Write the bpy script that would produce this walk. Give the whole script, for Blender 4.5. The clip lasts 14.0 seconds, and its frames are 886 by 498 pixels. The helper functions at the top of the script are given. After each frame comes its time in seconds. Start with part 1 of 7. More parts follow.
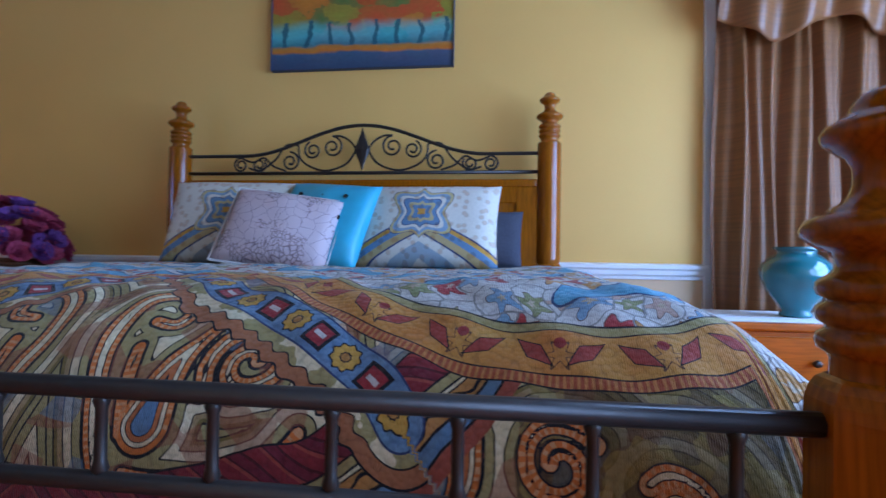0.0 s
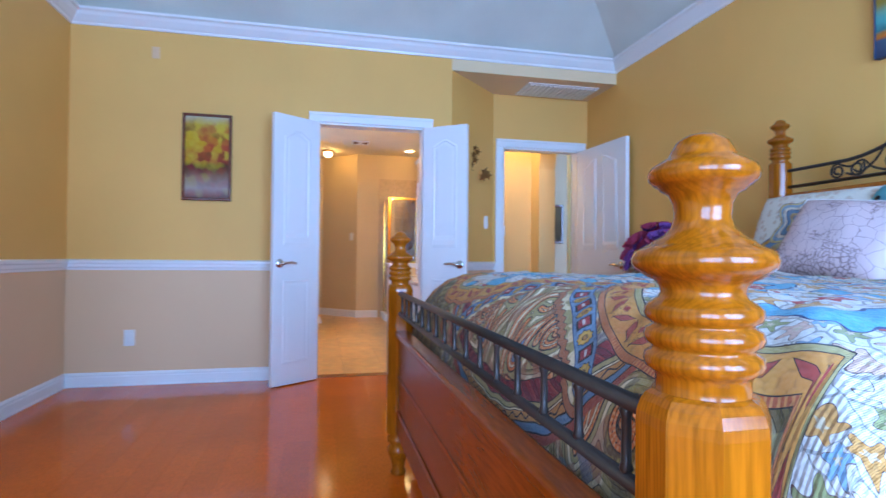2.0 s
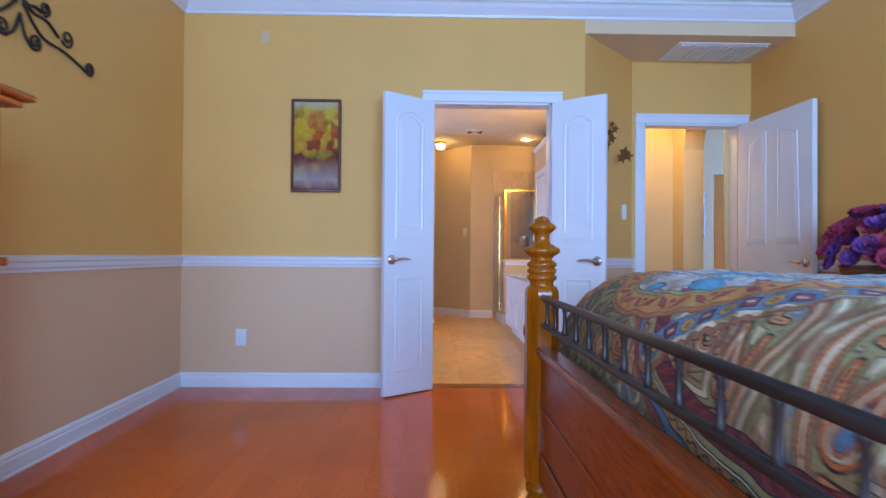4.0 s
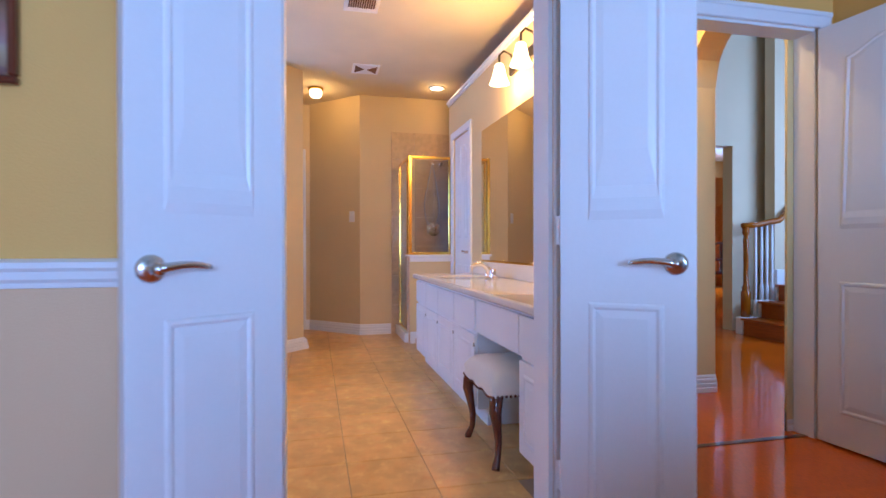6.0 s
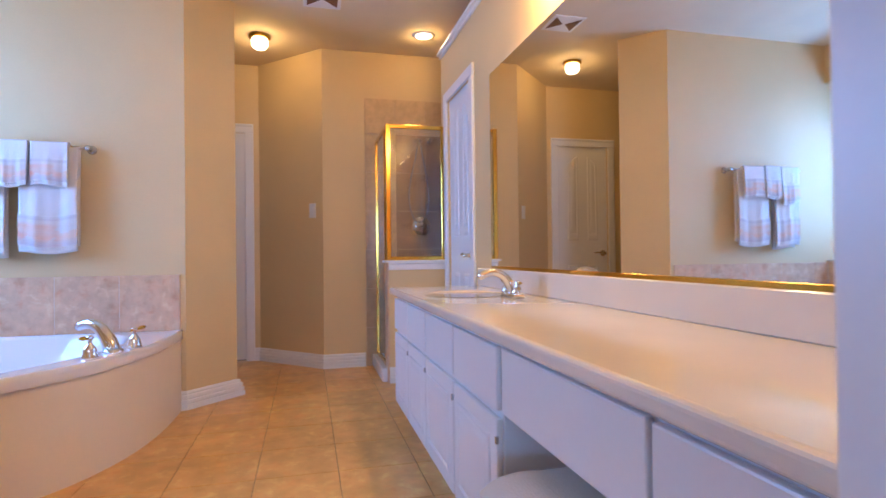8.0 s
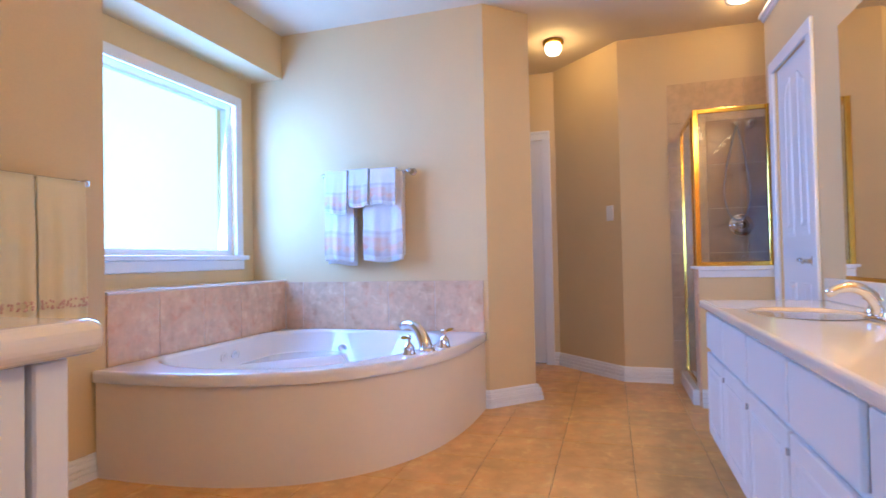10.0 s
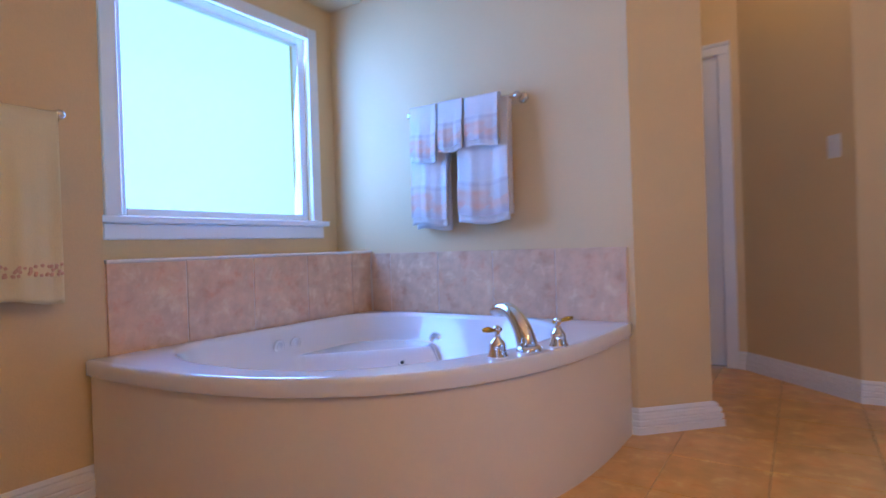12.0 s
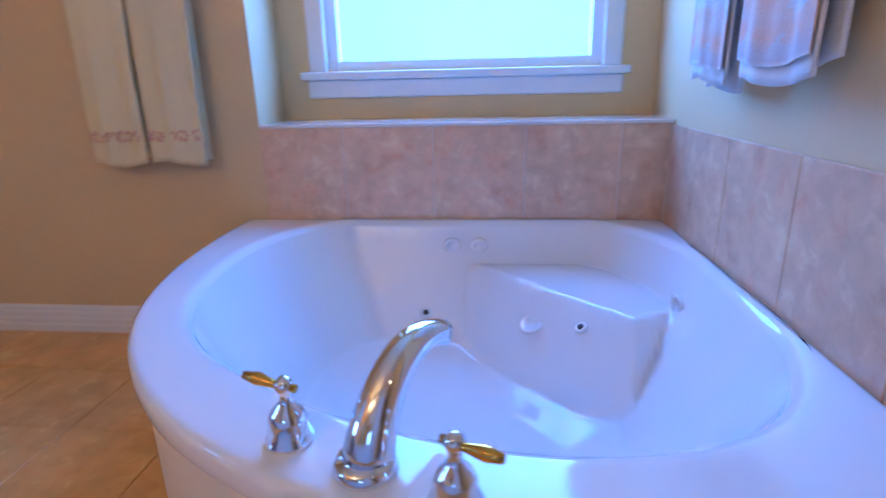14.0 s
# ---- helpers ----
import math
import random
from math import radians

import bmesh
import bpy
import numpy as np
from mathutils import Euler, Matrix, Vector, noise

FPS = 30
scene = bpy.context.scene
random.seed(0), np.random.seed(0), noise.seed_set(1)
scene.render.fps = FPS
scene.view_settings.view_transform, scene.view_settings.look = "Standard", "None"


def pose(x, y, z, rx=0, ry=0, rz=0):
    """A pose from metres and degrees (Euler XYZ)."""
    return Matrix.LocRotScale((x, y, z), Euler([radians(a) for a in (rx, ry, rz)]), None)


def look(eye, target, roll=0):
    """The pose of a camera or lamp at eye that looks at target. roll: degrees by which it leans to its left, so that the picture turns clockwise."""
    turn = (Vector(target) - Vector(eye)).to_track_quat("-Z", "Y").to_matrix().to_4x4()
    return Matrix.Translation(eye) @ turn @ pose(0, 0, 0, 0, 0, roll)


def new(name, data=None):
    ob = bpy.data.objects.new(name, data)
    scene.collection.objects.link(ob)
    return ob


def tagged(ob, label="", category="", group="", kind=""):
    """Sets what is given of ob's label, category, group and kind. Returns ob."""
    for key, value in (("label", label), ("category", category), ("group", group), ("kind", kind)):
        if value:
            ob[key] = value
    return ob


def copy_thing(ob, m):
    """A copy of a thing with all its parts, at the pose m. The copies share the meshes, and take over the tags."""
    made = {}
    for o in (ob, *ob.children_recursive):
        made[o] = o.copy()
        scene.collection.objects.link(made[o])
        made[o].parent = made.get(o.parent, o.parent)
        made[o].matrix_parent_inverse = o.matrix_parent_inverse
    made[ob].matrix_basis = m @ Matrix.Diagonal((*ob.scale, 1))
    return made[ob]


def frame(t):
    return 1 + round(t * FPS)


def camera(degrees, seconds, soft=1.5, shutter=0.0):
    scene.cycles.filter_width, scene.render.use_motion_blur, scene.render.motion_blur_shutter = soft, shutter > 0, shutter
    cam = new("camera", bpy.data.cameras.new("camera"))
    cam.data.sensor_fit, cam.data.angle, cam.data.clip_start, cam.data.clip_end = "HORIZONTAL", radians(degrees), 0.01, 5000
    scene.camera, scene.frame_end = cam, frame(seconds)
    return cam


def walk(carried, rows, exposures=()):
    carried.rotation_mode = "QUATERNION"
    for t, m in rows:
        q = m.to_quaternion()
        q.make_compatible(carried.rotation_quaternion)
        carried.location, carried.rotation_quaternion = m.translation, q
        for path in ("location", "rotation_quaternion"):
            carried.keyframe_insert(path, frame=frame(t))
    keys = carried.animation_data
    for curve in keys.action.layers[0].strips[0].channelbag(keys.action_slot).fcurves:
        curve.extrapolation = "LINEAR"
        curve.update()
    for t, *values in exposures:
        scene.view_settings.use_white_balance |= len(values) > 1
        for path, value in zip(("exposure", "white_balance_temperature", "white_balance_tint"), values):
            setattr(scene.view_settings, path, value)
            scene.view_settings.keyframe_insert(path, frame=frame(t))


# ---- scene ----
cam = camera(79.0, 14.0, 1.5, 0.4)
PATH = [
    (0, (3.697, 1.247, 0.942), (3.432, 3.229, 0.982), 0.9),
    (0.5, (3.894, 1.278, 0.929), (3.073, 3.101, 0.971), 0.9),
    (0.7, (3.968, 1.286, 0.933), (2.820, 2.924, 0.974), 0.9),
    (1, (4.08, 1.296, 0.941), (2.647, 2.69, 0.98), 0.8),
    (1.2, (4.165, 1.313, 0.944), (2.519, 2.449, 0.985), 0.8),
    (1.5, (4.281, 1.328, 0.956), (2.507, 2.251, 0.992), 0.6),
    (1.7, (4.345, 1.351, 0.962), (2.462, 2.025, 0.997), 0.55),
    (2, (4.437, 1.385, 0.972), (2.486, 1.824, 1.005), 0.5),
    (2.5, (4.564, 1.374, 0.992), (2.572, 1.553, 1.027), 0.5),
    (3, (4.56, 1.365, 0.99), (2.56, 1.385, 1.021), 0.4),
    (3.2, (4.502, 1.353, 0.976), (2.502, 1.332, 1.0), 0.4),
    (5.5, (2.137, 1.355, 0.946), (0.17, 1.72, 0.944), 0.1),
    (6, (1.642, 1.446, 0.97), (-0.303, 1.91, 0.961), -0.1),
    (6.5, (1.14, 1.549, 0.952), (-0.803, 2.027, 0.954), 0.1),
    (7, (0.700, 1.704, 0.937), (-1.208, 2.304, 0.941), -0.2),
    (7.2, (0.560, 1.722, 0.929), (-1.340, 2.341, 0.937), -0.2),
    (9.3, (0.058, 1.908, 0.962), (-1.931, 1.706, 0.994), -1.3),
    (9.5, (0.056, 1.874, 0.976), (-1.914, 1.529, 1.004), -1.2),
    (10, (0.05, 1.847, 0.966), (-1.859, 1.251, 1.005), -1.2),
    (10.5, (0.03, 1.825, 0.96), (-1.838, 1.11, 1.003), -1.2),
    (11, (-0.165, 1.746, 0.962), (-2.011, 0.98, 0.999), -1.2),
    (11.5, (-0.525, 1.683, 0.944), (-2.353, 0.873, 0.97), -1.3),
    (12, (-0.946, 1.686, 0.851), (-2.613, 0.58, 0.842), -1.9),
    (12.5, (-1.433, 1.669, 0.906), (-2.854, 0.281, 0.673), -1.9),
    (13, (-1.911, 1.642, 0.951), (-2.952, -0.01, 0.52), -2.2),
    (13.5, (-2.344, 1.568, 0.977), (-2.871, -0.284, 0.439), -1.9),
    (14, (-2.758, 1.503, 0.976), (-2.571, -0.398, 0.384), -1.3),
]
walk(cam, [(t, look(eye, target, roll)) for t, eye, target, roll in PATH], [
    (0.0, -0.45, 5800, 13), (0.5, -0.08, 5650, 10), (0.9, 0.2, 5700, 10), (1.4, 0.44, 5750, 9), (2.2, 0.30, 5800, 9), (3.2, 0.22, 5850, 10), (5.3, 0.2, 5500, 13), (6.0, 0.13, 5550, 14), (6.5, 0.05, 5700, 15), (7.2, -0.06, 5600, 14),
    (9.3, 0.30, 5200, 8), (10.0, 0.20, 5100, 9), (10.6, -0.16, 5150, 11), (11.0, -0.34, 5150, 12), (12.0, -0.44, 4950, 13), (13.0, -0.38, 4480, 13), (14.0, -0.36, 4330, 14)])

# ---- light ----
scene.view_settings.exposure = 0.0
world = bpy.data.worlds.new("world")
scene.world = world
world.use_nodes = True
wn = world.node_tree
sky = wn.nodes.new("ShaderNodeTexSky")
sky.sky_type = "NISHITA"
sky.sun_disc = False
sky.sun_elevation, sky.sun_rotation = radians(48), radians(150)
wn.nodes["Background"].inputs["Strength"].default_value = 0.12
wn.links.new(sky.outputs["Color"], wn.nodes["Background"].inputs["Color"])


def area_lamp(name, eye, target, w, h, watts, color):
    data = bpy.data.lights.new(name, "AREA")
    data.shape, data.size, data.size_y, data.energy, data.color = "RECTANGLE", w, h, watts, color
    ob = new(name, data)
    ob.matrix_world = look(eye, target)
    return ob


def bulb(name, at, watts, color, radius=0.04):
    data = bpy.data.lights.new(name, "POINT")
    data.energy, data.color, data.shadow_soft_size = watts, color, radius
    ob = new(name, data)
    ob.location = at
    return ob


DAY = (0.33, 0.56, 1.0)
DAY_BATH = (0.22, 0.43, 1.0)
WARM = (1.0, 0.565, 0.165)
# daylight in the openings: two east windows, the north window behind the curtain, the bath window, the dining window
area_lamp("east_daylight", (6.02, 2.6, 1.45), (0, 2.6, 1.2), 1.5, 1.5, 185, DAY)
area_lamp("east_daylight", (6.02, 0.7, 1.45), (0, 0.7, 1.2), 1.5, 1.5, 128, DAY)
area_lamp("north_daylight", (5.2, 4.08, 1.4), (5.2, 0, 1.0), 1.0, 1.6, 40, DAY)
area_lamp("bath_daylight", (-2.63, -0.80, 1.56), (-2.63, 3, 1.0), 1.1, 1.1, 58, DAY_BATH)
area_lamp("foyer_daylight", (-0.58, 7.5, 1.9), (-3.6, 7.5, 1.5), 2.0, 1.6, 150, DAY)


# ---- materials ----
def rgb(c):
    return (c[0], c[1], c[2], 1.0)


def material(name, color, rough=0.5, metal=0.0, grain=0.06, scale=60.0, wear=0.05, bump=0.02, coat=0.0, spec=0.5, stretch=(1, 1, 1), pieces=0.0, crisp=False):
    """A surface with a fine grain and a broad unevenness of its colour, and a slight relief."""
    m = bpy.data.materials.new(name)
    m.use_nodes = True
    nt = m.node_tree
    b = nt.nodes["Principled BSDF"]
    co = nt.nodes.new("ShaderNodeTexCoord")
    mp = nt.nodes.new("ShaderNodeMapping")
    mp.inputs["Scale"].default_value = stretch
    nt.links.new(co.outputs["Object"], mp.inputs["Vector"])
    fine, broad = nt.nodes.new("ShaderNodeTexNoise"), nt.nodes.new("ShaderNodeTexNoise")
    fine.inputs["Scale"].default_value, fine.inputs["Detail"].default_value = scale, 4
    broad.inputs["Scale"].default_value, broad.inputs["Detail"].default_value = 1.7, 3
    nt.links.new(mp.outputs["Vector"], fine.inputs["Vector"])
    nt.links.new(co.outputs["Object"], broad.inputs["Vector"])
    h1 = nt.nodes.new("ShaderNodeMix")
    h1.data_type = "RGBA"
    h1.inputs["A"].default_value = rgb([max(0, v * (1 - grain)) for v in color])
    h1.inputs["B"].default_value = rgb([min(1, v * (1 + grain)) for v in color])
    streak = fine.outputs["Fac"]
    if crisp:
        hard = nt.nodes.new("ShaderNodeMapRange")
        hard.inputs["From Min"].default_value, hard.inputs["From Max"].default_value = 0.36, 0.62
        nt.links.new(streak, hard.inputs["Value"])
        streak = hard.outputs["Result"]
    nt.links.new(streak, h1.inputs["Factor"])
    ramp = nt.nodes.new("ShaderNodeMapRange")
    ramp.inputs["From Min"].default_value, ramp.inputs["From Max"].default_value = 0.35, 0.7
    ramp.inputs["To Min"].default_value, ramp.inputs["To Max"].default_value = 1.0, 1.0 - wear * 2
    nt.links.new(broad.outputs["Fac"], ramp.inputs["Value"])
    h2 = nt.nodes.new("ShaderNodeMix")
    h2.data_type, h2.blend_type = "RGBA", "MULTIPLY"
    h2.inputs["Factor"].default_value = 1.0
    nt.links.new(h1.outputs["Result"], h2.inputs["A"])
    nt.links.new(ramp.outputs["Result"], h2.inputs["B"])
    out = h2.outputs["Result"]
    if pieces:
        info = nt.nodes.new("ShaderNodeObjectInfo")
        vary = nt.nodes.new("ShaderNodeMapRange")
        vary.inputs["To Min"].default_value, vary.inputs["To Max"].default_value = 1.0 - pieces, 1.0
        nt.links.new(info.outputs["Random"], vary.inputs["Value"])
        h3 = nt.nodes.new("ShaderNodeMix")
        h3.data_type, h3.blend_type = "RGBA", "MULTIPLY"
        h3.inputs["Factor"].default_value = 1.0
        nt.links.new(out, h3.inputs["A"])
        nt.links.new(vary.outputs["Result"], h3.inputs["B"])
        out = h3.outputs["Result"]
        off = nt.nodes.new("ShaderNodeVectorMath")
        off.operation = "MULTIPLY_ADD"
        off.inputs[1].default_value = (1, 1, 1)
        nt.links.new(co.outputs["Object"], off.inputs[0])
        nt.links.new(info.outputs["Location"], off.inputs[2])
        nt.links.new(off.outputs[0], mp.inputs["Vector"])
        nt.links.new(off.outputs[0], broad.inputs["Vector"])
    nt.links.new(out, b.inputs["Base Color"])
    b.inputs["Roughness"].default_value, b.inputs["Metallic"].default_value = rough, metal
    b.inputs["Coat Weight"].default_value, b.inputs["Coat Roughness"].default_value = coat, 0.08
    b.inputs["Specular IOR Level"].default_value = spec
    if bump:
        bp = nt.nodes.new("ShaderNodeBump")
        bp.inputs["Strength"].default_value, bp.inputs["Distance"].default_value = bump, 0.01
        nt.links.new(fine.outputs["Fac"], bp.inputs["Height"])
        nt.links.new(bp.outputs["Normal"], b.inputs["Normal"])
    return m


def glowing(name, color, strength):
    m = bpy.data.materials.new(name)
    m.use_nodes = True
    b = m.node_tree.nodes["Principled BSDF"]
    b.inputs["Base Color"].default_value = rgb(color)
    b.inputs["Emission Color"].default_value = rgb(color)
    b.inputs["Emission Strength"].default_value = strength
    return m


def glass(name, color=(0.95, 0.97, 0.96), rough=0.0):
    m = bpy.data.materials.new(name)
    m.use_nodes = True
    b = m.node_tree.nodes["Principled BSDF"]
    b.inputs["Base Color"].default_value = rgb(color)
    b.inputs["Transmission Weight"].default_value = 1.0
    b.inputs["Roughness"].default_value = rough
    b.inputs["IOR"].default_value = 1.45
    return m


M_WALL = material("ochre_wall_paint", (0.79, 0.44, 0.11), 0.62, grain=0.05, scale=160, wear=0.03, bump=0.12)
M_SOFFIT = material("pale_ochre_soffit_paint", (0.78, 0.58, 0.34), 0.7, grain=0.05, scale=160, wear=0.03, bump=0.12)
M_WALL_BATH = material("cream_wall_paint", (0.70, 0.53, 0.275), 0.6, grain=0.05, scale=160, wear=0.03, bump=0.12)
M_CEIL = material("white_ceiling_paint", (0.86, 0.86, 0.80), 0.8, grain=0.04, scale=120, bump=0.15)
M_CEIL_BATH = material("cream_ceiling_paint", (0.78, 0.66, 0.46), 0.8, grain=0.04, scale=120, bump=0.15)
M_WHITE = material("white_gloss_paint", (0.80, 0.80, 0.80), 0.32, grain=0.02, scale=90, wear=0.02, bump=0.02)
M_FLOOR = material("red_oak_floor", (0.72, 0.125, 0.003), 0.10, grain=0.14, scale=30, wear=0.08, bump=0.003, spec=0.30, stretch=(1, 9, 1), pieces=0.10, crisp=True)
M_TILE = material("beige_floor_tile", (0.80, 0.46, 0.15), 0.3, grain=0.09, scale=9, wear=0.1, bump=0.03, pieces=0.1, crisp=True)
M_GROUT = material("tan_grout", (0.40, 0.28, 0.16), 0.8, grain=0.1, scale=90)
M_PINE = material("honey_pine", (0.36, 0.094, 0.002), 0.17, grain=0.20, scale=26, wear=0.14, bump=0.008, spec=0.4, stretch=(5, 5, 0.35), crisp=True)
M_CHERRY = material("stained_chest_wood", (0.40, 0.085, 0.003), 0.28, grain=0.16, scale=20, wear=0.1, bump=0.01, coat=0.05, spec=0.3, stretch=(0.6, 6, 7), crisp=True)
M_FOOT_WOOD = material("dark_red_stained_wood", (0.24, 0.040, 0.002), 0.26, grain=0.18, scale=20, wear=0.1, bump=0.01, coat=0.05, spec=0.3, stretch=(0.6, 6, 7), crisp=True)
M_IRON = material("dark_iron", (0.045, 0.035, 0.03), 0.38, 0.6, grain=0.2, scale=80, bump=0.03)
M_CHROME = material("chrome", (0.82, 0.83, 0.85), 0.07, 1.0, grain=0.01, wear=0.01, bump=0)
M_STEEL = material("brushed_steel_hose", (0.30, 0.29, 0.28), 0.35, 1.0, grain=0.2, scale=120, wear=0.05, bump=0.05)
M_NICKEL = material("satin_nickel", (0.62, 0.60, 0.57), 0.26, 1.0, grain=0.03, wear=0.02, bump=0)
M_BRASS = material("polished_brass", (0.76, 0.48, 0.08), 0.14, 1.0, grain=0.03, wear=0.03, bump=0)
M_TUB = material("white_acrylic", (0.80, 0.80, 0.82), 0.08, grain=0.01, wear=0.01, bump=0, coat=0.6)
M_STONE = material("rosy_travertine_tile", (0.76, 0.51, 0.32), 0.3, grain=0.07, scale=19, wear=0.10, bump=0.03, pieces=0.08, crisp=True)
M_COUNTER = material("cultured_marble", (0.80, 0.74, 0.64), 0.12, grain=0.03, scale=5, wear=0.05, bump=0, coat=0.4)
M_SINK = material("cream_basin_glaze", (0.80, 0.66, 0.44), 0.12, grain=0.02, scale=5, wear=0.03, bump=0, coat=0.4)
M_CREAM_FABRIC = material("cream_plush", (0.78, 0.70, 0.58), 0.95, grain=0.08, scale=220, bump=0.3)
M_DARKWOOD = material("dark_cherry_wood", (0.13, 0.03, 0.015), 0.2, grain=0.25, scale=20, coat=0.4, stretch=(4, 4, 0.6))
M_BLACK = material("black_plastic", (0.012, 0.012, 0.014), 0.2, grain=0.02)
M_TEAL = material("teal_glaze", (0.015, 0.17, 0.20), 0.12, grain=0.25, scale=12, wear=0.2, coat=0.6)
M_CURTAIN = material("bronze_silk", (0.23, 0.085, 0.022), 0.42, grain=0.13, scale=22, wear=0.1, bump=0.08, stretch=(0.15, 0.15, 5), crisp=True)
M_ORANGE_DRAPE = material("orange_drape", (0.55, 0.20, 0.03), 0.6, grain=0.2, scale=20)
M_YELLOW_TOWEL = material("pale_yellow_terry", (0.85, 0.75, 0.45), 0.95, grain=0.1, scale=300, bump=0.5)
M_WHITE_TOWEL = material("white_terry", (0.80, 0.77, 0.74), 0.95, grain=0.06, scale=300, bump=0.5)
M_WHITE_GLASS = glowing("lit_frosted_glass", (1.0, 0.74, 0.40), 6.0)
M_LED = glowing("lit_lamp_lens", (1.0, 0.80, 0.50), 9.0)
M_PLATE = material("white_switch_plate", (0.78, 0.77, 0.74), 0.35, grain=0.01, bump=0)
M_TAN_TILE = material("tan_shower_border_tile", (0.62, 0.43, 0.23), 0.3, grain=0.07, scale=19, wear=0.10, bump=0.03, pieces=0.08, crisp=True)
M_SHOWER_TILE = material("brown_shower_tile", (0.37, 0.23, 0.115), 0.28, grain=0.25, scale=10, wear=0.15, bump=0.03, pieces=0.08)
M_GLASS = glass("clear_glass")
M_MIRROR = material("mirror_silver", (0.9, 0.9, 0.88), 0.015, 1.0, grain=0.0, wear=0.0, bump=0)
M_BACKDROP = glowing("bright_sky", (0.58, 0.92, 1.0), 1.35)
M_WICKER = material("brown_wicker", (0.16, 0.07, 0.03), 0.7, grain=0.5, scale=60, bump=0.6)
M_PETAL_P = material("purple_petal", (0.18, 0.05, 0.24), 0.7, grain=0.4, scale=40)
M_PETAL_R = material("dusky_red_petal", (0.46, 0.05, 0.11), 0.7, grain=0.4, scale=40)
M_BRONZE = material("aged_bronze_leaf", (0.23, 0.11, 0.03), 0.4, 0.5, grain=0.3, scale=40)
M_HALL = material("golden_hall_paint", (0.74, 0.55, 0.24), 0.62, grain=0.05, scale=160, wear=0.03, bump=0.12)
M_SAND = material("tan_wall_paint", (0.66, 0.53, 0.34), 0.65, grain=0.05, scale=160, wear=0.03, bump=0.12)
M_RUST_THREAD = material("rust_thread", (0.70, 0.44, 0.30), 0.9)
M_AQUA = material("aqua_satin", (0.06, 0.42, 0.56), 0.4, grain=0.1, scale=30, bump=0.05)
M_DOILY = material("white_linen", (0.78, 0.78, 0.78), 0.9, grain=0.1, scale=120, bump=0.4)


def nmath(nt, op, a, b=None, c=None):
    n = nt.nodes.new("ShaderNodeMath")
    n.operation = op
    for i, v in enumerate((a, b, c)):
        if v is None:
            continue
        if isinstance(v, (int, float)):
            n.inputs[i].default_value = v
        else:
            nt.links.new(v, n.inputs[i])
    return n.outputs[0]


def nmix(nt, fac, a, b, mode="MIX"):
    n = nt.nodes.new("ShaderNodeMix")
    n.data_type, n.blend_type = "RGBA", mode
    for key, v in (("Factor", fac), ("A", a), ("B", b)):
        if isinstance(v, (int, float)):
            n.inputs[key].default_value = v
        elif isinstance(v, tuple):
            n.inputs[key].default_value = rgb(v)
        else:
            nt.links.new(v, n.inputs[key])
    return n.outputs["Result"]


def nramp(nt, fac, stops, constant=True):
    n = nt.nodes.new("ShaderNodeValToRGB")
    cr = n.color_ramp
    cr.interpolation = "CONSTANT" if constant else "LINEAR"
    cr.elements[0].position, cr.elements[0].color = stops[0][0], rgb(stops[0][1])
    cr.elements[1].position, cr.elements[1].color = stops[1][0], rgb(stops[1][1])
    for p, c in stops[2:]:
        e = cr.elements.new(p)
        e.color = rgb(c)
    nt.links.new(fac, n.inputs["Fac"])
    return n.outputs["Color"]


def nnoise(nt, vec, scale, detail=2.0):
    n = nt.nodes.new("ShaderNodeTexNoise")
    n.inputs["Scale"].default_value, n.inputs["Detail"].default_value = scale, detail
    nt.links.new(vec, n.inputs["Vector"])
    return n


def nvoronoi(nt, vec, scale, feature="F1"):
    n = nt.nodes.new("ShaderNodeTexVoronoi")
    n.voronoi_dimensions, n.feature = "2D", feature
    n.inputs["Scale"].default_value = scale
    nt.links.new(vec, n.inputs["Vector"])
    return n


CREAM, ORANGE, SAGE, OLIVE, RUST, GOLD, BURG, NAVY, SKYB, DARK, TAN = (0.86, 0.71, 0.44), (0.74, 0.20, 0.035), (0.44, 0.35, 0.14), (0.24, 0.17, 0.045), (0.58, 0.17, 0.05), (0.60, 0.30, 0.05), (0.27, 0.026, 0.032), (0.04, 0.06, 0.15), (0.15, 0.25, 0.38), (0.012, 0.009, 0.012), (0.46, 0.31, 0.14)


def nangle(nt, vec, cell):
    """The angle round a voronoi cell's centre."""
    off = nt.nodes.new("ShaderNodeVectorMath")
    off.operation = "SUBTRACT"
    nt.links.new(vec, off.inputs[0])
    nt.links.new(cell.outputs["Position"], off.inputs[1])
    sp = nt.nodes.new("ShaderNodeSeparateXYZ")
    nt.links.new(off.outputs[0], sp.inputs[0])
    return nmath(nt, "ARCTAN2", sp.outputs[1], sp.outputs[0])


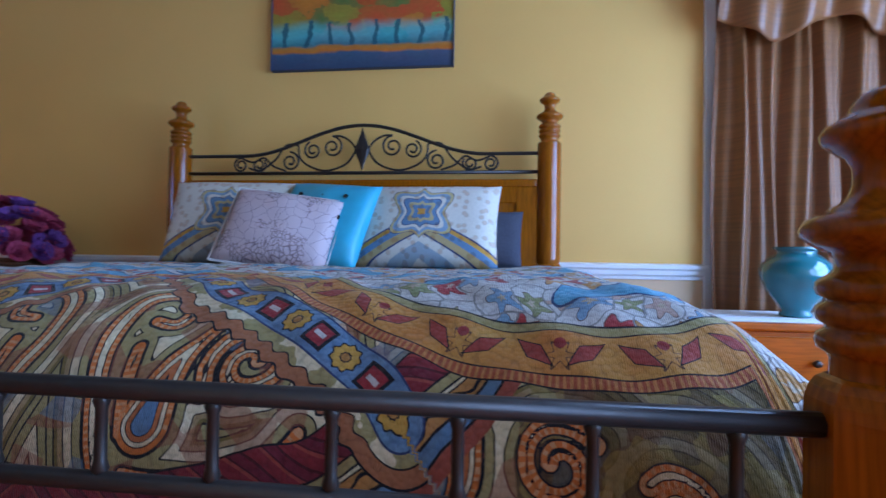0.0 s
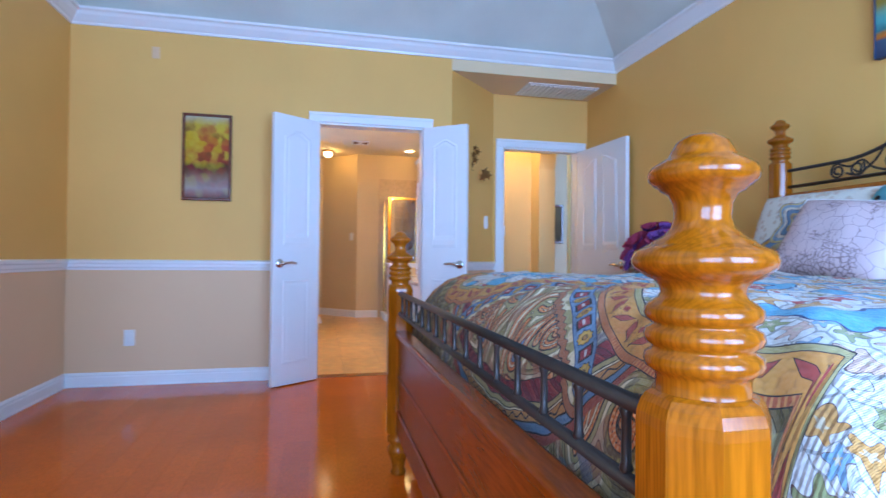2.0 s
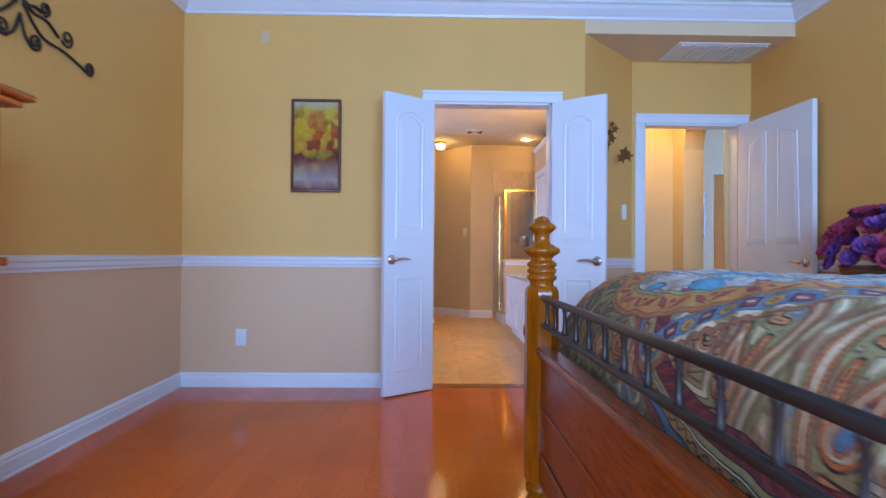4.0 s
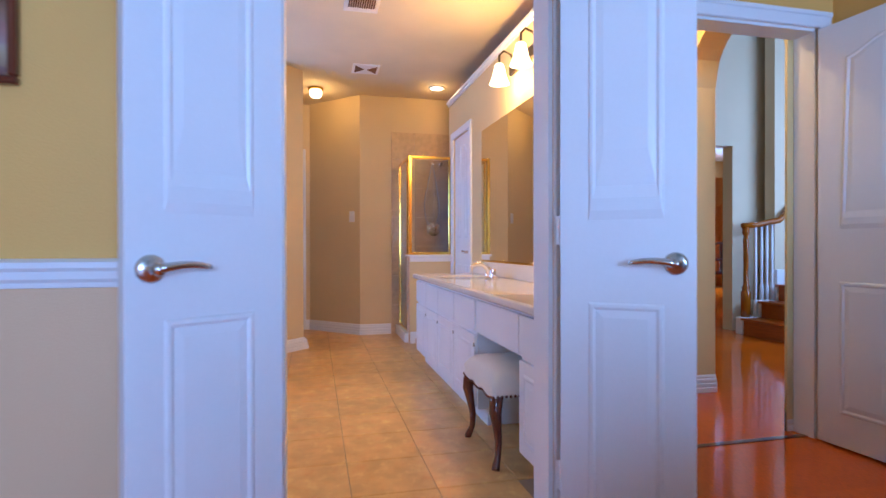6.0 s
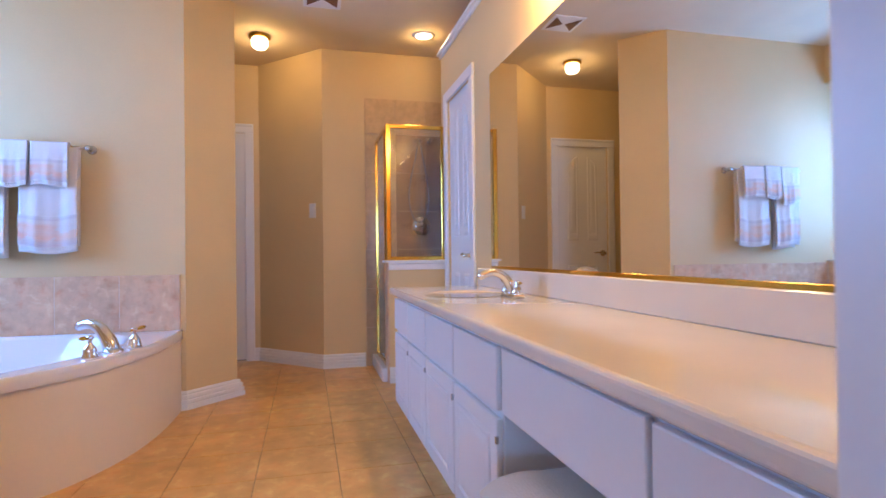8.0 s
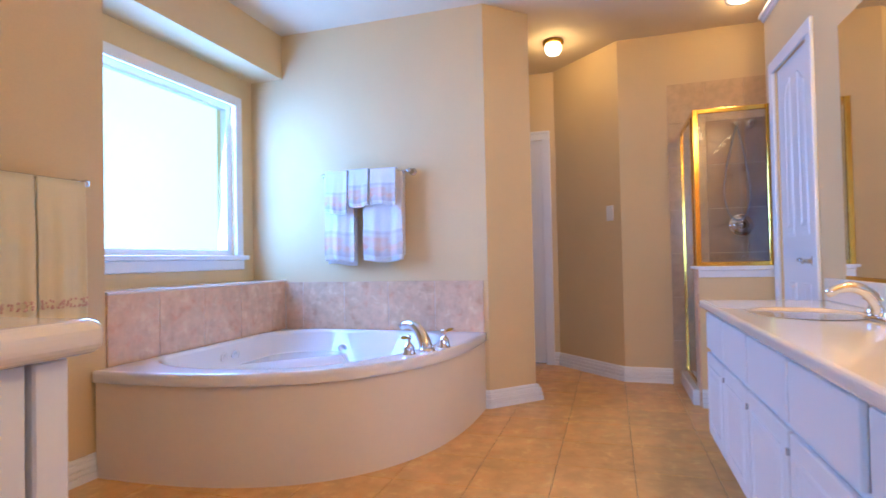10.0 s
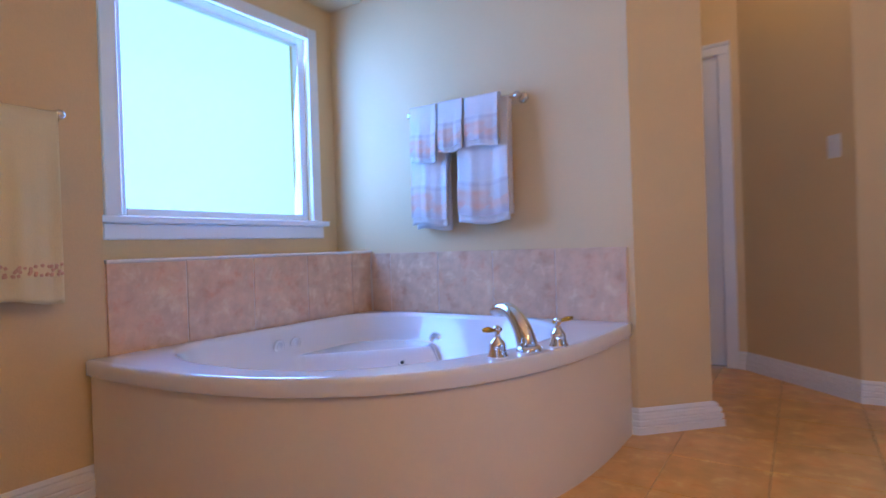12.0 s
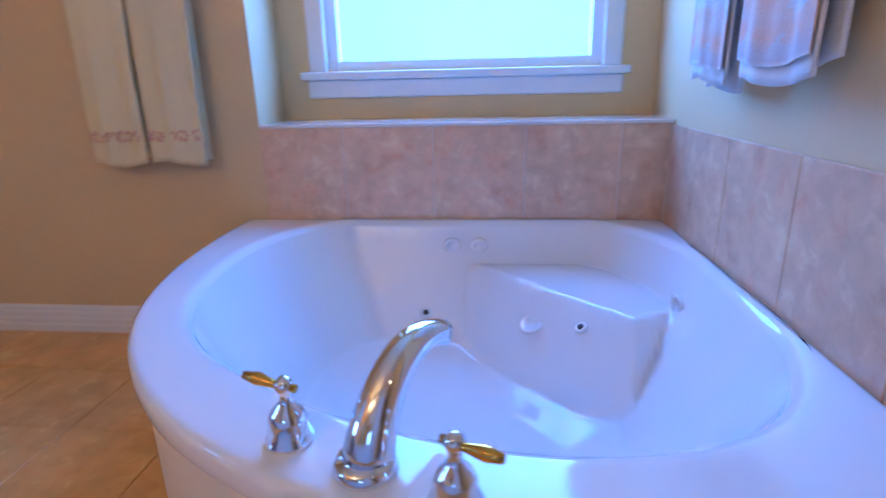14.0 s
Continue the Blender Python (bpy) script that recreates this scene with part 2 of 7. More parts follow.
def tapestry(name):
    """A woven tapestry print: curling ribbed drops with echoing contours, three sweeping borders, flowers on a pale ground.
    It reads the cloth's own fields: how far a spot lies from the curls and from the borders, and how far along them."""
    m = bpy.data.materials.new(name)
    m.use_nodes = True
    nt = m.node_tree
    b = nt.nodes["Principled BSDF"]
    uv = nt.nodes.new("ShaderNodeUVMap").outputs["UV"]

    def field(key):
        a = nt.nodes.new("ShaderNodeAttribute")
        a.attribute_name = key
        sp = nt.nodes.new("ShaderNodeSeparateXYZ")
        nt.links.new(a.outputs["Vector"], sp.inputs[0])
        return sp.outputs

    curl, off, along = field("curl"), field("border_off"), field("border_along")
    wob = nnoise(nt, uv, 22.0, 2.0).outputs["Fac"]
    wobble = nmath(nt, "MULTIPLY_ADD", wob, 0.006, -0.003)

    def within(v, lo, hi):
        return nmath(nt, "MULTIPLY", nmath(nt, "GREATER_THAN", v, lo), nmath(nt, "LESS_THAN", v, hi))

    def ticks(v, rate, duty):
        return nmath(nt, "LESS_THAN", nmath(nt, "FRACT", nmath(nt, "MULTIPLY", v, rate)), duty)

    # ground between the curls: contours that echo them
    sd = nmath(nt, "ADD", curl[0], nmath(nt, "MULTIPLY", wobble, 0.6))
    echo = nmath(nt, "FRACT", nmath(nt, "MULTIPLY", sd, 23.0))
    ground = nramp(nt, echo, [(0.0, DARK), (0.05, SAGE), (0.26, DARK), (0.30, CREAM), (0.52, DARK), (0.56, TAN), (0.70, OLIVE), (0.80, DARK), (0.84, SAGE)])
    cells = nvoronoi(nt, uv, 26.0)
    hue = nt.nodes.new("ShaderNodeSeparateColor")
    nt.links.new(cells.outputs["Color"], hue.inputs[0])
    ground = nmix(nt, nmath(nt, "MULTIPLY", nmath(nt, "GREATER_THAN", hue.outputs[0], 0.72), 0.55), ground, (0.36, 0.10, 0.05))
    ground = nmix(nt, nmath(nt, "MULTIPLY", nmath(nt, "LESS_THAN", hue.outputs[1], 0.14), 0.6), ground, (0.16, 0.22, 0.30))
    dusky = nmath(nt, "MULTIPLY", nmath(nt, "GREATER_THAN", nmath(nt, "ADD", curl[2], nmath(nt, "MULTIPLY", wobble, 8.0)), 0.56), 0.72)
    ground = nmix(nt, dusky, ground, nmix(nt, nmath(nt, "GREATER_THAN", nnoise(nt, uv, 16.0, 2.0).outputs["Fac"], 0.52), (0.10, 0.065, 0.02), (0.30, 0.22, 0.05)))
    # the curls themselves
    deep = nmath(nt, "MULTIPLY", nmath(nt, "MULTIPLY", sd, -1.0), 25.0)
    inside = nramp(nt, deep, [(0.0, DARK), (0.045, ORANGE), (0.20, DARK), (0.235, CREAM), (0.34, DARK), (0.37, RUST), (0.50, DARK), (0.53, SKYB)])
    ribs = nmath(nt, "MULTIPLY", ticks(curl[1], 115.0, 0.42), within(deep, 0.06, 0.19))
    inside = nmix(nt, nmath(nt, "MULTIPLY", ribs, 0.7), inside, (0.80, 0.46, 0.22))
    col = nmix(nt, nmath(nt, "LESS_THAN", sd, 0.0), ground, inside)
    # burgundy border with its lozenges, and the stripes that run beside it
    d, s_ = nmath(nt, "ADD", off[2], wobble), along[2]
    slant = nmath(nt, "FRACT", nmath(nt, "MULTIPLY", nmath(nt, "ADD", s_, d), 24.0))
    lozenge = nramp(nt, slant, [(0.0, (0.10, 0.012, 0.016)), (0.10, BURG), (0.50, (0.40, 0.07, 0.05)), (0.62, (0.10, 0.012, 0.016)), (0.68, (0.20, 0.02, 0.035))])
    stripes = nramp(nt, nmath(nt, "MULTIPLY", d, -6.0), [(0.0, DARK), (0.14, SAGE), (0.20, DARK), (0.215, CREAM), (0.235, DARK), (0.25, (0.56, 0.26, 0.07)), (0.36, DARK), (0.38, SKYB), (0.47, DARK), (0.49, (0.40, 0.09, 0.05)), (0.60, OLIVE)])
    beads = within(nmath(nt, "ADD", nmath(nt, "MULTIPLY", d, -6.0), nmath(nt, "MULTIPLY", nmath(nt, "SINE", nmath(nt, "MULTIPLY", s_, 150.0)), 0.03)), 0.29, 0.315)
    stripes = nmix(nt, beads, stripes, DARK)
    col = nmix(nt, within(d, -0.10, -0.022), col, stripes)
    col = nmix(nt, within(d, -0.024, 0.024), col, DARK)
    col = nmix(nt, within(d, -0.0215, 0.0215), col, lozenge)
    # blue border: gold cogs and framed red squares by turns, a lumpy sage hem beside it
    d, s_ = off[0], along[0]
    hem = nmath(nt, "ADD", d, nmath(nt, "MULTIPLY", nmath(nt, "SINE", nmath(nt, "MULTIPLY", s_, 190.0)), 0.004))
    col = nmix(nt, within(hem, -0.066, -0.024), col, DARK)
    col = nmix(nt, within(hem, -0.063, -0.046), col, (0.46, 0.17, 0.07))
    col = nmix(nt, within(hem, -0.044, -0.024), col, nmix(nt, nmath(nt, "GREATER_THAN", wob, 0.5), SAGE, CREAM))
    col = nmix(nt, within(d, -0.028, 0.028), col, NAVY)
    blue = nmix(nt, nnoise(nt, uv, 70.0, 2.0).outputs["Fac"], (0.07, 0.13, 0.24), (0.26, 0.40, 0.56))
    unit = nmath(nt, "SUBTRACT", nmath(nt, "FRACT", nmath(nt, "MULTIPLY", s_, 10.6)), 0.5)
    first = nmath(nt, "MULTIPLY", nmath(nt, "ADD", unit, 0.25), 0.0943)
    second = nmath(nt, "MULTIPLY", nmath(nt, "SUBTRACT", unit, 0.25), 0.0943)
    box_d = nmath(nt, "MAXIMUM", nmath(nt, "ABSOLUTE", first), nmath(nt, "ABSOLUTE", d))
    ang = nmath(nt, "ARCTAN2", d, second)
    cog_d = nmath(nt, "SQRT", nmath(nt, "ADD", nmath(nt, "MULTIPLY", d, d), nmath(nt, "MULTIPLY", second, second)))
    cog_d = nmath(nt, "MULTIPLY", cog_d, nmath(nt, "MULTIPLY_ADD", nmath(nt, "COSINE", nmath(nt, "MULTIPLY", ang, 9.0)), 0.09, 1.0))
    band = nmix(nt, nmath(nt, "LESS_THAN", box_d, 0.0185), blue, DARK)
    band = nmix(nt, nmath(nt, "LESS_THAN", box_d, 0.0135), band, (0.38, 0.035, 0.04))
    band = nmix(nt, nmath(nt, "MULTIPLY", nmath(nt, "LESS_THAN", nmath(nt, "ABSOLUTE", d), 0.0035), nmath(nt, "LESS_THAN", nmath(nt, "ABSOLUTE", first), 0.009)), band, (0.70, 0.62, 0.55))
    band = nmix(nt, nmath(nt, "LESS_THAN", cog_d, 0.0195), band, DARK)
    band = nmix(nt, nmath(nt, "LESS_THAN", cog_d, 0.0172), band, (0.66, 0.36, 0.06))
    band = nmix(nt, nmath(nt, "LESS_THAN", cog_d, 0.0075), band, DARK)
    band = nmix(nt, nmath(nt, "LESS_THAN", cog_d, 0.0055), band, (0.50, 0.22, 0.05))
    col = nmix(nt, within(d, -0.0255, 0.0255), col, band)
    # flowers on a pale ground beyond the gold border
    bent = nt.nodes.new("ShaderNodeVectorMath")
    bent.operation = "MULTIPLY_ADD"
    nt.links.new(nnoise(nt, uv, 9.0, 2.0).outputs["Color"], bent.inputs[0])
    bent.inputs[1].default_value = (0.10, 0.10, 0)
    nt.links.new(uv, bent.inputs[2])
    w = bent.outputs[0]
    fl = nvoronoi(nt, w, 19.0)
    fs = nt.nodes.new("ShaderNodeSeparateColor")
    nt.links.new(fl.outputs["Color"], fs.inputs[0])
    seam = nvoronoi(nt, w, 19.0, "DISTANCE_TO_EDGE").outputs["Distance"]
    petal = nmath(nt, "MULTIPLY", fl.outputs["Distance"], nmath(nt, "MULTIPLY_ADD", nmath(nt, "COSINE", nmath(nt, "MULTIPLY", nangle(nt, w, fl), 5.0)), 0.35, 1.0))
    tint = nramp(nt, fs.outputs[0], [(0.0, (0.62, 0.30, 0.08)), (0.22, (0.50, 0.06, 0.06)), (0.40, (0.62, 0.40, 0.30)), (0.55, (0.30, 0.30, 0.12)), (0.70, (0.24, 0.38, 0.52)), (0.85, (0.72, 0.66, 0.58))])
    pale = nmix(nt, nnoise(nt, uv, 45.0, 3.0).outputs["Fac"], (0.60, 0.54, 0.48), (0.80, 0.76, 0.70))
    leaf = nmix(nt, nmath(nt, "LESS_THAN", petal, 0.36), pale, (0.16, 0.09, 0.07))
    leaf = nmix(nt, nmath(nt, "LESS_THAN", petal, 0.33), leaf, tint)
    leaf = nmix(nt, nmath(nt, "LESS_THAN", petal, 0.10), leaf, (0.60, 0.46, 0.30))
    leaf = nmix(nt, nmath(nt, "MULTIPLY", nmath(nt, "LESS_THAN", seam, 0.03), 0.8), leaf, (0.26, 0.24, 0.22))
    pool = nnoise(nt, w, 6.5, 1.6).outputs["Fac"]
    water = nmix(nt, nnoise(nt, uv, 60.0, 3.0).outputs["Fac"], (0.03, 0.24, 0.42), (0.24, 0.56, 0.70))
    leaf = nmix(nt, nmath(nt, "GREATER_THAN", pool, 0.562), leaf, NAVY)
    leaf = nmix(nt, nmath(nt, "GREATER_THAN", pool, 0.574), leaf, water)
    leaf = nmix(nt, nmath(nt, "GREATER_THAN", pool, 0.67), leaf, NAVY)
    leaf = nmix(nt, nmath(nt, "GREATER_THAN", pool, 0.68), leaf, (0.66, 0.64, 0.60))
    d, s_ = off[1], along[1]
    col = nmix(nt, nmath(nt, "GREATER_THAN", d, 0.0), col, leaf)
    # gold border: slanting red leaves and sprigs, a ribbed rust hem below, sage above
    col = nmix(nt, within(d, -0.046, 0.046), col, DARK)
    col = nmix(nt, within(d, 0.031, 0.043), col, SAGE)
    col = nmix(nt, within(d, -0.044, -0.031), col, nmix(nt, ticks(s_, 130.0, 0.45), (0.46, 0.11, 0.04), (0.66, 0.27, 0.08)))
    unit = nmath(nt, "SUBTRACT", nmath(nt, "FRACT", nmath(nt, "MULTIPLY", s_, 8.4)), 0.5)
    gold = nmix(nt, nnoise(nt, uv, 13.0, 2.0).outputs["Fac"], (0.68, 0.17, 0.03), (0.68, 0.42, 0.09))
    a = nmath(nt, "MULTIPLY", nmath(nt, "SUBTRACT", nmath(nt, "ABSOLUTE", unit), 0.25), 0.119)
    lx = nmath(nt, "ADD", nmath(nt, "MULTIPLY", a, 0.75), nmath(nt, "MULTIPLY", d, 0.66))
    ly = nmath(nt, "SUBTRACT", nmath(nt, "MULTIPLY", d, 0.75), nmath(nt, "MULTIPLY", a, 0.66))
    blade = nmath(nt, "ADD", nmath(nt, "ABSOLUTE", nmath(nt, "MULTIPLY", ly, 2.7)), nmath(nt, "ABSOLUTE", lx))
    mid = nmath(nt, "MULTIPLY", unit, 0.119)
    dot_d = nmath(nt, "SUBTRACT", d, 0.010)
    dot = nmath(nt, "SQRT", nmath(nt, "ADD", nmath(nt, "MULTIPLY", mid, mid), nmath(nt, "MULTIPLY", dot_d, dot_d)))
    fan_d = nmath(nt, "ADD", d, 0.006)
    fan = nmath(nt, "SQRT", nmath(nt, "ADD", nmath(nt, "MULTIPLY", mid, mid), nmath(nt, "MULTIPLY", fan_d, fan_d)))
    fan = nmath(nt, "MULTIPLY", fan, nmath(nt, "MULTIPLY_ADD", nmath(nt, "COSINE", nmath(nt, "MULTIPLY", nmath(nt, "ARCTAN2", mid, fan_d), 6.0)), 0.4, 1.0))
    gold = nmix(nt, within(fan, 0.010, 0.0125), gold, (0.16, 0.07, 0.03))
    gold = nmix(nt, nmath(nt, "LESS_THAN", blade, 0.031), gold, DARK)
    gold = nmix(nt, nmath(nt, "LESS_THAN", blade, 0.027), gold, (0.44, 0.07, 0.05))
    gold = nmix(nt, nmath(nt, "LESS_THAN", dot, 0.0075), gold, (0.36, 0.04, 0.035))
    col = nmix(nt, within(d, -0.029, 0.029), col, gold)
    # stitches, weave and thread
    stitch = nvoronoi(nt, uv, 120.0)
    col = nmix(nt, 0.35, col, nramp(nt, stitch.outputs["Distance"], [(0.0, (1, 1, 1)), (0.5, (0.92, 0.92, 0.92)), (0.8, (0.3, 0.28, 0.28))], False), "MULTIPLY")
    weave = nt.nodes.new("ShaderNodeTexWave")
    weave.inputs["Scale"].default_value, weave.inputs["Distortion"].default_value = 130, 4
    nt.links.new(uv, weave.inputs["Vector"])
    col = nmix(nt, 0.3, col, nmix(nt, weave.outputs["Fac"], (0.45, 0.45, 0.45), (1, 1, 1)), "MULTIPLY")
    col = nmix(nt, 0.3, col, nmix(nt, nnoise(nt, uv, 240, 2).outputs["Fac"], (0.35, 0.35, 0.35), (1, 1, 1)), "MULTIPLY")
    nt.links.new(col, b.inputs["Base Color"])
    b.inputs["Roughness"].default_value, b.inputs["Specular IOR Level"].default_value = 0.85, 0.25
    b.inputs["Sheen Weight"].default_value = 0.15
    bp = nt.nodes.new("ShaderNodeBump")
    bp.inputs["Strength"].default_value, bp.inputs["Distance"].default_value = 0.6, 0.006
    puff = nmath(nt, "SINE", nmath(nt, "MULTIPLY", curl[0], 144.0))
    height = nmath(nt, "ADD", nmath(nt, "MULTIPLY_ADD", stitch.outputs["Distance"], -0.6, nmath(nt, "MULTIPLY", puff, 0.35)), nmath(nt, "MULTIPLY", weave.outputs["Fac"], 0.25))
    nt.links.new(height, bp.inputs["Height"])
    nt.links.new(bp.outputs["Normal"], b.inputs["Normal"])
    return m


def medallion(name):
    """A pale printed cloth with a lobed blue and gold medallion and a banded lower half."""
    m = bpy.data.materials.new(name)
    m.use_nodes = True
    nt = m.node_tree
    b = nt.nodes["Principled BSDF"]
    uv = nt.nodes.new("ShaderNodeUVMap").outputs["UV"]
    sp = nt.nodes.new("ShaderNodeSeparateXYZ")
    nt.links.new(uv, sp.inputs[0])
    dx, dy = nmath(nt, "SUBTRACT", sp.outputs[0], 0.9), nmath(nt, "SUBTRACT", sp.outputs[1], 0.53)
    d = nmath(nt, "SQRT", nmath(nt, "ADD", nmath(nt, "MULTIPLY", dx, dx), nmath(nt, "MULTIPLY", dy, dy)))
    ang = nmath(nt, "ARCTAN2", nmath(nt, "ABSOLUTE", dx), dy)
    lob = nmath(nt, "MULTIPLY", d, nmath(nt, "MULTIPLY_ADD", nmath(nt, "SINE", nmath(nt, "MULTIPLY", ang, 5.0)), 0.22, 1.0))
    W, K = (1, 1, 1), (0, 0, 0)
    pale = (0.72, 0.65, 0.54)
    rings = nramp(nt, nmath(nt, "MULTIPLY", lob, 3.0), [(0.0, GOLD), (0.05, SKYB), (0.11, (0.56, 0.44, 0.22)), (0.16, SKYB), (0.22, NAVY), (0.232, pale), (0.28, (0.26, 0.36, 0.46)), (0.33, (0.58, 0.44, 0.20)), (0.365, NAVY), (0.375, pale)])
    low = nramp(nt, nmath(nt, "MULTIPLY_ADD", nmath(nt, "ABSOLUTE", dx), 0.55, nmath(nt, "MULTIPLY_ADD", dy, 1.0, 0.5)), [(0.0, pale), (0.20, SKYB), (0.23, pale), (0.30, (0.34, 0.40, 0.44)), (0.36, pale), (0.40, NAVY), (0.408, (0.50, 0.36, 0.16)), (0.44, SKYB), (0.47, GOLD), (0.49, NAVY), (0.498, pale)])
    outside = nramp(nt, nmath(nt, "MULTIPLY", lob, 3.0), [(0.0, K), (0.375, W)])
    sprig = nvoronoi(nt, uv, 24.0)
    sc = nt.nodes.new("ShaderNodeSeparateColor")
    nt.links.new(sprig.outputs["Color"], sc.inputs[0])
    sprays = nramp(nt, sprig.outputs["Distance"], [(0.0, RUST), (0.14, GOLD), (0.24, (0.30, 0.33, 0.36)), (0.28, W)])
    col = nmix(nt, outside, rings, low)
    col = nmix(nt, 0.36, col, sprays, "MULTIPLY")
    grain = nnoise(nt, uv, 90, 3)
    col = nmix(nt, 0.3, col, nmix(nt, grain.outputs["Fac"], (0.3, 0.3, 0.3), (1, 1, 1)), "MULTIPLY")
    nt.links.new(col, b.inputs["Base Color"])
    b.inputs["Roughness"].default_value = 0.9
    return m


def lace(name):
    """Lilac cotton with a thin dark lace print."""
    m = bpy.data.materials.new(name)
    m.use_nodes = True
    nt = m.node_tree
    b = nt.nodes["Principled BSDF"]
    uv = nt.nodes.new("ShaderNodeUVMap").outputs["UV"]
    wob = nnoise(nt, uv, 12.0, 3)
    add = nt.nodes.new("ShaderNodeVectorMath")
    add.operation = "MULTIPLY_ADD"
    nt.links.new(wob.outputs["Color"], add.inputs[0])
    add.inputs[1].default_value = (0.06, 0.06, 0)
    nt.links.new(uv, add.inputs[2])
    net = nvoronoi(nt, add.outputs[0], 22.0, "DISTANCE_TO_EDGE")
    fine = nvoronoi(nt, add.outputs[0], 55.0, "DISTANCE_TO_EDGE")
    patch = nnoise(nt, uv, 7.0, 2)
    k = nmath(nt, "MULTIPLY", nmath(nt, "LESS_THAN", fine.outputs["Distance"], 0.10), nmath(nt, "GREATER_THAN", patch.outputs["Fac"], 0.52))
    k = nmath(nt, "MAXIMUM", k, nmath(nt, "LESS_THAN", net.outputs["Distance"], 0.018))
    col = nmix(nt, nmath(nt, "MULTIPLY", k, 0.72), (0.58, 0.44, 0.44), (0.14, 0.07, 0.08))
    nt.links.new(col, b.inputs["Base Color"])
    b.inputs["Roughness"].default_value = 0.85
    return m


def painted(name, bands, blob_scale, blob_mix, blob_colors, rough=0.5, aspect=1.0, trunks=None):
    """A painting: colour bands up its height (UV y from 0 to 1) with loose brushed blobs."""
    m = bpy.data.materials.new(name)
    m.use_nodes = True
    nt = m.node_tree
    b = nt.nodes["Principled BSDF"]
    uv = nt.nodes.new("ShaderNodeUVMap").outputs["UV"]
    sp = nt.nodes.new("ShaderNodeSeparateXYZ")
    nt.links.new(uv, sp.inputs[0])
    nz = nnoise(nt, uv, 5.0, 4)
    y = nmath(nt, "ADD", sp.outputs[1], nmath(nt, "MULTIPLY_ADD", nz.outputs["Fac"], 0.10, -0.05))
    base = nramp(nt, y, bands, False)
    tall = nt.nodes.new("ShaderNodeMapping")
    tall.inputs["Scale"].default_value = (1, aspect, 1)
    nt.links.new(uv, tall.inputs["Vector"])
    loose = nt.nodes.new("ShaderNodeVectorMath")
    loose.operation = "MULTIPLY_ADD"
    nt.links.new(nnoise(nt, uv, 11.0, 4).outputs["Color"], loose.inputs[0])
    loose.inputs[1].default_value = (0.22, 0.22, 0)
    nt.links.new(tall.outputs[0], loose.inputs[2])
    vo = nvoronoi(nt, loose.outputs[0], blob_scale)
    sc = nt.nodes.new("ShaderNodeSeparateColor")
    nt.links.new(vo.outputs["Color"], sc.inputs[0])
    hue = nramp(nt, sc.outputs[0], [(i / len(blob_colors), c) for i, c in enumerate(blob_colors)])
    fac = nramp(nt, y, blob_mix, False)
    soft = nmath(nt, "SUBTRACT", 1.0, nmath(nt, "MULTIPLY", vo.outputs["Distance"], 0.7))
    fs = nt.nodes.new("ShaderNodeSeparateColor")
    nt.links.new(fac, fs.inputs[0])
    col = nmix(nt, nmath(nt, "MULTIPLY", fs.outputs[0], soft), base, hue)
    if trunks:
        low, high, count, color = trunks
        wave = nmath(nt, "FRACT", nmath(nt, "MULTIPLY", nmath(nt, "MULTIPLY_ADD", nz.outputs["Fac"], 0.12, sp.outputs[0]), count))
        stem = nmath(nt, "MULTIPLY", nmath(nt, "LESS_THAN", wave, 0.20), nmath(nt, "COMPARE", y, (low + high) / 2, (high - low) / 2))
        col = nmix(nt, nmath(nt, "MULTIPLY", stem, 0.85), col, color)
    brush = nnoise(nt, uv, 40.0, 3)
    col = nmix(nt, 0.4, col, nmix(nt, brush.outputs["Fac"], (0.3, 0.3, 0.3), (1, 1, 1)), "MULTIPLY")
    nt.links.new(col, b.inputs["Base Color"])
    b.inputs["Roughness"].default_value, b.inputs["Specular IOR Level"].default_value = rough, 0.15
    return m


M_QUILT = tapestry("tapestry_quilt")
M_SHAM = medallion("paisley_sham")
M_LILAC = lace("lilac_lace_cotton")
M_ART = painted("forest_painting", [(0.0, (0.05, 0.07, 0.12)), (0.11, (0.07, 0.11, 0.17)), (0.13, (0.62, 0.18, 0.02)), (0.16, (0.50, 0.20, 0.04)), (0.18, (0.05, 0.20, 0.22)), (0.24, (0.10, 0.44, 0.44)), (0.31, (0.16, 0.46, 0.40)), (0.36, (0.40, 0.16, 0.03)), (1.0, (0.50, 0.05, 0.02))], 7.0, [(0.0, (0, 0, 0)), (0.27, (0.15, 0.15, 0.15)), (0.35, (1, 1, 1))], [(0.60, 0.07, 0.02), (0.64, 0.22, 0.03), (0.34, 0.30, 0.04), (0.12, 0.20, 0.05), (0.62, 0.10, 0.03)], trunks=(0.17, 0.34, 8.0, (0.03, 0.10, 0.12)))
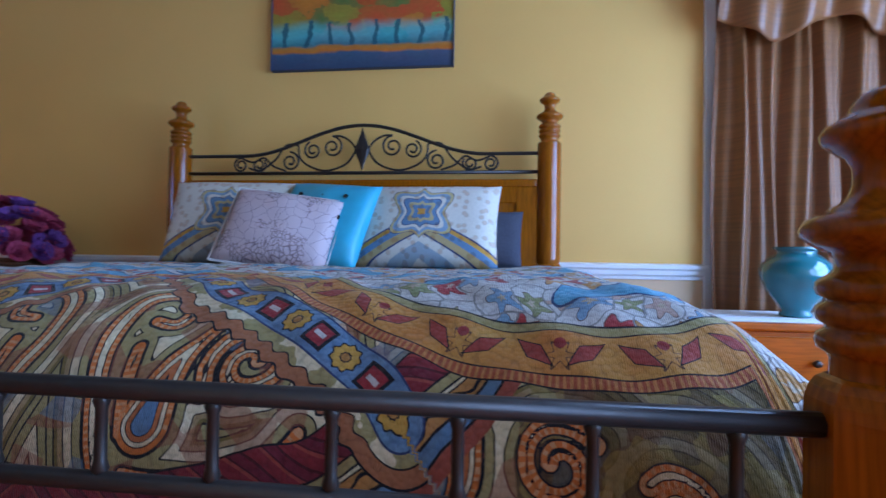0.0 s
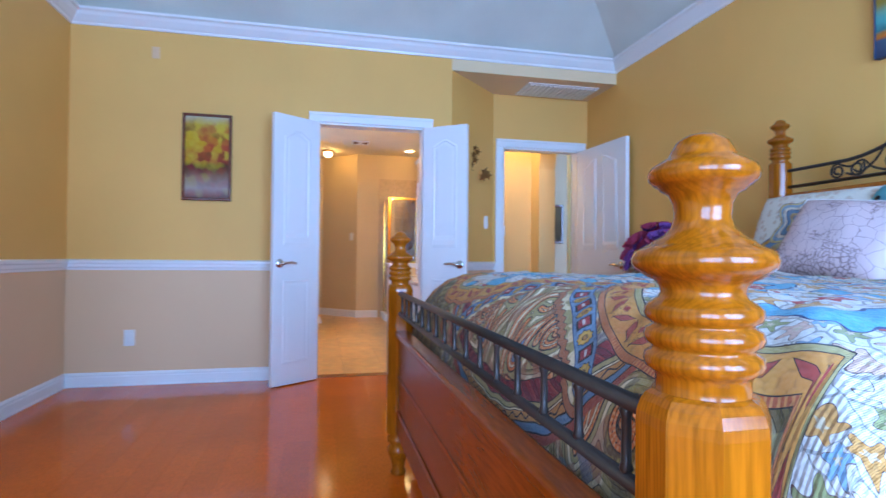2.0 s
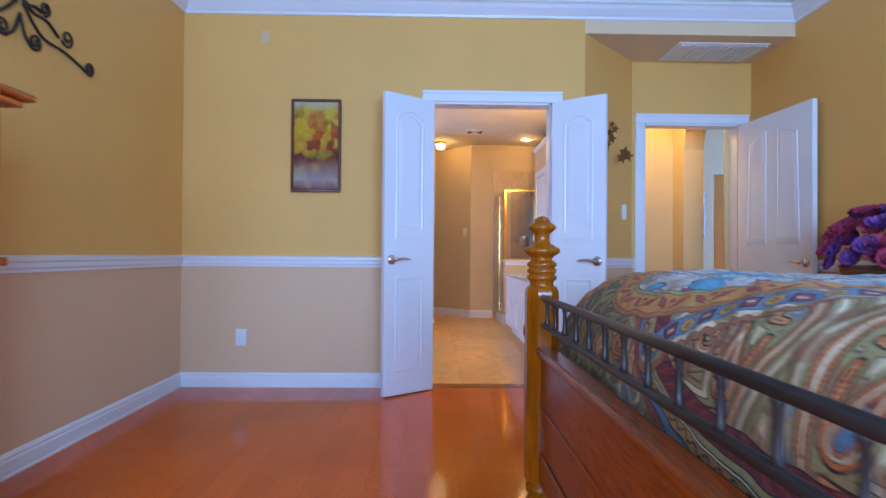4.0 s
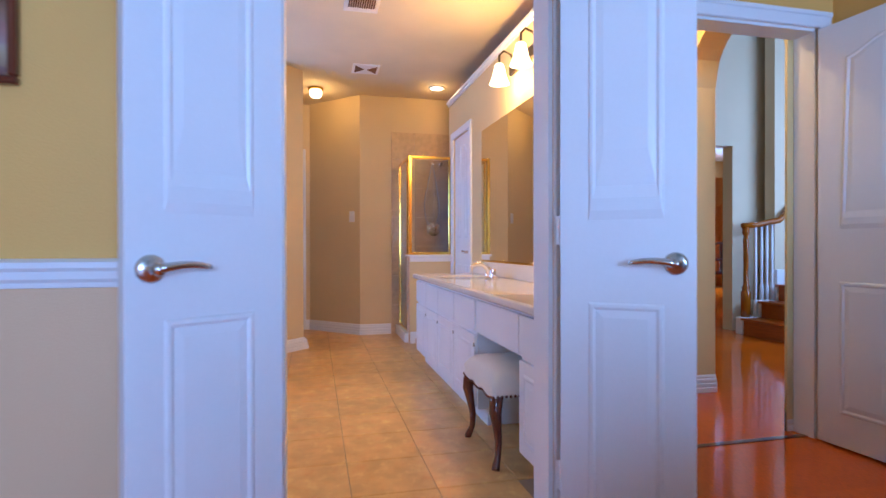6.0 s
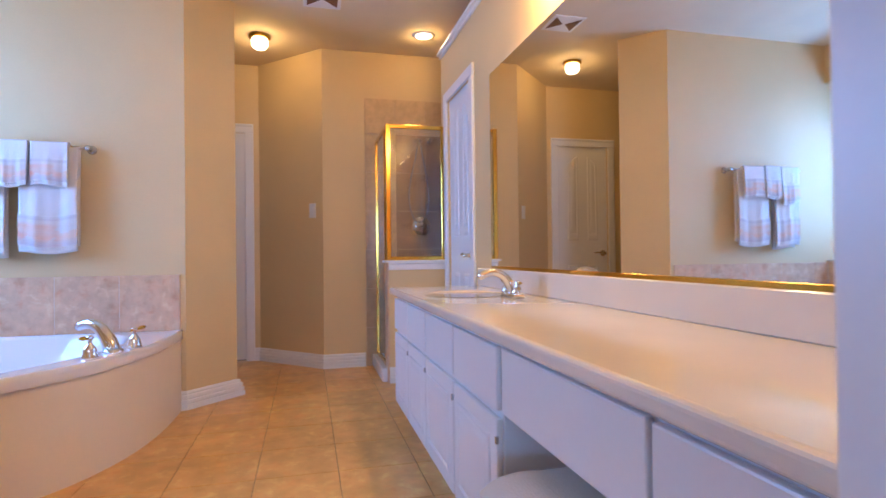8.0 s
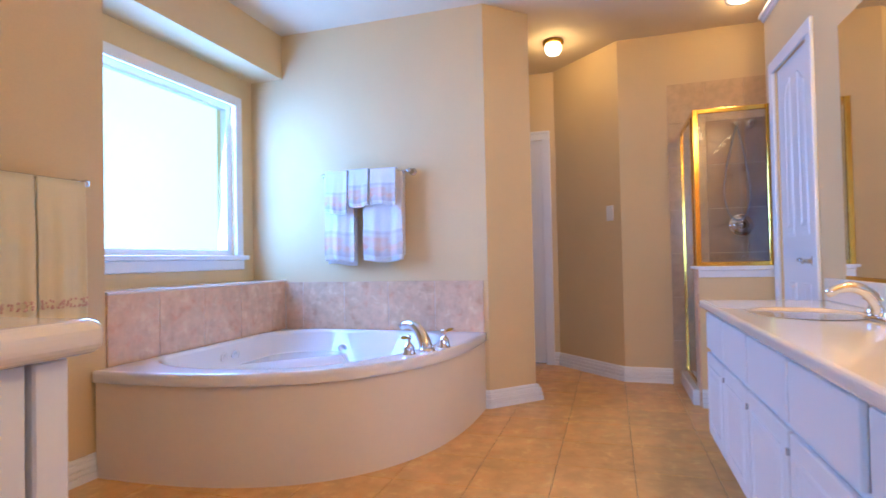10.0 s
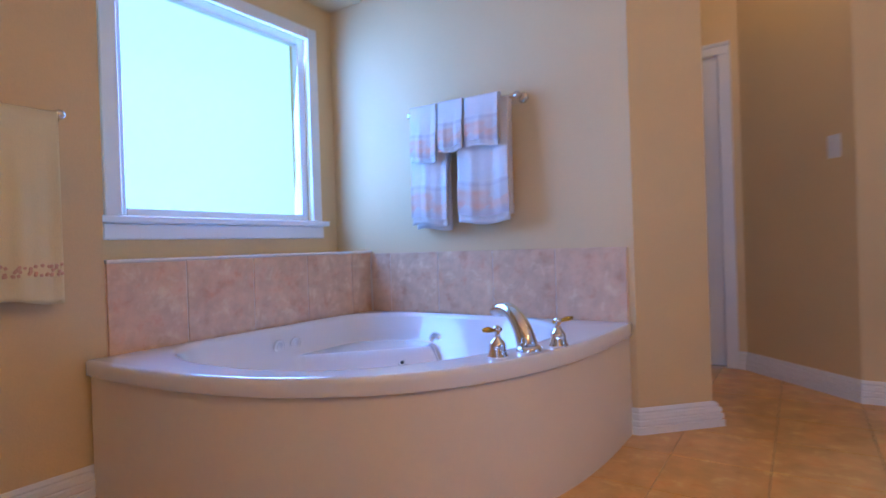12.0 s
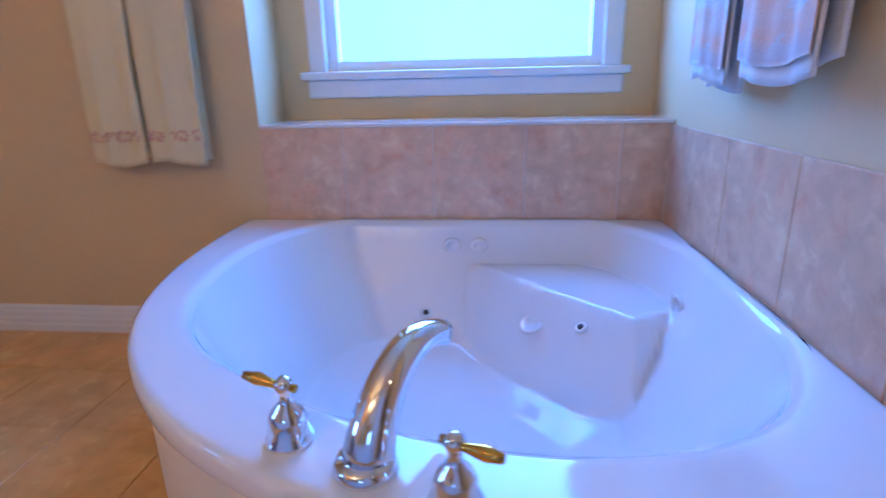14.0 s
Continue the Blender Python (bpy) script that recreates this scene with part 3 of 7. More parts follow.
M_AUTUMN = painted("autumn_lake_painting", [(0.0, (0.20, 0.10, 0.09)), (0.12, (0.42, 0.34, 0.32)), (0.26, (0.30, 0.18, 0.12)), (0.34, (0.12, 0.05, 0.03)), (0.40, (0.03, 0.015, 0.01)), (0.45, (0.42, 0.04, 0.02)), (0.58, (0.50, 0.11, 0.015)), (0.72, (0.62, 0.34, 0.015)), (0.90, (0.60, 0.42, 0.06)), (1.0, (0.55, 0.50, 0.34))], 6.0, [(0.0, (0.2, 0.2, 0.2)), (0.33, (0.35, 0.35, 0.35)), (0.46, (0.9, 0.9, 0.9)), (0.85, (0.8, 0.8, 0.8)), (1.0, (0.1, 0.1, 0.1))], [(0.60, 0.40, 0.01), (0.42, 0.03, 0.02), (0.64, 0.46, 0.03), (0.52, 0.10, 0.015), (0.20, 0.06, 0.01)], 0.5, 1.9)
M_OILSCAPE = painted("dark_landscape_painting", [(0.0, (0.05, 0.03, 0.01)), (0.5, (0.14, 0.08, 0.02)), (1.0, (0.20, 0.14, 0.06))], 6.0, [(0.0, (0.2, 0.2, 0.2)), (1.0, (0.5, 0.5, 0.5))], [(0.07, 0.05, 0.02), (0.14, 0.09, 0.03), (0.03, 0.03, 0.02)])
M_PRINT = painted("shell_border_print", [(0.0, (0.78, 0.74, 0.70)), (0.05, (0.62, 0.55, 0.55)), (0.20, (0.66, 0.58, 0.56)), (0.28, (0.75, 0.68, 0.62)), (0.84, (0.76, 0.71, 0.67)), (0.90, (0.66, 0.60, 0.60)), (1.0, (0.78, 0.75, 0.72))], 3.0, [(0.0, (0, 0, 0)), (0.16, (0.2, 0.2, 0.2)), (0.30, (0.85, 0.85, 0.85)), (0.66, (0.85, 0.85, 0.85)), (0.78, (0.1, 0.1, 0.1)), (1.0, (0, 0, 0))], [(0.84, 0.36, 0.19), (0.76, 0.69, 0.63), (0.82, 0.48, 0.32), (0.74, 0.66, 0.62)], 0.95)


def oak_rings(m, depth):
    """Growth rings that the turned shapes cut into loops."""
    nt = m.node_tree
    b = nt.nodes["Principled BSDF"]
    base = b.inputs["Base Color"].links[0].from_socket
    mp = nt.nodes.new("ShaderNodeMapping")
    mp.inputs["Scale"].default_value = (1.0, 0.55, 0.14)
    nt.links.new(nt.nodes.new("ShaderNodeTexCoord").outputs["Object"], mp.inputs["Vector"])
    wave = nt.nodes.new("ShaderNodeTexWave")
    wave.inputs["Scale"].default_value, wave.inputs["Distortion"].default_value = 62.0, 12.0
    wave.inputs["Detail"].default_value, wave.inputs["Detail Scale"].default_value = 2.0, 0.35
    nt.links.new(mp.outputs["Vector"], wave.inputs["Vector"])
    line = nmath(nt, "POWER", wave.outputs["Fac"], 2.5)
    nt.links.new(nmix(nt, nmath(nt, "MULTIPLY", line, depth), base, (0.10, 0.025, 0.002)), b.inputs["Base Color"])


oak_rings(M_PINE, 0.24)


def below_rail(m, height, color):
    """A second paint under the chair rail."""
    nt = m.node_tree
    b = nt.nodes["Principled BSDF"]
    upper = b.inputs["Base Color"].links[0].from_socket
    sp = nt.nodes.new("ShaderNodeSeparateXYZ")
    nt.links.new(nt.nodes.new("ShaderNodeTexCoord").outputs["Object"], sp.inputs[0])
    lower = nmix(nt, nnoise(nt, sp.inputs[0].links[0].from_socket, 2.0, 4).outputs["Fac"], tuple(v * 0.95 for v in color), tuple(v * 1.04 for v in color))
    nt.links.new(nmix(nt, nmath(nt, "LESS_THAN", sp.outputs[2], height), upper, lower), b.inputs["Base Color"])


def mottled(m, pale, deep, scale, amount):
    """Clouded veins of a paler and a deeper tone over a stone."""
    nt = m.node_tree
    b = nt.nodes["Principled BSDF"]
    base = b.inputs["Base Color"].links[0].from_socket
    co = nt.nodes.new("ShaderNodeTexCoord").outputs["Object"]
    info = nt.nodes.new("ShaderNodeObjectInfo")
    at = nt.nodes.new("ShaderNodeVectorMath")
    nt.links.new(co, at.inputs[0])
    nt.links.new(info.outputs["Location"], at.inputs[1])
    n = nnoise(nt, at.outputs[0], scale, 6.0)
    n.inputs["Roughness"].default_value, n.inputs["Distortion"].default_value = 0.62, 0.25
    cloud = nramp(nt, n.outputs["Fac"], [(0.30, deep), (0.46, (0.5, 0.5, 0.5)), (0.54, (0.5, 0.5, 0.5)), (0.68, pale)], False)
    nt.links.new(nmix(nt, amount, base, cloud, "OVERLAY"), b.inputs["Base Color"])


mottled(M_STONE, (0.74, 0.74, 0.78), (0.36, 0.29, 0.25), 13.0, 0.62)
mottled(M_TILE, (0.74, 0.74, 0.74), (0.43, 0.37, 0.32), 13.0, 0.7)
mottled(M_SHOWER_TILE, (0.70, 0.66, 0.60), (0.25, 0.2, 0.18), 8.0, 0.7)
below_rail(M_WALL, 0.90, (0.74, 0.49, 0.28))

drape_nodes = M_ORANGE_DRAPE.node_tree
glow_through = drape_nodes.nodes.new("ShaderNodeBsdfTranslucent")
glow_through.inputs["Color"].default_value = (0.80, 0.30, 0.04, 1)
drape_mix = drape_nodes.nodes.new("ShaderNodeMixShader")
drape_nodes.links.new(drape_nodes.nodes["Principled BSDF"].outputs[0], drape_mix.inputs[1])
drape_nodes.links.new(glow_through.outputs[0], drape_mix.inputs[2])
drape_nodes.links.new(drape_mix.outputs[0], drape_nodes.nodes["Material Output"].inputs["Surface"])
M_CHARCOAL = material("charcoal_cotton", (0.05, 0.05, 0.07), 0.9, grain=0.2, scale=120, bump=0.2)


# ---- building blocks ----
def mesh_of(bm, name, mat, smooth=False):
    me = bpy.data.meshes.new(name)
    bm.normal_update()
    bm.to_mesh(me)
    bm.free()
    me.materials.append(mat)
    if smooth:
        me.polygons.foreach_set("use_smooth", [True] * len(me.polygons))
    return me


def part(name, bm, mat, parent=None, label="", smooth=False):
    ob = new(name, mesh_of(bm, name, mat, smooth))
    ob.parent = parent
    if label:
        ob["label"] = label
    return ob


def thing(name, label, category, group="", at=None):
    ob = new(name)
    ob.empty_display_size = 0.1
    if at is not None:
        ob.matrix_basis = at
    return tagged(ob, label, category, group)


def structure(ob, label, category="structure"):
    return tagged(ob, label, category, "", "structure")


def add_box(bm, lo, hi, bevel=0.0, m=None, seg=1):
    made = bmesh.ops.create_cube(bm, size=1.0)["verts"]
    for v in made:
        v.co = Vector([lo[i] + (v.co[i] + 0.5) * (hi[i] - lo[i]) for i in range(3)])
    if bevel:
        es = list({e for v in made for e in v.link_edges})
        r = bmesh.ops.bevel(bm, geom=es, offset=bevel, segments=seg, affect="EDGES", profile=0.5)
        made = list({v for f in r["faces"] for v in f.verts} | {v for v in made if v.is_valid})
    if m is not None:
        bmesh.ops.transform(bm, matrix=m, verts=[v for v in made if v.is_valid])
    return made


def box(lo, hi, bevel=0.0, m=None, seg=1):
    bm = bmesh.new()
    add_box(bm, lo, hi, bevel, m, seg)
    return bm


def add_prism(bm, outline, z0, z1):
    """An upright block over a plan outline."""
    a = [bm.verts.new((x, y, z0)) for x, y in outline]
    b = [bm.verts.new((x, y, z1)) for x, y in outline]
    n = len(a)
    bm.faces.new(a[::-1])
    bm.faces.new(b)
    for i in range(n):
        bm.faces.new((a[i], a[(i + 1) % n], b[(i + 1) % n], b[i]))


def prism(outline, z0, z1):
    bm = bmesh.new()
    add_prism(bm, outline, z0, z1)
    bmesh.ops.recalc_face_normals(bm, faces=bm.faces)
    return bm


def add_lathe(bm, profile, n=24, m=None):
    """A turned body: rings of (radius, z)."""
    rings = []
    for r, z in profile:
        rings.append([bm.verts.new((r * math.cos(2 * math.pi * i / n), r * math.sin(2 * math.pi * i / n), z)) for i in range(n)])
    for a, b in zip(rings, rings[1:]):
        for i in range(n):
            bm.faces.new((a[i], a[(i + 1) % n], b[(i + 1) % n], b[i]))
    bm.faces.new(rings[0][::-1])
    bm.faces.new(rings[-1])
    if m is not None:
        bmesh.ops.transform(bm, matrix=m, verts=[v for r in rings for v in r])


def lathe(profile, n=24, m=None):
    bm = bmesh.new()
    add_lathe(bm, profile, n, m)
    return bm


def add_tube(bm, pts, radius, n=8):
    """A round bar along a line of points; radius may be one number or one for each point."""
    pts = [Vector(p) for p in pts]
    rad = radius if isinstance(radius, (list, tuple)) else [radius] * len(pts)
    rings, up = [], None
    for i, p in enumerate(pts):
        d = (pts[min(i + 1, len(pts) - 1)] - pts[max(i - 1, 0)]).normalized()
        if up is None:
            up = Vector((0, 0, 1)) if abs(d.z) < 0.9 else Vector((1, 0, 0))
        side = d.cross(up).normalized()
        up = side.cross(d).normalized()
        rings.append([bm.verts.new(p + rad[i] * (math.cos(2 * math.pi * k / n) * side + math.sin(2 * math.pi * k / n) * up)) for k in range(n)])
    for a, b in zip(rings, rings[1:]):
        for k in range(n):
            bm.faces.new((a[k], a[(k + 1) % n], b[(k + 1) % n], b[k]))
    bm.faces.new(rings[0][::-1])
    bm.faces.new(rings[-1])


def tube(pts, radius, n=8):
    bm = bmesh.new()
    add_tube(bm, pts, radius, n)
    bmesh.ops.recalc_face_normals(bm, faces=bm.faces)
    return bm


def moulding(bm, path, profile):
    """A strip along a plan path (x, y); profile points are (out to the left of the path, z)."""
    n = len(path)
    rows = []
    for i, (x, y) in enumerate(path):
        a = Vector(path[i]) - Vector(path[i - 1]) if i else Vector(path[1]) - Vector(path[0])
        b = Vector(path[i + 1]) - Vector(path[i]) if i < n - 1 else a
        a, b = a.normalized(), b.normalized()
        na, nb = Vector((-a.y, a.x)), Vector((-b.y, b.x))
        mid = (na + nb).normalized()
        mid /= max(0.3, mid.dot(na))
        rows.append([bm.verts.new((x + mid.x * o, y + mid.y * o, z)) for o, z in profile])
    for a, b in zip(rows, rows[1:]):
        for k in range(len(profile) - 1):
            bm.faces.new((a[k], b[k], b[k + 1], a[k + 1]))
    bm.faces.new(rows[0])
    bm.faces.new(rows[-1][::-1])


def strip(path, profile):
    bm = bmesh.new()
    moulding(bm, path, profile)
    bmesh.ops.recalc_face_normals(bm, faces=bm.faces)
    return bm


def wall_x(name, x0, x1, y0, y1, z0, z1, holes, mat, label):
    """A wall across x with openings (ya, yb, za, zb) cut through it."""
    bm = bmesh.new()
    ys = sorted({y0, y1, *[h[0] for h in holes], *[h[1] for h in holes]})
    for a, b in zip(ys, ys[1:]):
        zs = [z0]
        for h in sorted(holes, key=lambda q: q[2]):
            if h[0] <= a + 1e-6 and h[1] >= b - 1e-6:
                zs += [h[2], h[3]]
        zs.append(z1)
        for c, d in zip(zs[::2], zs[1::2]):
            if d - c > 1e-4:
                add_box(bm, (x0, a, c), (x1, b, d))
    return structure(part(name, bm, mat), label, "wall")


def wall_y(name, y0, y1, x0, x1, z0, z1, holes, mat, label):
    bm = bmesh.new()
    xs = sorted({x0, x1, *[h[0] for h in holes], *[h[1] for h in holes]})
    for a, b in zip(xs, xs[1:]):
        zs = [z0]
        for h in sorted(holes, key=lambda q: q[2]):
            if h[0] <= a + 1e-6 and h[1] >= b - 1e-6:
                zs += [h[2], h[3]]
        zs.append(z1)
        for c, d in zip(zs[::2], zs[1::2]):
            if d - c > 1e-4:
                add_box(bm, (a, y0, c), (b, y1, d))
    return structure(part(name, bm, mat), label, "wall")


# ---- plan ----
NORTH, SOUTH, EAST = 4.0, -0.44, 6.0
WALL_TOP, BATH_TOP = 2.78, 2.64
T = 0.12
BD0, BD1, DOOR_H = 1.345, 2.21, 2.06      # bath doorway
ED0, ED1, NOOK_X = 3.10, 3.90, -0.55      # entry doorway
MIRROR_Y, TOWEL_X, LEDGE_Y, WIN_Y = 2.80, -3.37, -0.44, -0.71

# bedroom shell
wall_x("wall_west", -T, 0, SOUTH - T, 2.45, 0, WALL_TOP, [(BD0, BD1, 0, DOOR_H)], M_WALL, "ochre painted bedroom wall with the bathroom doorway")
structure(part("wall_nook", prism([(0, 2.45), (NOOK_X, 3.0), (NOOK_X - T, 3.0), (NOOK_X - T, 2.95), (-T, 2.40), (-T, 2.45)], 0, WALL_TOP), M_WALL), "ochre painted slanting wall beside the entry door", "wall")
wall_x("wall_entry", NOOK_X - T, NOOK_X, 3.0, NORTH, 0, WALL_TOP, [(ED0, ED1, 0, DOOR_H)], M_WALL, "ochre painted wall with the entry doorway")
structure(part("soffit", prism([(0, 2.45), (0, NORTH), (NOOK_X, NORTH), (NOOK_X, 3.0)], 2.575, WALL_TOP), M_SOFFIT), "dropped ochre soffit over the entry", "soffit")
wall_y("wall_north", NORTH, NORTH + T, NOOK_X - T, EAST, 0, WALL_TOP, [(4.68, 5.75, 0.62, 2.2)], M_WALL, "ochre painted headboard wall")
wall_y("wall_south", SOUTH - T, SOUTH, 0, EAST, 0, WALL_TOP, [], M_WALL, "ochre painted wall behind the chest")
wall_x("wall_east", EAST, EAST + T, SOUTH - T, NORTH + T, 0, WALL_TOP, [(-0.05, 1.45, 0.7, 2.2), (1.85, 3.35, 0.7, 2.2)], M_WALL, "ochre painted window wall")
RISE, RUN = 0.85, 1.4
bm = bmesh.new()
lo = [bm.verts.new(p) for p in ((-T, SOUTH - T, WALL_TOP), (EAST + T, SOUTH - T, WALL_TOP), (EAST + T, NORTH + T, WALL_TOP), (-T, NORTH + T, WALL_TOP))]
inn = [bm.verts.new(p) for p in ((0, SOUTH, WALL_TOP), (EAST, SOUTH, WALL_TOP), (EAST, NORTH, WALL_TOP), (0, NORTH, WALL_TOP))]
hi = [bm.verts.new(p) for p in ((RUN, SOUTH + RUN, WALL_TOP + RISE), (EAST - RUN, SOUTH + RUN, WALL_TOP + RISE), (EAST - RUN, NORTH - RUN, WALL_TOP + RISE), (RUN, NORTH - RUN, WALL_TOP + RISE))]
for i in range(4):
    j = (i + 1) % 4
    bm.faces.new((inn[i], inn[j], hi[j], hi[i]))
bm.faces.new(hi)
r = bmesh.ops.solidify(bm, geom=list(bm.faces), thickness=0.1)
bmesh.ops.recalc_face_normals(bm, faces=bm.faces)
structure(part("ceiling", bm, M_CEIL), "white vaulted bedroom ceiling", "ceiling")
structure(part("floor", box((-0.06, SOUTH - T, -0.1), (EAST + T, NORTH + T, 0)), M_FLOOR), "glossy red-brown hardwood floor", "floor")

# bathroom shell
wall_y("wall_bath_south", LEDGE_Y - 0.4, LEDGE_Y, -1.9, -T, 0, BATH_TOP, [], M_WALL_BATH, "cream painted wall with the yellow towels")
wall_y("wall_bath_window", WIN_Y - 0.15, WIN_Y, TOWEL_X - 0.25, -1.9, 0, BATH_TOP, [(-3.17, -2.09, 1.03, 2.11)], M_WALL_BATH, "cream painted wall round the bath window")
structure(part("soffit_bath", box((TOWEL_X, WIN_Y, 2.32), (-1.9, LEDGE_Y, BATH_TOP)), M_WALL_BATH), "dropped cream soffit over the bath window", "soffit")
structure(part("wall_towel", prism([(TOWEL_X, WIN_Y), (TOWEL_X, 1.08), (TOWEL_X - 0.26, 1.34), (TOWEL_X - 0.26, WIN_Y)], 0, BATH_TOP), M_WALL_BATH), "cream painted wall with a slanting end", "wall")
wall_y("wall_mirror", MIRROR_Y, MIRROR_Y + T, -3.75, -0.53, 0, 2.43, [(-3.56, -2.99, 0, 2.03)], M_WALL_BATH, "cream painted wall behind the vanity")
wall_y("wall_shelf_end", 2.93, 3.0, -1.9, -0.56, 2.43, BATH_TOP, [], M_WALL_BATH, "cream painted wall behind the plant shelf")
wall_y("wall_shelf_back", 3.3, 3.3 + T, -4.45, -1.85, 0, BATH_TOP, [], M_WALL_BATH, "cream painted wall behind the plant shelf")
structure(part("wall_angle", prism([(-4.33, 3.3), (-4.33, 1.93), (-4.87, 1.39), (-4.99, 1.39), (-4.99, 1.45), (-4.45, 1.99), (-4.45, 3.3)], 0, BATH_TOP), M_WALL_BATH), "cream painted wall with a slanting bend", "wall")
wall_x("wall_closet", -4.99, -4.87, -0.9, 1.39, 0, BATH_TOP, [(0.70, 1.27, 0, 2.03)], M_WALL_BATH, "cream painted wall with the closet door")
wall_y("wall_closet_end", -0.9 - T, -0.9, -4.99, TOWEL_X - 0.25, 0, BATH_TOP, [], M_WALL_BATH, "cream painted end wall")
structure(part("wall_bath_east", box((-T - 0.004, -0.85, 0), (-T, BD0, BATH_TOP)), M_WALL_BATH), "cream painted back of the bedroom wall", "wall")
structure(part("ceiling_bath", box((-5.1, -1.1, BATH_TOP), (-T, 2.40, BATH_TOP + 0.1)), M_CEIL_BATH), "white bathroom ceiling", "ceiling")
structure(part("ceiling_vanity", prism([(-T, 2.40), (-0.67, 2.95), (-1.85, 2.99), (-1.85, 3.42), (-5.1, 3.42), (-5.1, 2.40)], BATH_TOP, BATH_TOP + 0.1), M_CEIL_BATH), "white bathroom ceiling", "ceiling")
structure(part("floor_bath", box((-5.0, -1.1, -0.1), (-0.06, 2.95, -0.004)), M_GROUT), "tan grout bed of the bathroom floor", "floor")
structure(part("floor_nook", prism([(-0.06, 2.39), (-0.06, 4.12), (-0.67, 4.12), (-0.67, 2.95), (-0.12, 2.40)], -0.1, 0), M_FLOOR), "glossy red-brown hardwood floor of the entry", "floor")
structure(part("ledge", box((TOWEL_X, WIN_Y, 0), (-1.9, LEDGE_Y, 0.83)), M_STONE), "tiled ledge behind the tub", "ledge")


# ---- trim ----
BASE_P = [(0, 0), (0.022, 0), (0.022, 0.012), (0.016, 0.014), (0.016, 0.070), (0.012, 0.080), (0.013, 0.088), (0.006, 0.100), (0, 0.105)]
RAIL_P = [(0, 0.860), (0.010, 0.862), (0.012, 0.875), (0.020, 0.885), (0.022, 0.905), (0.030, 0.915), (0.030, 0.930), (0.012, 0.938), (0, 0.940)]
CROWN_P = [(0, 2.672), (0.012, 2.674), (0.016, 2.690), (0.030, 2.702), (0.058, 2.732), (0.072, 2.754), (0.090, 2.762), (0.092, 2.779), (0, 2.779)]
CAS = 0.075


def trim(name, path, profile, label):
    return structure(part(name, strip(path, profile), M_WHITE), label, "trim")


def casing_x(x, out, y0, y1, top, label, name="door_trim"):
    """A moulded casing round a doorway in a wall across x; out is +1 or -1, the side that it stands on."""
    ob = structure(new(name), label, "trim")
    for lo, hi in (((y0 - CAS, 0), (y0, top)), ((y1, 0), (y1 + CAS, top)), ((y0 - CAS, top), (y1 + CAS, top + CAS))):
        bm = bmesh.new()
        add_box(bm, (min(x, x + out * 0.018), lo[0], lo[1]), (max(x, x + out * 0.018), hi[0], hi[1]), 0.004)
        wide = hi[0] - lo[0] > 0.2
        if wide:
            add_box(bm, (min(x, x + out * 0.026), lo[0], hi[1] - 0.02), (max(x, x + out * 0.026), hi[0], hi[1] + 0.004), 0.004)
        part("casing", bm, M_WHITE, ob)
    return ob


def jamb_x(x0, x1, y0, y1, top, label):
    bm = bmesh.new()
    add_box(bm, (x0, y0, 0), (x1, y0 + 0.015, top))
    add_box(bm, (x0, y1 - 0.015, 0), (x1, y1, top))
    add_box(bm, (x0, y0, top - 0.015), (x1, y1, top))
    return structure(part("door_jamb", bm, M_WHITE), label, "trim")


def panel_ring(bm, outline, y, s):
    """A raised moulded panel on a leaf's face; s is +1 or -1, the side."""
    cx, cz = sum(p[0] for p in outline) / len(outline), sum(p[1] for p in outline) / len(outline)
    w = max(p[0] for p in outline) - cx
    h = max(p[1] for p in outline) - cz
    rows = []
    for inset, proud in ((0.0, 0.0), (0.006, 0.005), (0.014, 0.006), (0.022, 0.001), (0.045, 0.005), (0.05, 0.005)):
        rows.append([bm.verts.new((cx + (x - cx) * (1 - inset / w), y + s * proud, cz + (z - cz) * (1 - inset / h))) for x, z in outline])
    n = len(outline)
    for a, b in zip(rows, rows[1:]):
        for i in range(n):
            q = (a[i], a[(i + 1) % n], b[(i + 1) % n], b[i])
            bm.faces.new(q if s > 0 else q[::-1])
    bm.faces.new(rows[-1] if s > 0 else rows[-1][::-1])


def arch_outline(x0, x1, z0, z1, rise):
    pts = [(x0, z0), (x1, z0), (x1, z1 - rise)]
    for i in range(1, 10):
        u = i / 10
        pts.append((x1 + (x0 - x1) * u, z1 - rise + rise * math.sin(math.pi * u) ** 1.5))
    pts.append((x0, z1 - rise))
    return pts


def slant_outline(x0, x1, z0, z1, rise):
    """A panel whose top sweeps up towards x1."""
    pts = [(x0, z0), (x1, z0), (x1, z1)]
    for i in range(1, 9):
        u = i / 9
        pts.append((x1 + (x0 - x1) * u, z1 - rise * (0.5 - 0.5 * math.cos(math.pi * u))))
    return pts


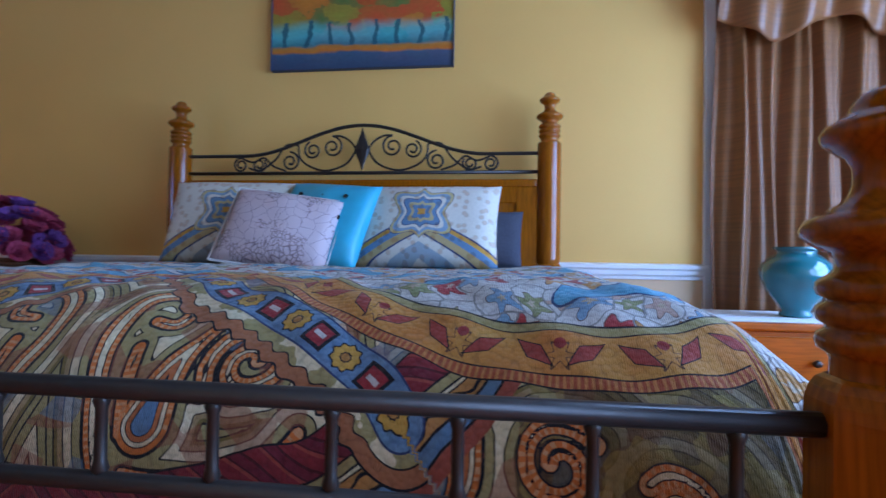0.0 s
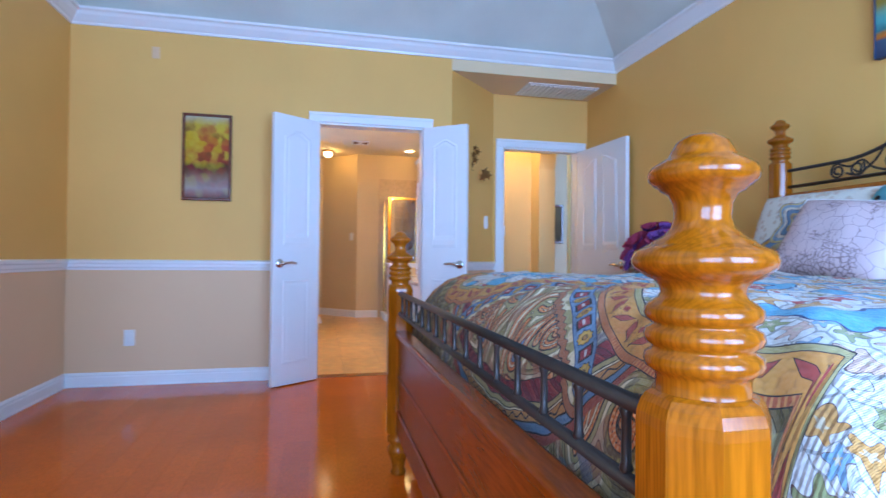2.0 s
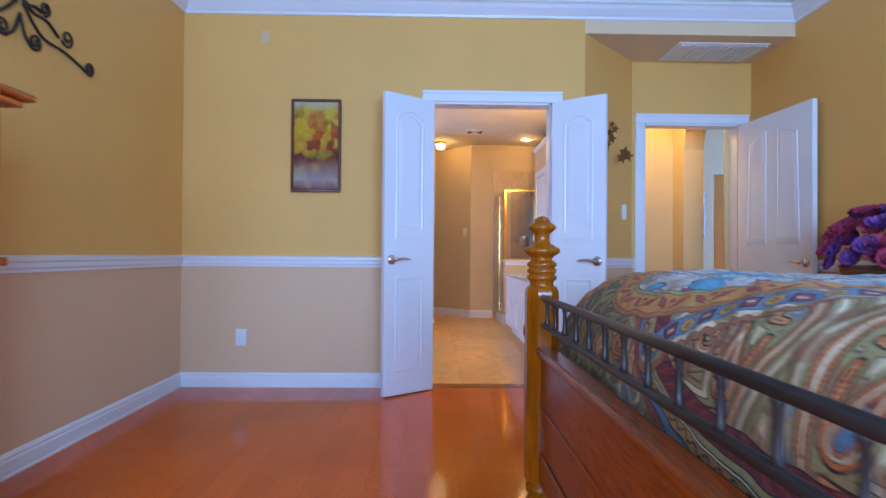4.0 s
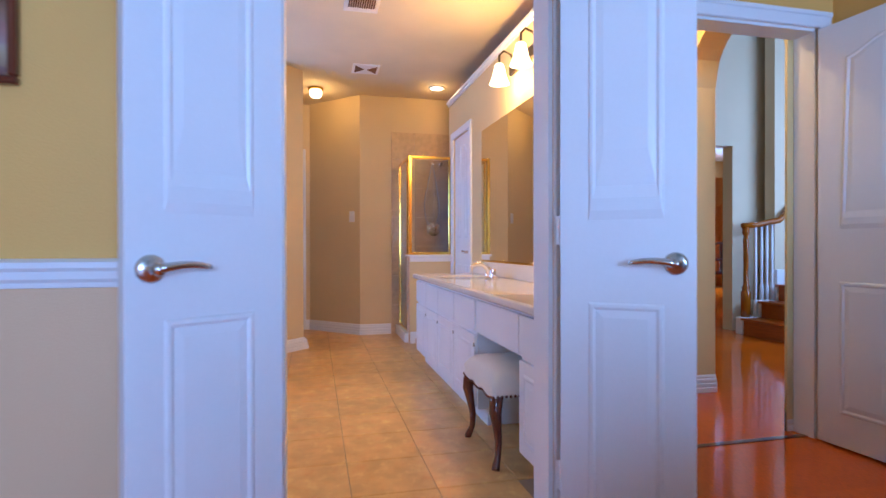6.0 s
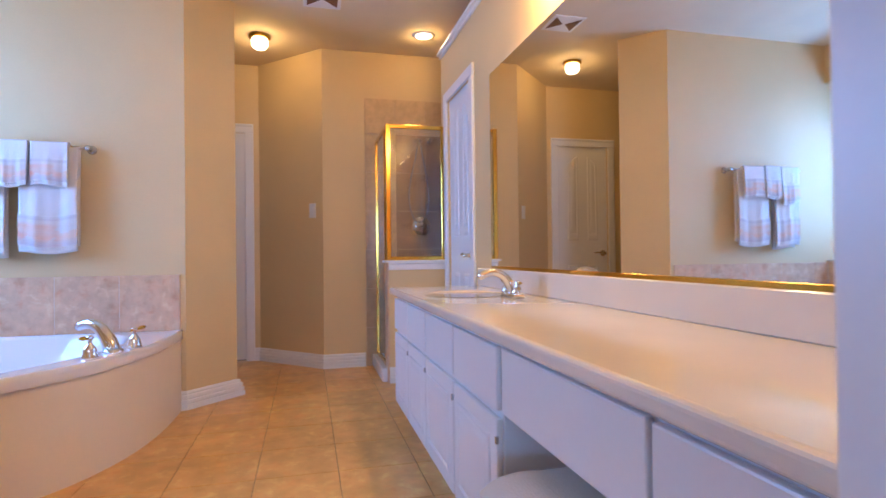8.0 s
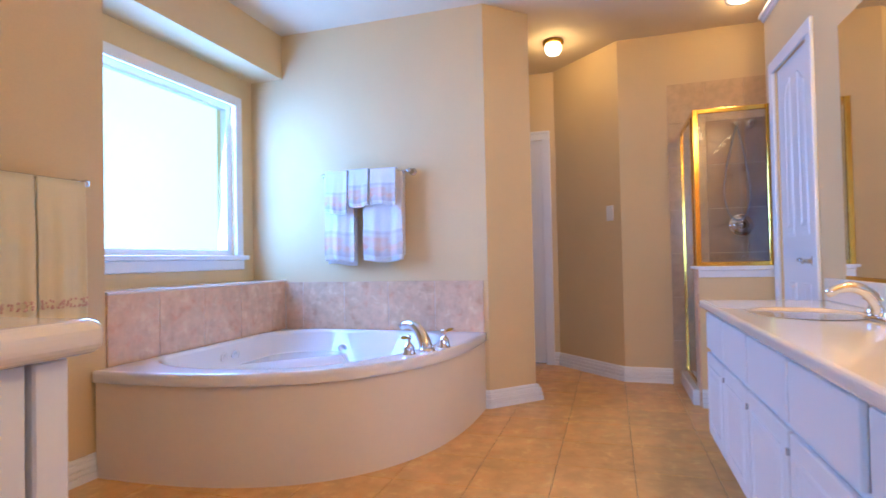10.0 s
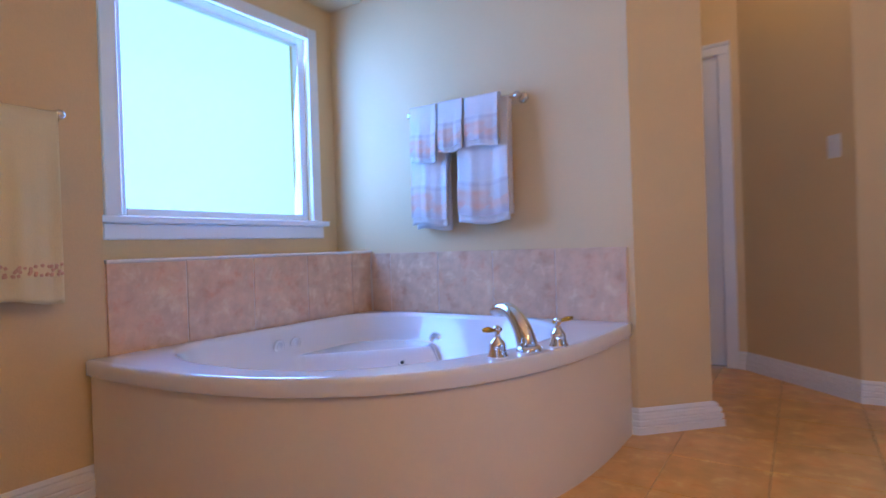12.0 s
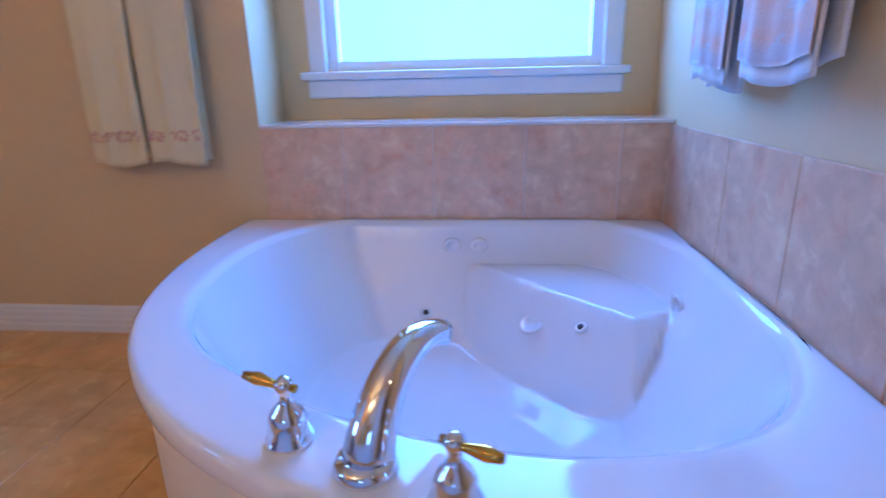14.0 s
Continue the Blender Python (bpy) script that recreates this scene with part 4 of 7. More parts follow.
def door_leaf(name, width, label, m, columns=1, lever_at=None, hinge_x=0.0, group=""):
    """A moulded two-panel white leaf from its hinge at x 0; panels on both faces."""
    ob = thing(name, label, "door", group, m)
    ob["kind"] = "structure"
    part("leaf", box((0, -0.018, 0.012), (width, 0.018, 2.04), 0.002), M_WHITE, ob)
    edge = 0.085 if columns == 1 else 0.11
    pw = (width - edge * (columns + 1)) / columns
    for c in range(columns):
        x0 = edge + c * (pw + edge)
        for s in (1, -1):
            bm = bmesh.new()
            panel_ring(bm, [(x0, 0.17), (x0 + pw, 0.17), (x0 + pw, 0.80), (x0, 0.80)], s * 0.018, s)
            part("panel", bm, M_WHITE, ob)
            bm = bmesh.new()
            if columns == 2 and c == 0:
                o = slant_outline(x0, x0 + pw, 1.05, 1.93, 0.07)
            elif columns == 2:
                o = [(2 * x0 + pw - x, z) for x, z in slant_outline(x0, x0 + pw, 1.05, 1.93, 0.07)][::-1]
            else:
                o = arch_outline(x0, x0 + pw, 1.05, 1.93, 0.05)
            panel_ring(bm, o, s * 0.018, s)
            part("panel", bm, M_WHITE, ob)
    if lever_at is not None:
        lx, way = lever_at
        for s in (1, -1):
            h = part("lever", lathe([(0.033, 0), (0.033, 0.006), (0.026, 0.010), (0.012, 0.012), (0.011, 0.045), (0.013, 0.050), (0.013, 0.056)], 24, pose(lx, s * 0.018, 0.92, -90 * s, 0, 0)), M_NICKEL, ob, "satin nickel lever handle", True)
            pts = [(lx + way * 0.125 * u, s * (0.018 + 0.048 - 0.010 * u * u), 0.92 + 0.008 * math.sin(u * 3)) for u in [i / 8 for i in range(9)]]
            part("grip", tube(pts, [0.0105, 0.011, 0.011, 0.0105, 0.010, 0.0095, 0.009, 0.008, 0.006], 10), M_NICKEL, h, "", True)
    for z in (0.25, 1.02, 1.80):
        bm = bmesh.new()
        add_tube(bm, [(hinge_x, 0, z - 0.045), (hinge_x, 0, z + 0.045)], 0.007, 10)
        add_box(bm, (hinge_x - 0.016, -0.002, z - 0.045), (hinge_x + 0.016, 0.0, z + 0.045))
        part("hinge", bm, M_WHITE, ob, "white painted hinge")
    return ob


# paths run so that the room lies on their left
trim("baseboard", [(0.0, BD0 - CAS), (0.0, SOUTH), (EAST, SOUTH)], [(o, z) for o, z in BASE_P], "white moulded baseboard")
trim("baseboard", [(EAST, SOUTH), (EAST, NORTH), (NOOK_X, NORTH)], BASE_P, "white moulded baseboard")
trim("baseboard", [(NOOK_X, ED0 - CAS), (NOOK_X, 3.0), (0, 2.45), (0, BD1 + CAS)], BASE_P, "white moulded baseboard")
trim("chair_rail", [(0.0, BD0 - CAS), (0.0, SOUTH), (EAST, SOUTH)], RAIL_P, "white moulded chair rail")
trim("chair_rail", [(4.63, NORTH), (NOOK_X, NORTH)], RAIL_P, "white moulded chair rail")
trim("chair_rail", [(NOOK_X, ED0 - CAS), (NOOK_X, 3.0), (0, 2.45), (0, BD1 + CAS)], RAIL_P, "white moulded chair rail")
trim("crown_moulding", [(0, NORTH), (0, SOUTH), (EAST, SOUTH), (EAST, NORTH), (0, NORTH)], CROWN_P, "white crown moulding")
casing_x(0, 1, BD0, BD1, DOOR_H, "white casing round the bathroom doorway")
casing_x(-T - 0.004, -1, BD0, BD1, DOOR_H, "white casing round the bathroom doorway")
jamb_x(-T - 0.004, 0, BD0, BD1, DOOR_H, "white door jamb of the bathroom")
casing_x(NOOK_X, 1, ED0, ED1, DOOR_H, "white casing round the entry doorway")
jamb_x(NOOK_X - T, NOOK_X, ED0, ED1, DOOR_H, "white door jamb of the entry")
structure(part("threshold", box((-0.10, BD0 + 0.016, 0), (0.01, BD1 - 0.016, 0.006)), M_PINE), "narrow wooden threshold strip", "trim")
structure(part("threshold", box((NOOK_X - 0.065, ED0 + 0.016, 0), (NOOK_X - 0.03, ED1 - 0.016, 0.005), 0.002), M_DARKWOOD), "narrow dark threshold strip", "trim")

door_leaf("door_1", 0.385, "white moulded double-door leaf standing open", pose(0.085, BD1 - 0.010, 0, 0, 0, 53.5), 1, (0.33, -1), 0.0, "bathroom double doors")
door_leaf("door_2", 0.400, "white moulded double-door leaf standing open", pose(0.070, BD0 + 0.002, 0, 0, 0, -54), 1, (0.345, -1), 0.0, "bathroom double doors")
door_leaf("door_3", 0.80, "white moulded panel door standing open by the wall", pose(NOOK_X + 0.03, ED1 - 0.01, 0, 0, 0, 4), 2, (0.74, -1))


# ---- bed ----
BX0, BX1, BF, BH = 2.02, 4.001, 1.731, 3.86


def post_profile(top):
    """A turned post: domed finial on a rim, waist, wide cushion, three beads, then the neck that meets the block."""
    turned = [(0.004, 0), (0.014, 0.003), (0.023, 0.009), (0.028, 0.018), (0.030, 0.022), (0.032, 0.024), (0.039, 0.028), (0.046, 0.033), (0.0487, 0.039), (0.047, 0.045), (0.0415, 0.050), (0.039, 0.051), (0.037, 0.054),
              (0.030, 0.058), (0.0255, 0.067), (0.0248, 0.080), (0.028, 0.090), (0.035, 0.097), (0.044, 0.102), (0.0455, 0.104), (0.0500, 0.106), (0.0595, 0.111), (0.0635, 0.119), (0.0620, 0.125), (0.0550, 0.131),
              (0.0490, 0.135), (0.042, 0.138), (0.038, 0.143), (0.0365, 0.149), (0.039, 0.154), (0.046, 0.159), (0.0505, 0.163), (0.0514, 0.169), (0.0495, 0.174), (0.0435, 0.177), (0.0435, 0.179), (0.0500, 0.183), (0.0518, 0.189),
              (0.0500, 0.195), (0.0440, 0.199), (0.0445, 0.202), (0.0505, 0.206), (0.0518, 0.212), (0.0500, 0.218), (0.0440, 0.222), (0.041, 0.226), (0.041, 0.240), (0.043, 0.246), (0.050, 0.250)]
    return [(r, top - d) for r, d in turned]


def octagon_block(bm, r, z0, z1):
    """An eight-sided block with its corners cut off and its top sloped in."""
    def ring(rr, z):
        c = rr * 0.42
        return [bm.verts.new((x, y, z)) for x, y in ((rr, -c), (rr, c), (c, rr), (-c, rr), (-rr, c), (-rr, -c), (-c, -rr), (c, -rr))]
    rows = [ring(r, z0), ring(r, z1 - 0.030), ring(r * 0.985, z1 - 0.020), ring(r * 0.93, z1 - 0.010), ring(r * 0.85, z1 - 0.003), ring(r * 0.76, z1)]
    for a, b in zip(rows, rows[1:]):
        for i in range(8):
            bm.faces.new((a[i], a[(i + 1) % 8], b[(i + 1) % 8], b[i]))
    bm.faces.new(rows[0][::-1])
    bm.faces.new(rows[-1])


def bed_post(parent, x, y, top, tall):
    post = part("post", lathe(post_profile(top)[::-1], 40, pose(x, y, 0)), M_PINE, parent, "turned honey pine post", True)
    bm = bmesh.new()
    if tall:
        add_lathe(bm, [(0.050, 0.92), (0.056, 0.95), (0.056, top - 0.25), (0.050, top - 0.243)], 32)
        octagon_block(bm, 0.062, 0.2, 0.93)
    else:
        octagon_block(bm, 0.0545, 0.19, top - 0.240)
    bmesh.ops.transform(bm, matrix=pose(x, y, 0), verts=bm.verts)
    part("post_block", bm, M_PINE, post)
    foot = [(0.030, 0.0), (0.034, 0.01), (0.026, 0.03), (0.034, 0.07), (0.048, 0.10), (0.050, 0.12), (0.036, 0.135), (0.050, 0.15), (0.052, 0.165), (0.040, 0.178), (0.055, 0.192)]
    part("foot", lathe(foot, 28, pose(x, y, 0)), M_PINE, post, "", True)


def spiral(cx, cz, r0, r1, a0, turns, n=36):
    return [(cx + (r0 + (r1 - r0) * i / n) * math.cos(a0 + turns * 2 * math.pi * i / n), cz + (r0 + (r1 - r0) * i / n) * math.sin(a0 + turns * 2 * math.pi * i / n)) for i in range(n + 1)]


bed = thing("bed", "king-size honey pine poster bed with dark iron railings", "bed")
bed_post(bed, BX0, BF, 1.091, False)
bed_post(bed, BX1, BF, 1.091, False)
bed_post(bed, 1.945, BH, 1.755, True)
bed_post(bed, 3.855, BH, 1.755, True)
# foot: rails, rods, board
top_rail = part("rail", tube([(BX0, BF - 0.005, 0.812), (BX1, BF - 0.005, 0.812)], 0.0105, 14), M_IRON, bed, "dark iron rail", True)
part("rail", tube([(BX0, BF - 0.005, 0.722), (BX1, BF - 0.005, 0.722)], 0.0095, 14), M_IRON, bed, "dark iron rail", True)
k = 0
while 3.89 - 0.1165 * k > BX0 + 0.08:
    x = 3.882 - 0.1165 * k
    part("rod", lathe([(0.0055, 0.728), (0.0085, 0.734), (0.0060, 0.742), (0.0056, 0.792), (0.0085, 0.800), (0.006, 0.806)], 12, pose(x, BF - 0.005, 0)), M_IRON, bed, "", True)
    k += 1
board = part("footboard", box((BX0 + 0.05, BF - 0.012, 0.20), (BX1 - 0.05, BF + 0.018, 0.625), 0.003), M_FOOT_WOOD, bed, "reddish-brown panelled footboard")
part("board_cap", box((BX0 + 0.05, BF - 0.028, 0.62), (BX1 - 0.05, BF + 0.034, 0.650), 0.009, None, 3), M_FOOT_WOOD, board)
part("board_band", box((BX0 + 0.06, BF - 0.018, 0.440), (BX1 - 0.06, BF - 0.011, 0.452), 0.002), M_FOOT_WOOD, board)
part("board_band", box((BX0 + 0.06, BF - 0.020, 0.20), (BX1 - 0.06, BF - 0.011, 0.300), 0.004), M_FOOT_WOOD, board)
for x in (BX0 - 0.01, BX1 - 0.02):
    part("side_rail", box((x - 0.015, BF + 0.06, 0.26), (x + 0.02, BH - 0.06, 0.44), 0.004), M_FOOT_WOOD, bed)
# head: wood panel and ironwork
HX0, HX1 = 2.0, 3.80
head = part("headboard", box((HX0, BH - 0.015, 0.45), (HX1, BH + 0.015, 1.30), 0.003), M_PINE, bed, "framed honey pine headboard")
part("head_cap", box((HX0, BH - 0.030, 1.295), (HX1, BH + 0.030, 1.335), 0.010, None, 3), M_PINE, head)
for a, b in ((HX0, 2.10), (HX1 - 0.10, HX1)):
    part("stile", box((a, BH - 0.026, 0.45), (b, BH - 0.014, 1.296), 0.003), M_PINE, head)
part("top_stile", box((2.10, BH - 0.026, 1.22), (HX1 - 0.10, BH - 0.014, 1.296), 0.003), M_PINE, head)
part("iron_bar", tube([(HX0 - 0.02, BH, 1.372), (HX1 + 0.02, BH, 1.372)], 0.009, 10), M_IRON, bed, "dark iron bar", True)
HC = 2.93
arch = []
for i in range(61):
    x = HX0 - 0.02 + (HX1 - HX0 + 0.04) * i / 60
    u = min(1.0, abs(x - HC) / 0.62)
    arch.append((x, BH, 1.462 + 0.15 * (0.5 + 0.5 * math.cos(math.pi * u))))
part("iron_arch", tube(arch, 0.009, 10), M_IRON, bed, "dark iron arched bar", True)
for s in (-1, 1):
    for cx, cz, r, a0, tn in ((0.156, 1.504, 0.055, 1.57, 1.6), (0.258, 1.488, 0.046, 1.2, -1.6), (0.378, 1.432, 0.050, 1.57, 1.6), (0.545, 1.415, 0.038, 2.4, 1.6), (0.645, 1.415, 0.038, 1.57, -1.6)):
        pts = spiral(0, 0, r, 0.012, a0, tn)
        part("scroll", tube([(HC + s * (cx + p), BH, cz + q) for p, q in pts], 0.0055, 8), M_IRON, bed, "", True)
    for bend in ([(0.03, 1.49), (0.06, 1.53), (0.11, 1.558), (0.156, 1.559)], [(0.03, 1.49), (0.08, 1.42), (0.18, 1.385), (0.27, 1.405), (0.325, 1.45), (0.335, 1.515)], [(0.335, 1.515), (0.40, 1.515), (0.46, 1.44), (0.54, 1.388), (0.60, 1.40)], [(0.40, 1.384), (0.47, 1.41), (0.52, 1.452), (0.58, 1.43), (0.645, 1.453)]):
        fine = []
        for i in range(len(bend) - 1):
            p0, p1, p2, p3 = bend[max(i - 1, 0)], bend[i], bend[i + 1], bend[min(i + 2, len(bend) - 1)]
            for j in range(8):
                u = j / 8
                fine.append(tuple(0.5 * (2 * p1[k] + (p2[k] - p0[k]) * u + (2 * p0[k] - 5 * p1[k] + 4 * p2[k] - p3[k]) * u * u + (3 * p1[k] - p0[k] - 3 * p2[k] + p3[k]) * u ** 3) for k in (0, 1)))
        fine.append(bend[-1])
        part("scroll", tube([(HC + s * p, BH, q) for p, q in fine], 0.0055, 8), M_IRON, bed, "", True)
part("iron_diamond", lathe([(0.003, 1.385), (0.012, 1.42), (0.022, 1.44), (0.042, 1.49), (0.022, 1.54), (0.010, 1.57), (0.003, 1.60)], 8, pose(HC, BH, 0) @ Matrix.Diagonal((1, 0.4, 1, 1))), M_IRON, bed, "dark iron diamond ornament")
mattress = part("mattress", box((2.03, BF + 0.08, 0.42), (3.98, BH - 0.07, 0.74), 0.06, None, 3), M_DOILY, bed)
part("bed_skirt", box((2.04, BF + 0.05, 0.03), (3.97, BH - 0.07, 0.42), 0.01), M_DOILY, bed, "white gathered bed skirt")


def draped(bm, nx, ny, surf, uvof):
    uv = bm.loops.layers.uv.new("UVMap")
    grid = [[bm.verts.new(surf(i / nx, j / ny)) for i in range(nx + 1)] for j in range(ny + 1)]
    for j in range(ny):
        for i in range(nx):
            f = bm.faces.new((grid[j][i], grid[j][i + 1], grid[j + 1][i + 1], grid[j + 1][i]))
            for loop, (a, b) in zip(f.loops, ((i, j), (i + 1, j), (i + 1, j + 1), (i, j + 1))):
                loop[uv].uv = uvof(a / nx, b / ny)


def fold(s, half, r, drop):
    """Along a cloth's half width: flat, then a round shoulder, then hanging. Gives the offset out and the fall."""
    flat = half - r
    if s < flat:
        return s, 0.0
    arc = r * math.pi / 2
    if s < flat + arc:
        a = (s - flat) / r
        return flat + r * math.sin(a), r * (1 - math.cos(a))
    return half + 0.05 * min(1, (s - flat - arc) / 0.2), r + (s - flat - arc)


def quilt_surface(u, v):
    # u across from -1 to 1, v along from the foot's hem (0) to the pillows (1)
    w = (u * 2 - 1) * 1.50
    side = 1 if w > 0 else -1
    ox, fx = fold(abs(w), 1.10, 0.27, 0.4)
    length = 2.29 * v
    hang = 0.56
    if length < hang:
        oy, fy = fold(hang - length + 0.001, 0.26, 0.26, 0)
        oy, fy = -oy, fy
    else:
        oy, fy = length - hang, 0.0
    x = 3.005 + side * ox
    y = 2.06 + oy
    n1 = noise.noise((x * 2.2, y * 2.2, 0.3)) * 0.016 + noise.noise((x * 6, y * 6, 3.3)) * 0.006
    quilted = 0.004 * math.sin(x * 52 + 2 * math.sin(y * 7)) * math.sin(y * 46 + x * 9)
    z = 0.908 - max(fx, fy) - 0.35 * min(fx, fy) + n1 + quilted
    if fy > 0:
        y += (noise.noise((x * 3, z * 5, 1.0)) * 0.012)
    if fx > 0.2:
        x += side * 0.03 * math.sin(y * 9 + 1.3) * min(1, (fx - 0.2) / 0.2)
    return (x, max(y, BF + 0.045), max(z, 0.30))


QUILT_AXIS = 3.14


def sweep(points, n=6):
    """A smooth line through a few points of the print."""
    p = [np.array(q, float) for q in points]
    out = []
    for i in range(len(p) - 1):
        a, b, c, d = p[max(i - 1, 0)], p[i], p[i + 1], p[min(i + 2, len(p) - 1)]
        for k in range(n):
            u = k / n
            out.append(0.5 * (2 * b + (c - a) * u + (2 * a - 5 * b + 4 * c - d) * u * u + (3 * b - a - 3 * c + d) * u ** 3))
    return np.array(out + [p[-1]])


def line_field(x, y, line):
    """Distance to a line less its own radius, distance off it (left positive) and length along it."""
    best, away, sign, run = np.full(x.shape, 9.0), np.full(x.shape, 9.0), np.ones(x.shape), np.zeros(x.shape)
    start = 0.0
    for a, b in zip(line, line[1:]):
        ex, ey = b[0] - a[0], b[1] - a[1]
        L = math.hypot(ex, ey)
        t = np.clip(((x - a[0]) * ex + (y - a[1]) * ey) / (L * L), 0, 1)
        dist = np.hypot(x - a[0] - t * ex, y - a[1] - t * ey)
        rad = a[2] + (b[2] - a[2]) * t if len(a) > 2 else np.zeros(x.shape)
        near = dist - rad < best
        best = np.where(near, dist - rad, best)
        away = np.where(near, dist, away)
        sign = np.where(near, np.where(ex * (y - a[1]) - ey * (x - a[0]) >= 0, 1.0, -1.0), sign)
        run = np.where(near, start + t * L, run)
        start += L
    return best, away * sign, run


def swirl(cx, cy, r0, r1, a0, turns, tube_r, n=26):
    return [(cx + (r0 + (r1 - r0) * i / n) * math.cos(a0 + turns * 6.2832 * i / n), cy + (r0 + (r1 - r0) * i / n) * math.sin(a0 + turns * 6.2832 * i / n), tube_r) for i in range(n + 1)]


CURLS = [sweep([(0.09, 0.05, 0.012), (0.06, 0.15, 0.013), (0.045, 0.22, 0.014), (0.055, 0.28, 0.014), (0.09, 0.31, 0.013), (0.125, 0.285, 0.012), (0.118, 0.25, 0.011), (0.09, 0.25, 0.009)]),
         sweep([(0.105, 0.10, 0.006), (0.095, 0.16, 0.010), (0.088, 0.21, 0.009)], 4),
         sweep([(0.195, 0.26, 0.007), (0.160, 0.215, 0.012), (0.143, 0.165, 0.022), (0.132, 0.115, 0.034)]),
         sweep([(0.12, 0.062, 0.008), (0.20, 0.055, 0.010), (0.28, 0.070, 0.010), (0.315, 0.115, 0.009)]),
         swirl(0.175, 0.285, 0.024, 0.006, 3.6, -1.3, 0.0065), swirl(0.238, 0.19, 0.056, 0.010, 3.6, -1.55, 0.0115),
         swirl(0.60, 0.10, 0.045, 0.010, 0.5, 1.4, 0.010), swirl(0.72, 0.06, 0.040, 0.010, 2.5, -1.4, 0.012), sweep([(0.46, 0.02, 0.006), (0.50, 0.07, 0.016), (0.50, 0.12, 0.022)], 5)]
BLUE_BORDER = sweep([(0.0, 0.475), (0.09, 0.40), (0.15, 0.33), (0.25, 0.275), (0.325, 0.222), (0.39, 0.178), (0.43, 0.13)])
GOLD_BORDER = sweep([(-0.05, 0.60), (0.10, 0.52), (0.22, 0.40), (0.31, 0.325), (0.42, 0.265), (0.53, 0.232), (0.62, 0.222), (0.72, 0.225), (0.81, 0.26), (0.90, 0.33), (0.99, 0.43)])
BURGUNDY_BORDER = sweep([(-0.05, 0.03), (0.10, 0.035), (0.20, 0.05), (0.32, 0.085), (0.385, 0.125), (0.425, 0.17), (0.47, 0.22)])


def quilt_mesh(nx=560, fine_rows=200, rows=340):
    """The draped cloth, closer woven where it hangs over the foot, with the fields of its print."""
    vs = np.concatenate([np.linspace(0, 0.30, fine_rows, endpoint=False), np.linspace(0.30, 1.0, rows - fine_rows + 1)])
    us = np.linspace(0, 1, nx + 1)
    co = np.array([quilt_surface(u, v) for v in vs for u in us], dtype=np.float32)
    n, mrows = nx + 1, len(vs)
    a = (np.arange(mrows - 1)[:, None] * n + np.arange(nx)[None, :]).ravel()
    quads = np.stack([a, a + 1, a + n + 1, a + n], axis=1)
    me = bpy.data.meshes.new("quilt")
    me.from_pydata(co.tolist(), [], quads.tolist())
    cu, cv = np.tile(3.0 + (us * 2 - 1) * 1.5, mrows), np.repeat(vs * 2.29 - 0.14, n)
    layer = me.uv_layers.new(name="UVMap")
    flat = quads.ravel()
    layer.data.foreach_set("uv", np.stack([cu[flat], cv[flat]], axis=1).astype(np.float32).ravel())
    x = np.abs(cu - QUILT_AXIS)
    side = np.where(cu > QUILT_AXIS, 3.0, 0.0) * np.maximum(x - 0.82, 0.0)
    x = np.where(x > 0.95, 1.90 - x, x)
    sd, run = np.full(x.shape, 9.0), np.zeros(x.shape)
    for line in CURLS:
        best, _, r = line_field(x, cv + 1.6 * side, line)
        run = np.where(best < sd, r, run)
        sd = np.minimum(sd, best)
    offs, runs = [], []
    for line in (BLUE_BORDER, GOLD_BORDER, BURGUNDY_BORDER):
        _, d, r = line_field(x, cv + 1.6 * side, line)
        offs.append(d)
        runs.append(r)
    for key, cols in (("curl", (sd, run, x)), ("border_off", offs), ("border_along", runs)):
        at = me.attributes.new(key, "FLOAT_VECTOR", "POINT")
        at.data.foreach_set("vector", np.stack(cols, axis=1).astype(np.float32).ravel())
    me.materials.append(M_QUILT)
    me.polygons.foreach_set("use_smooth", [True] * len(me.polygons))
    return me


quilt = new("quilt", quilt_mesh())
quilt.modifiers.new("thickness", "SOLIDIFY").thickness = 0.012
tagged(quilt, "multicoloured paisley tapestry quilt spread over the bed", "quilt")


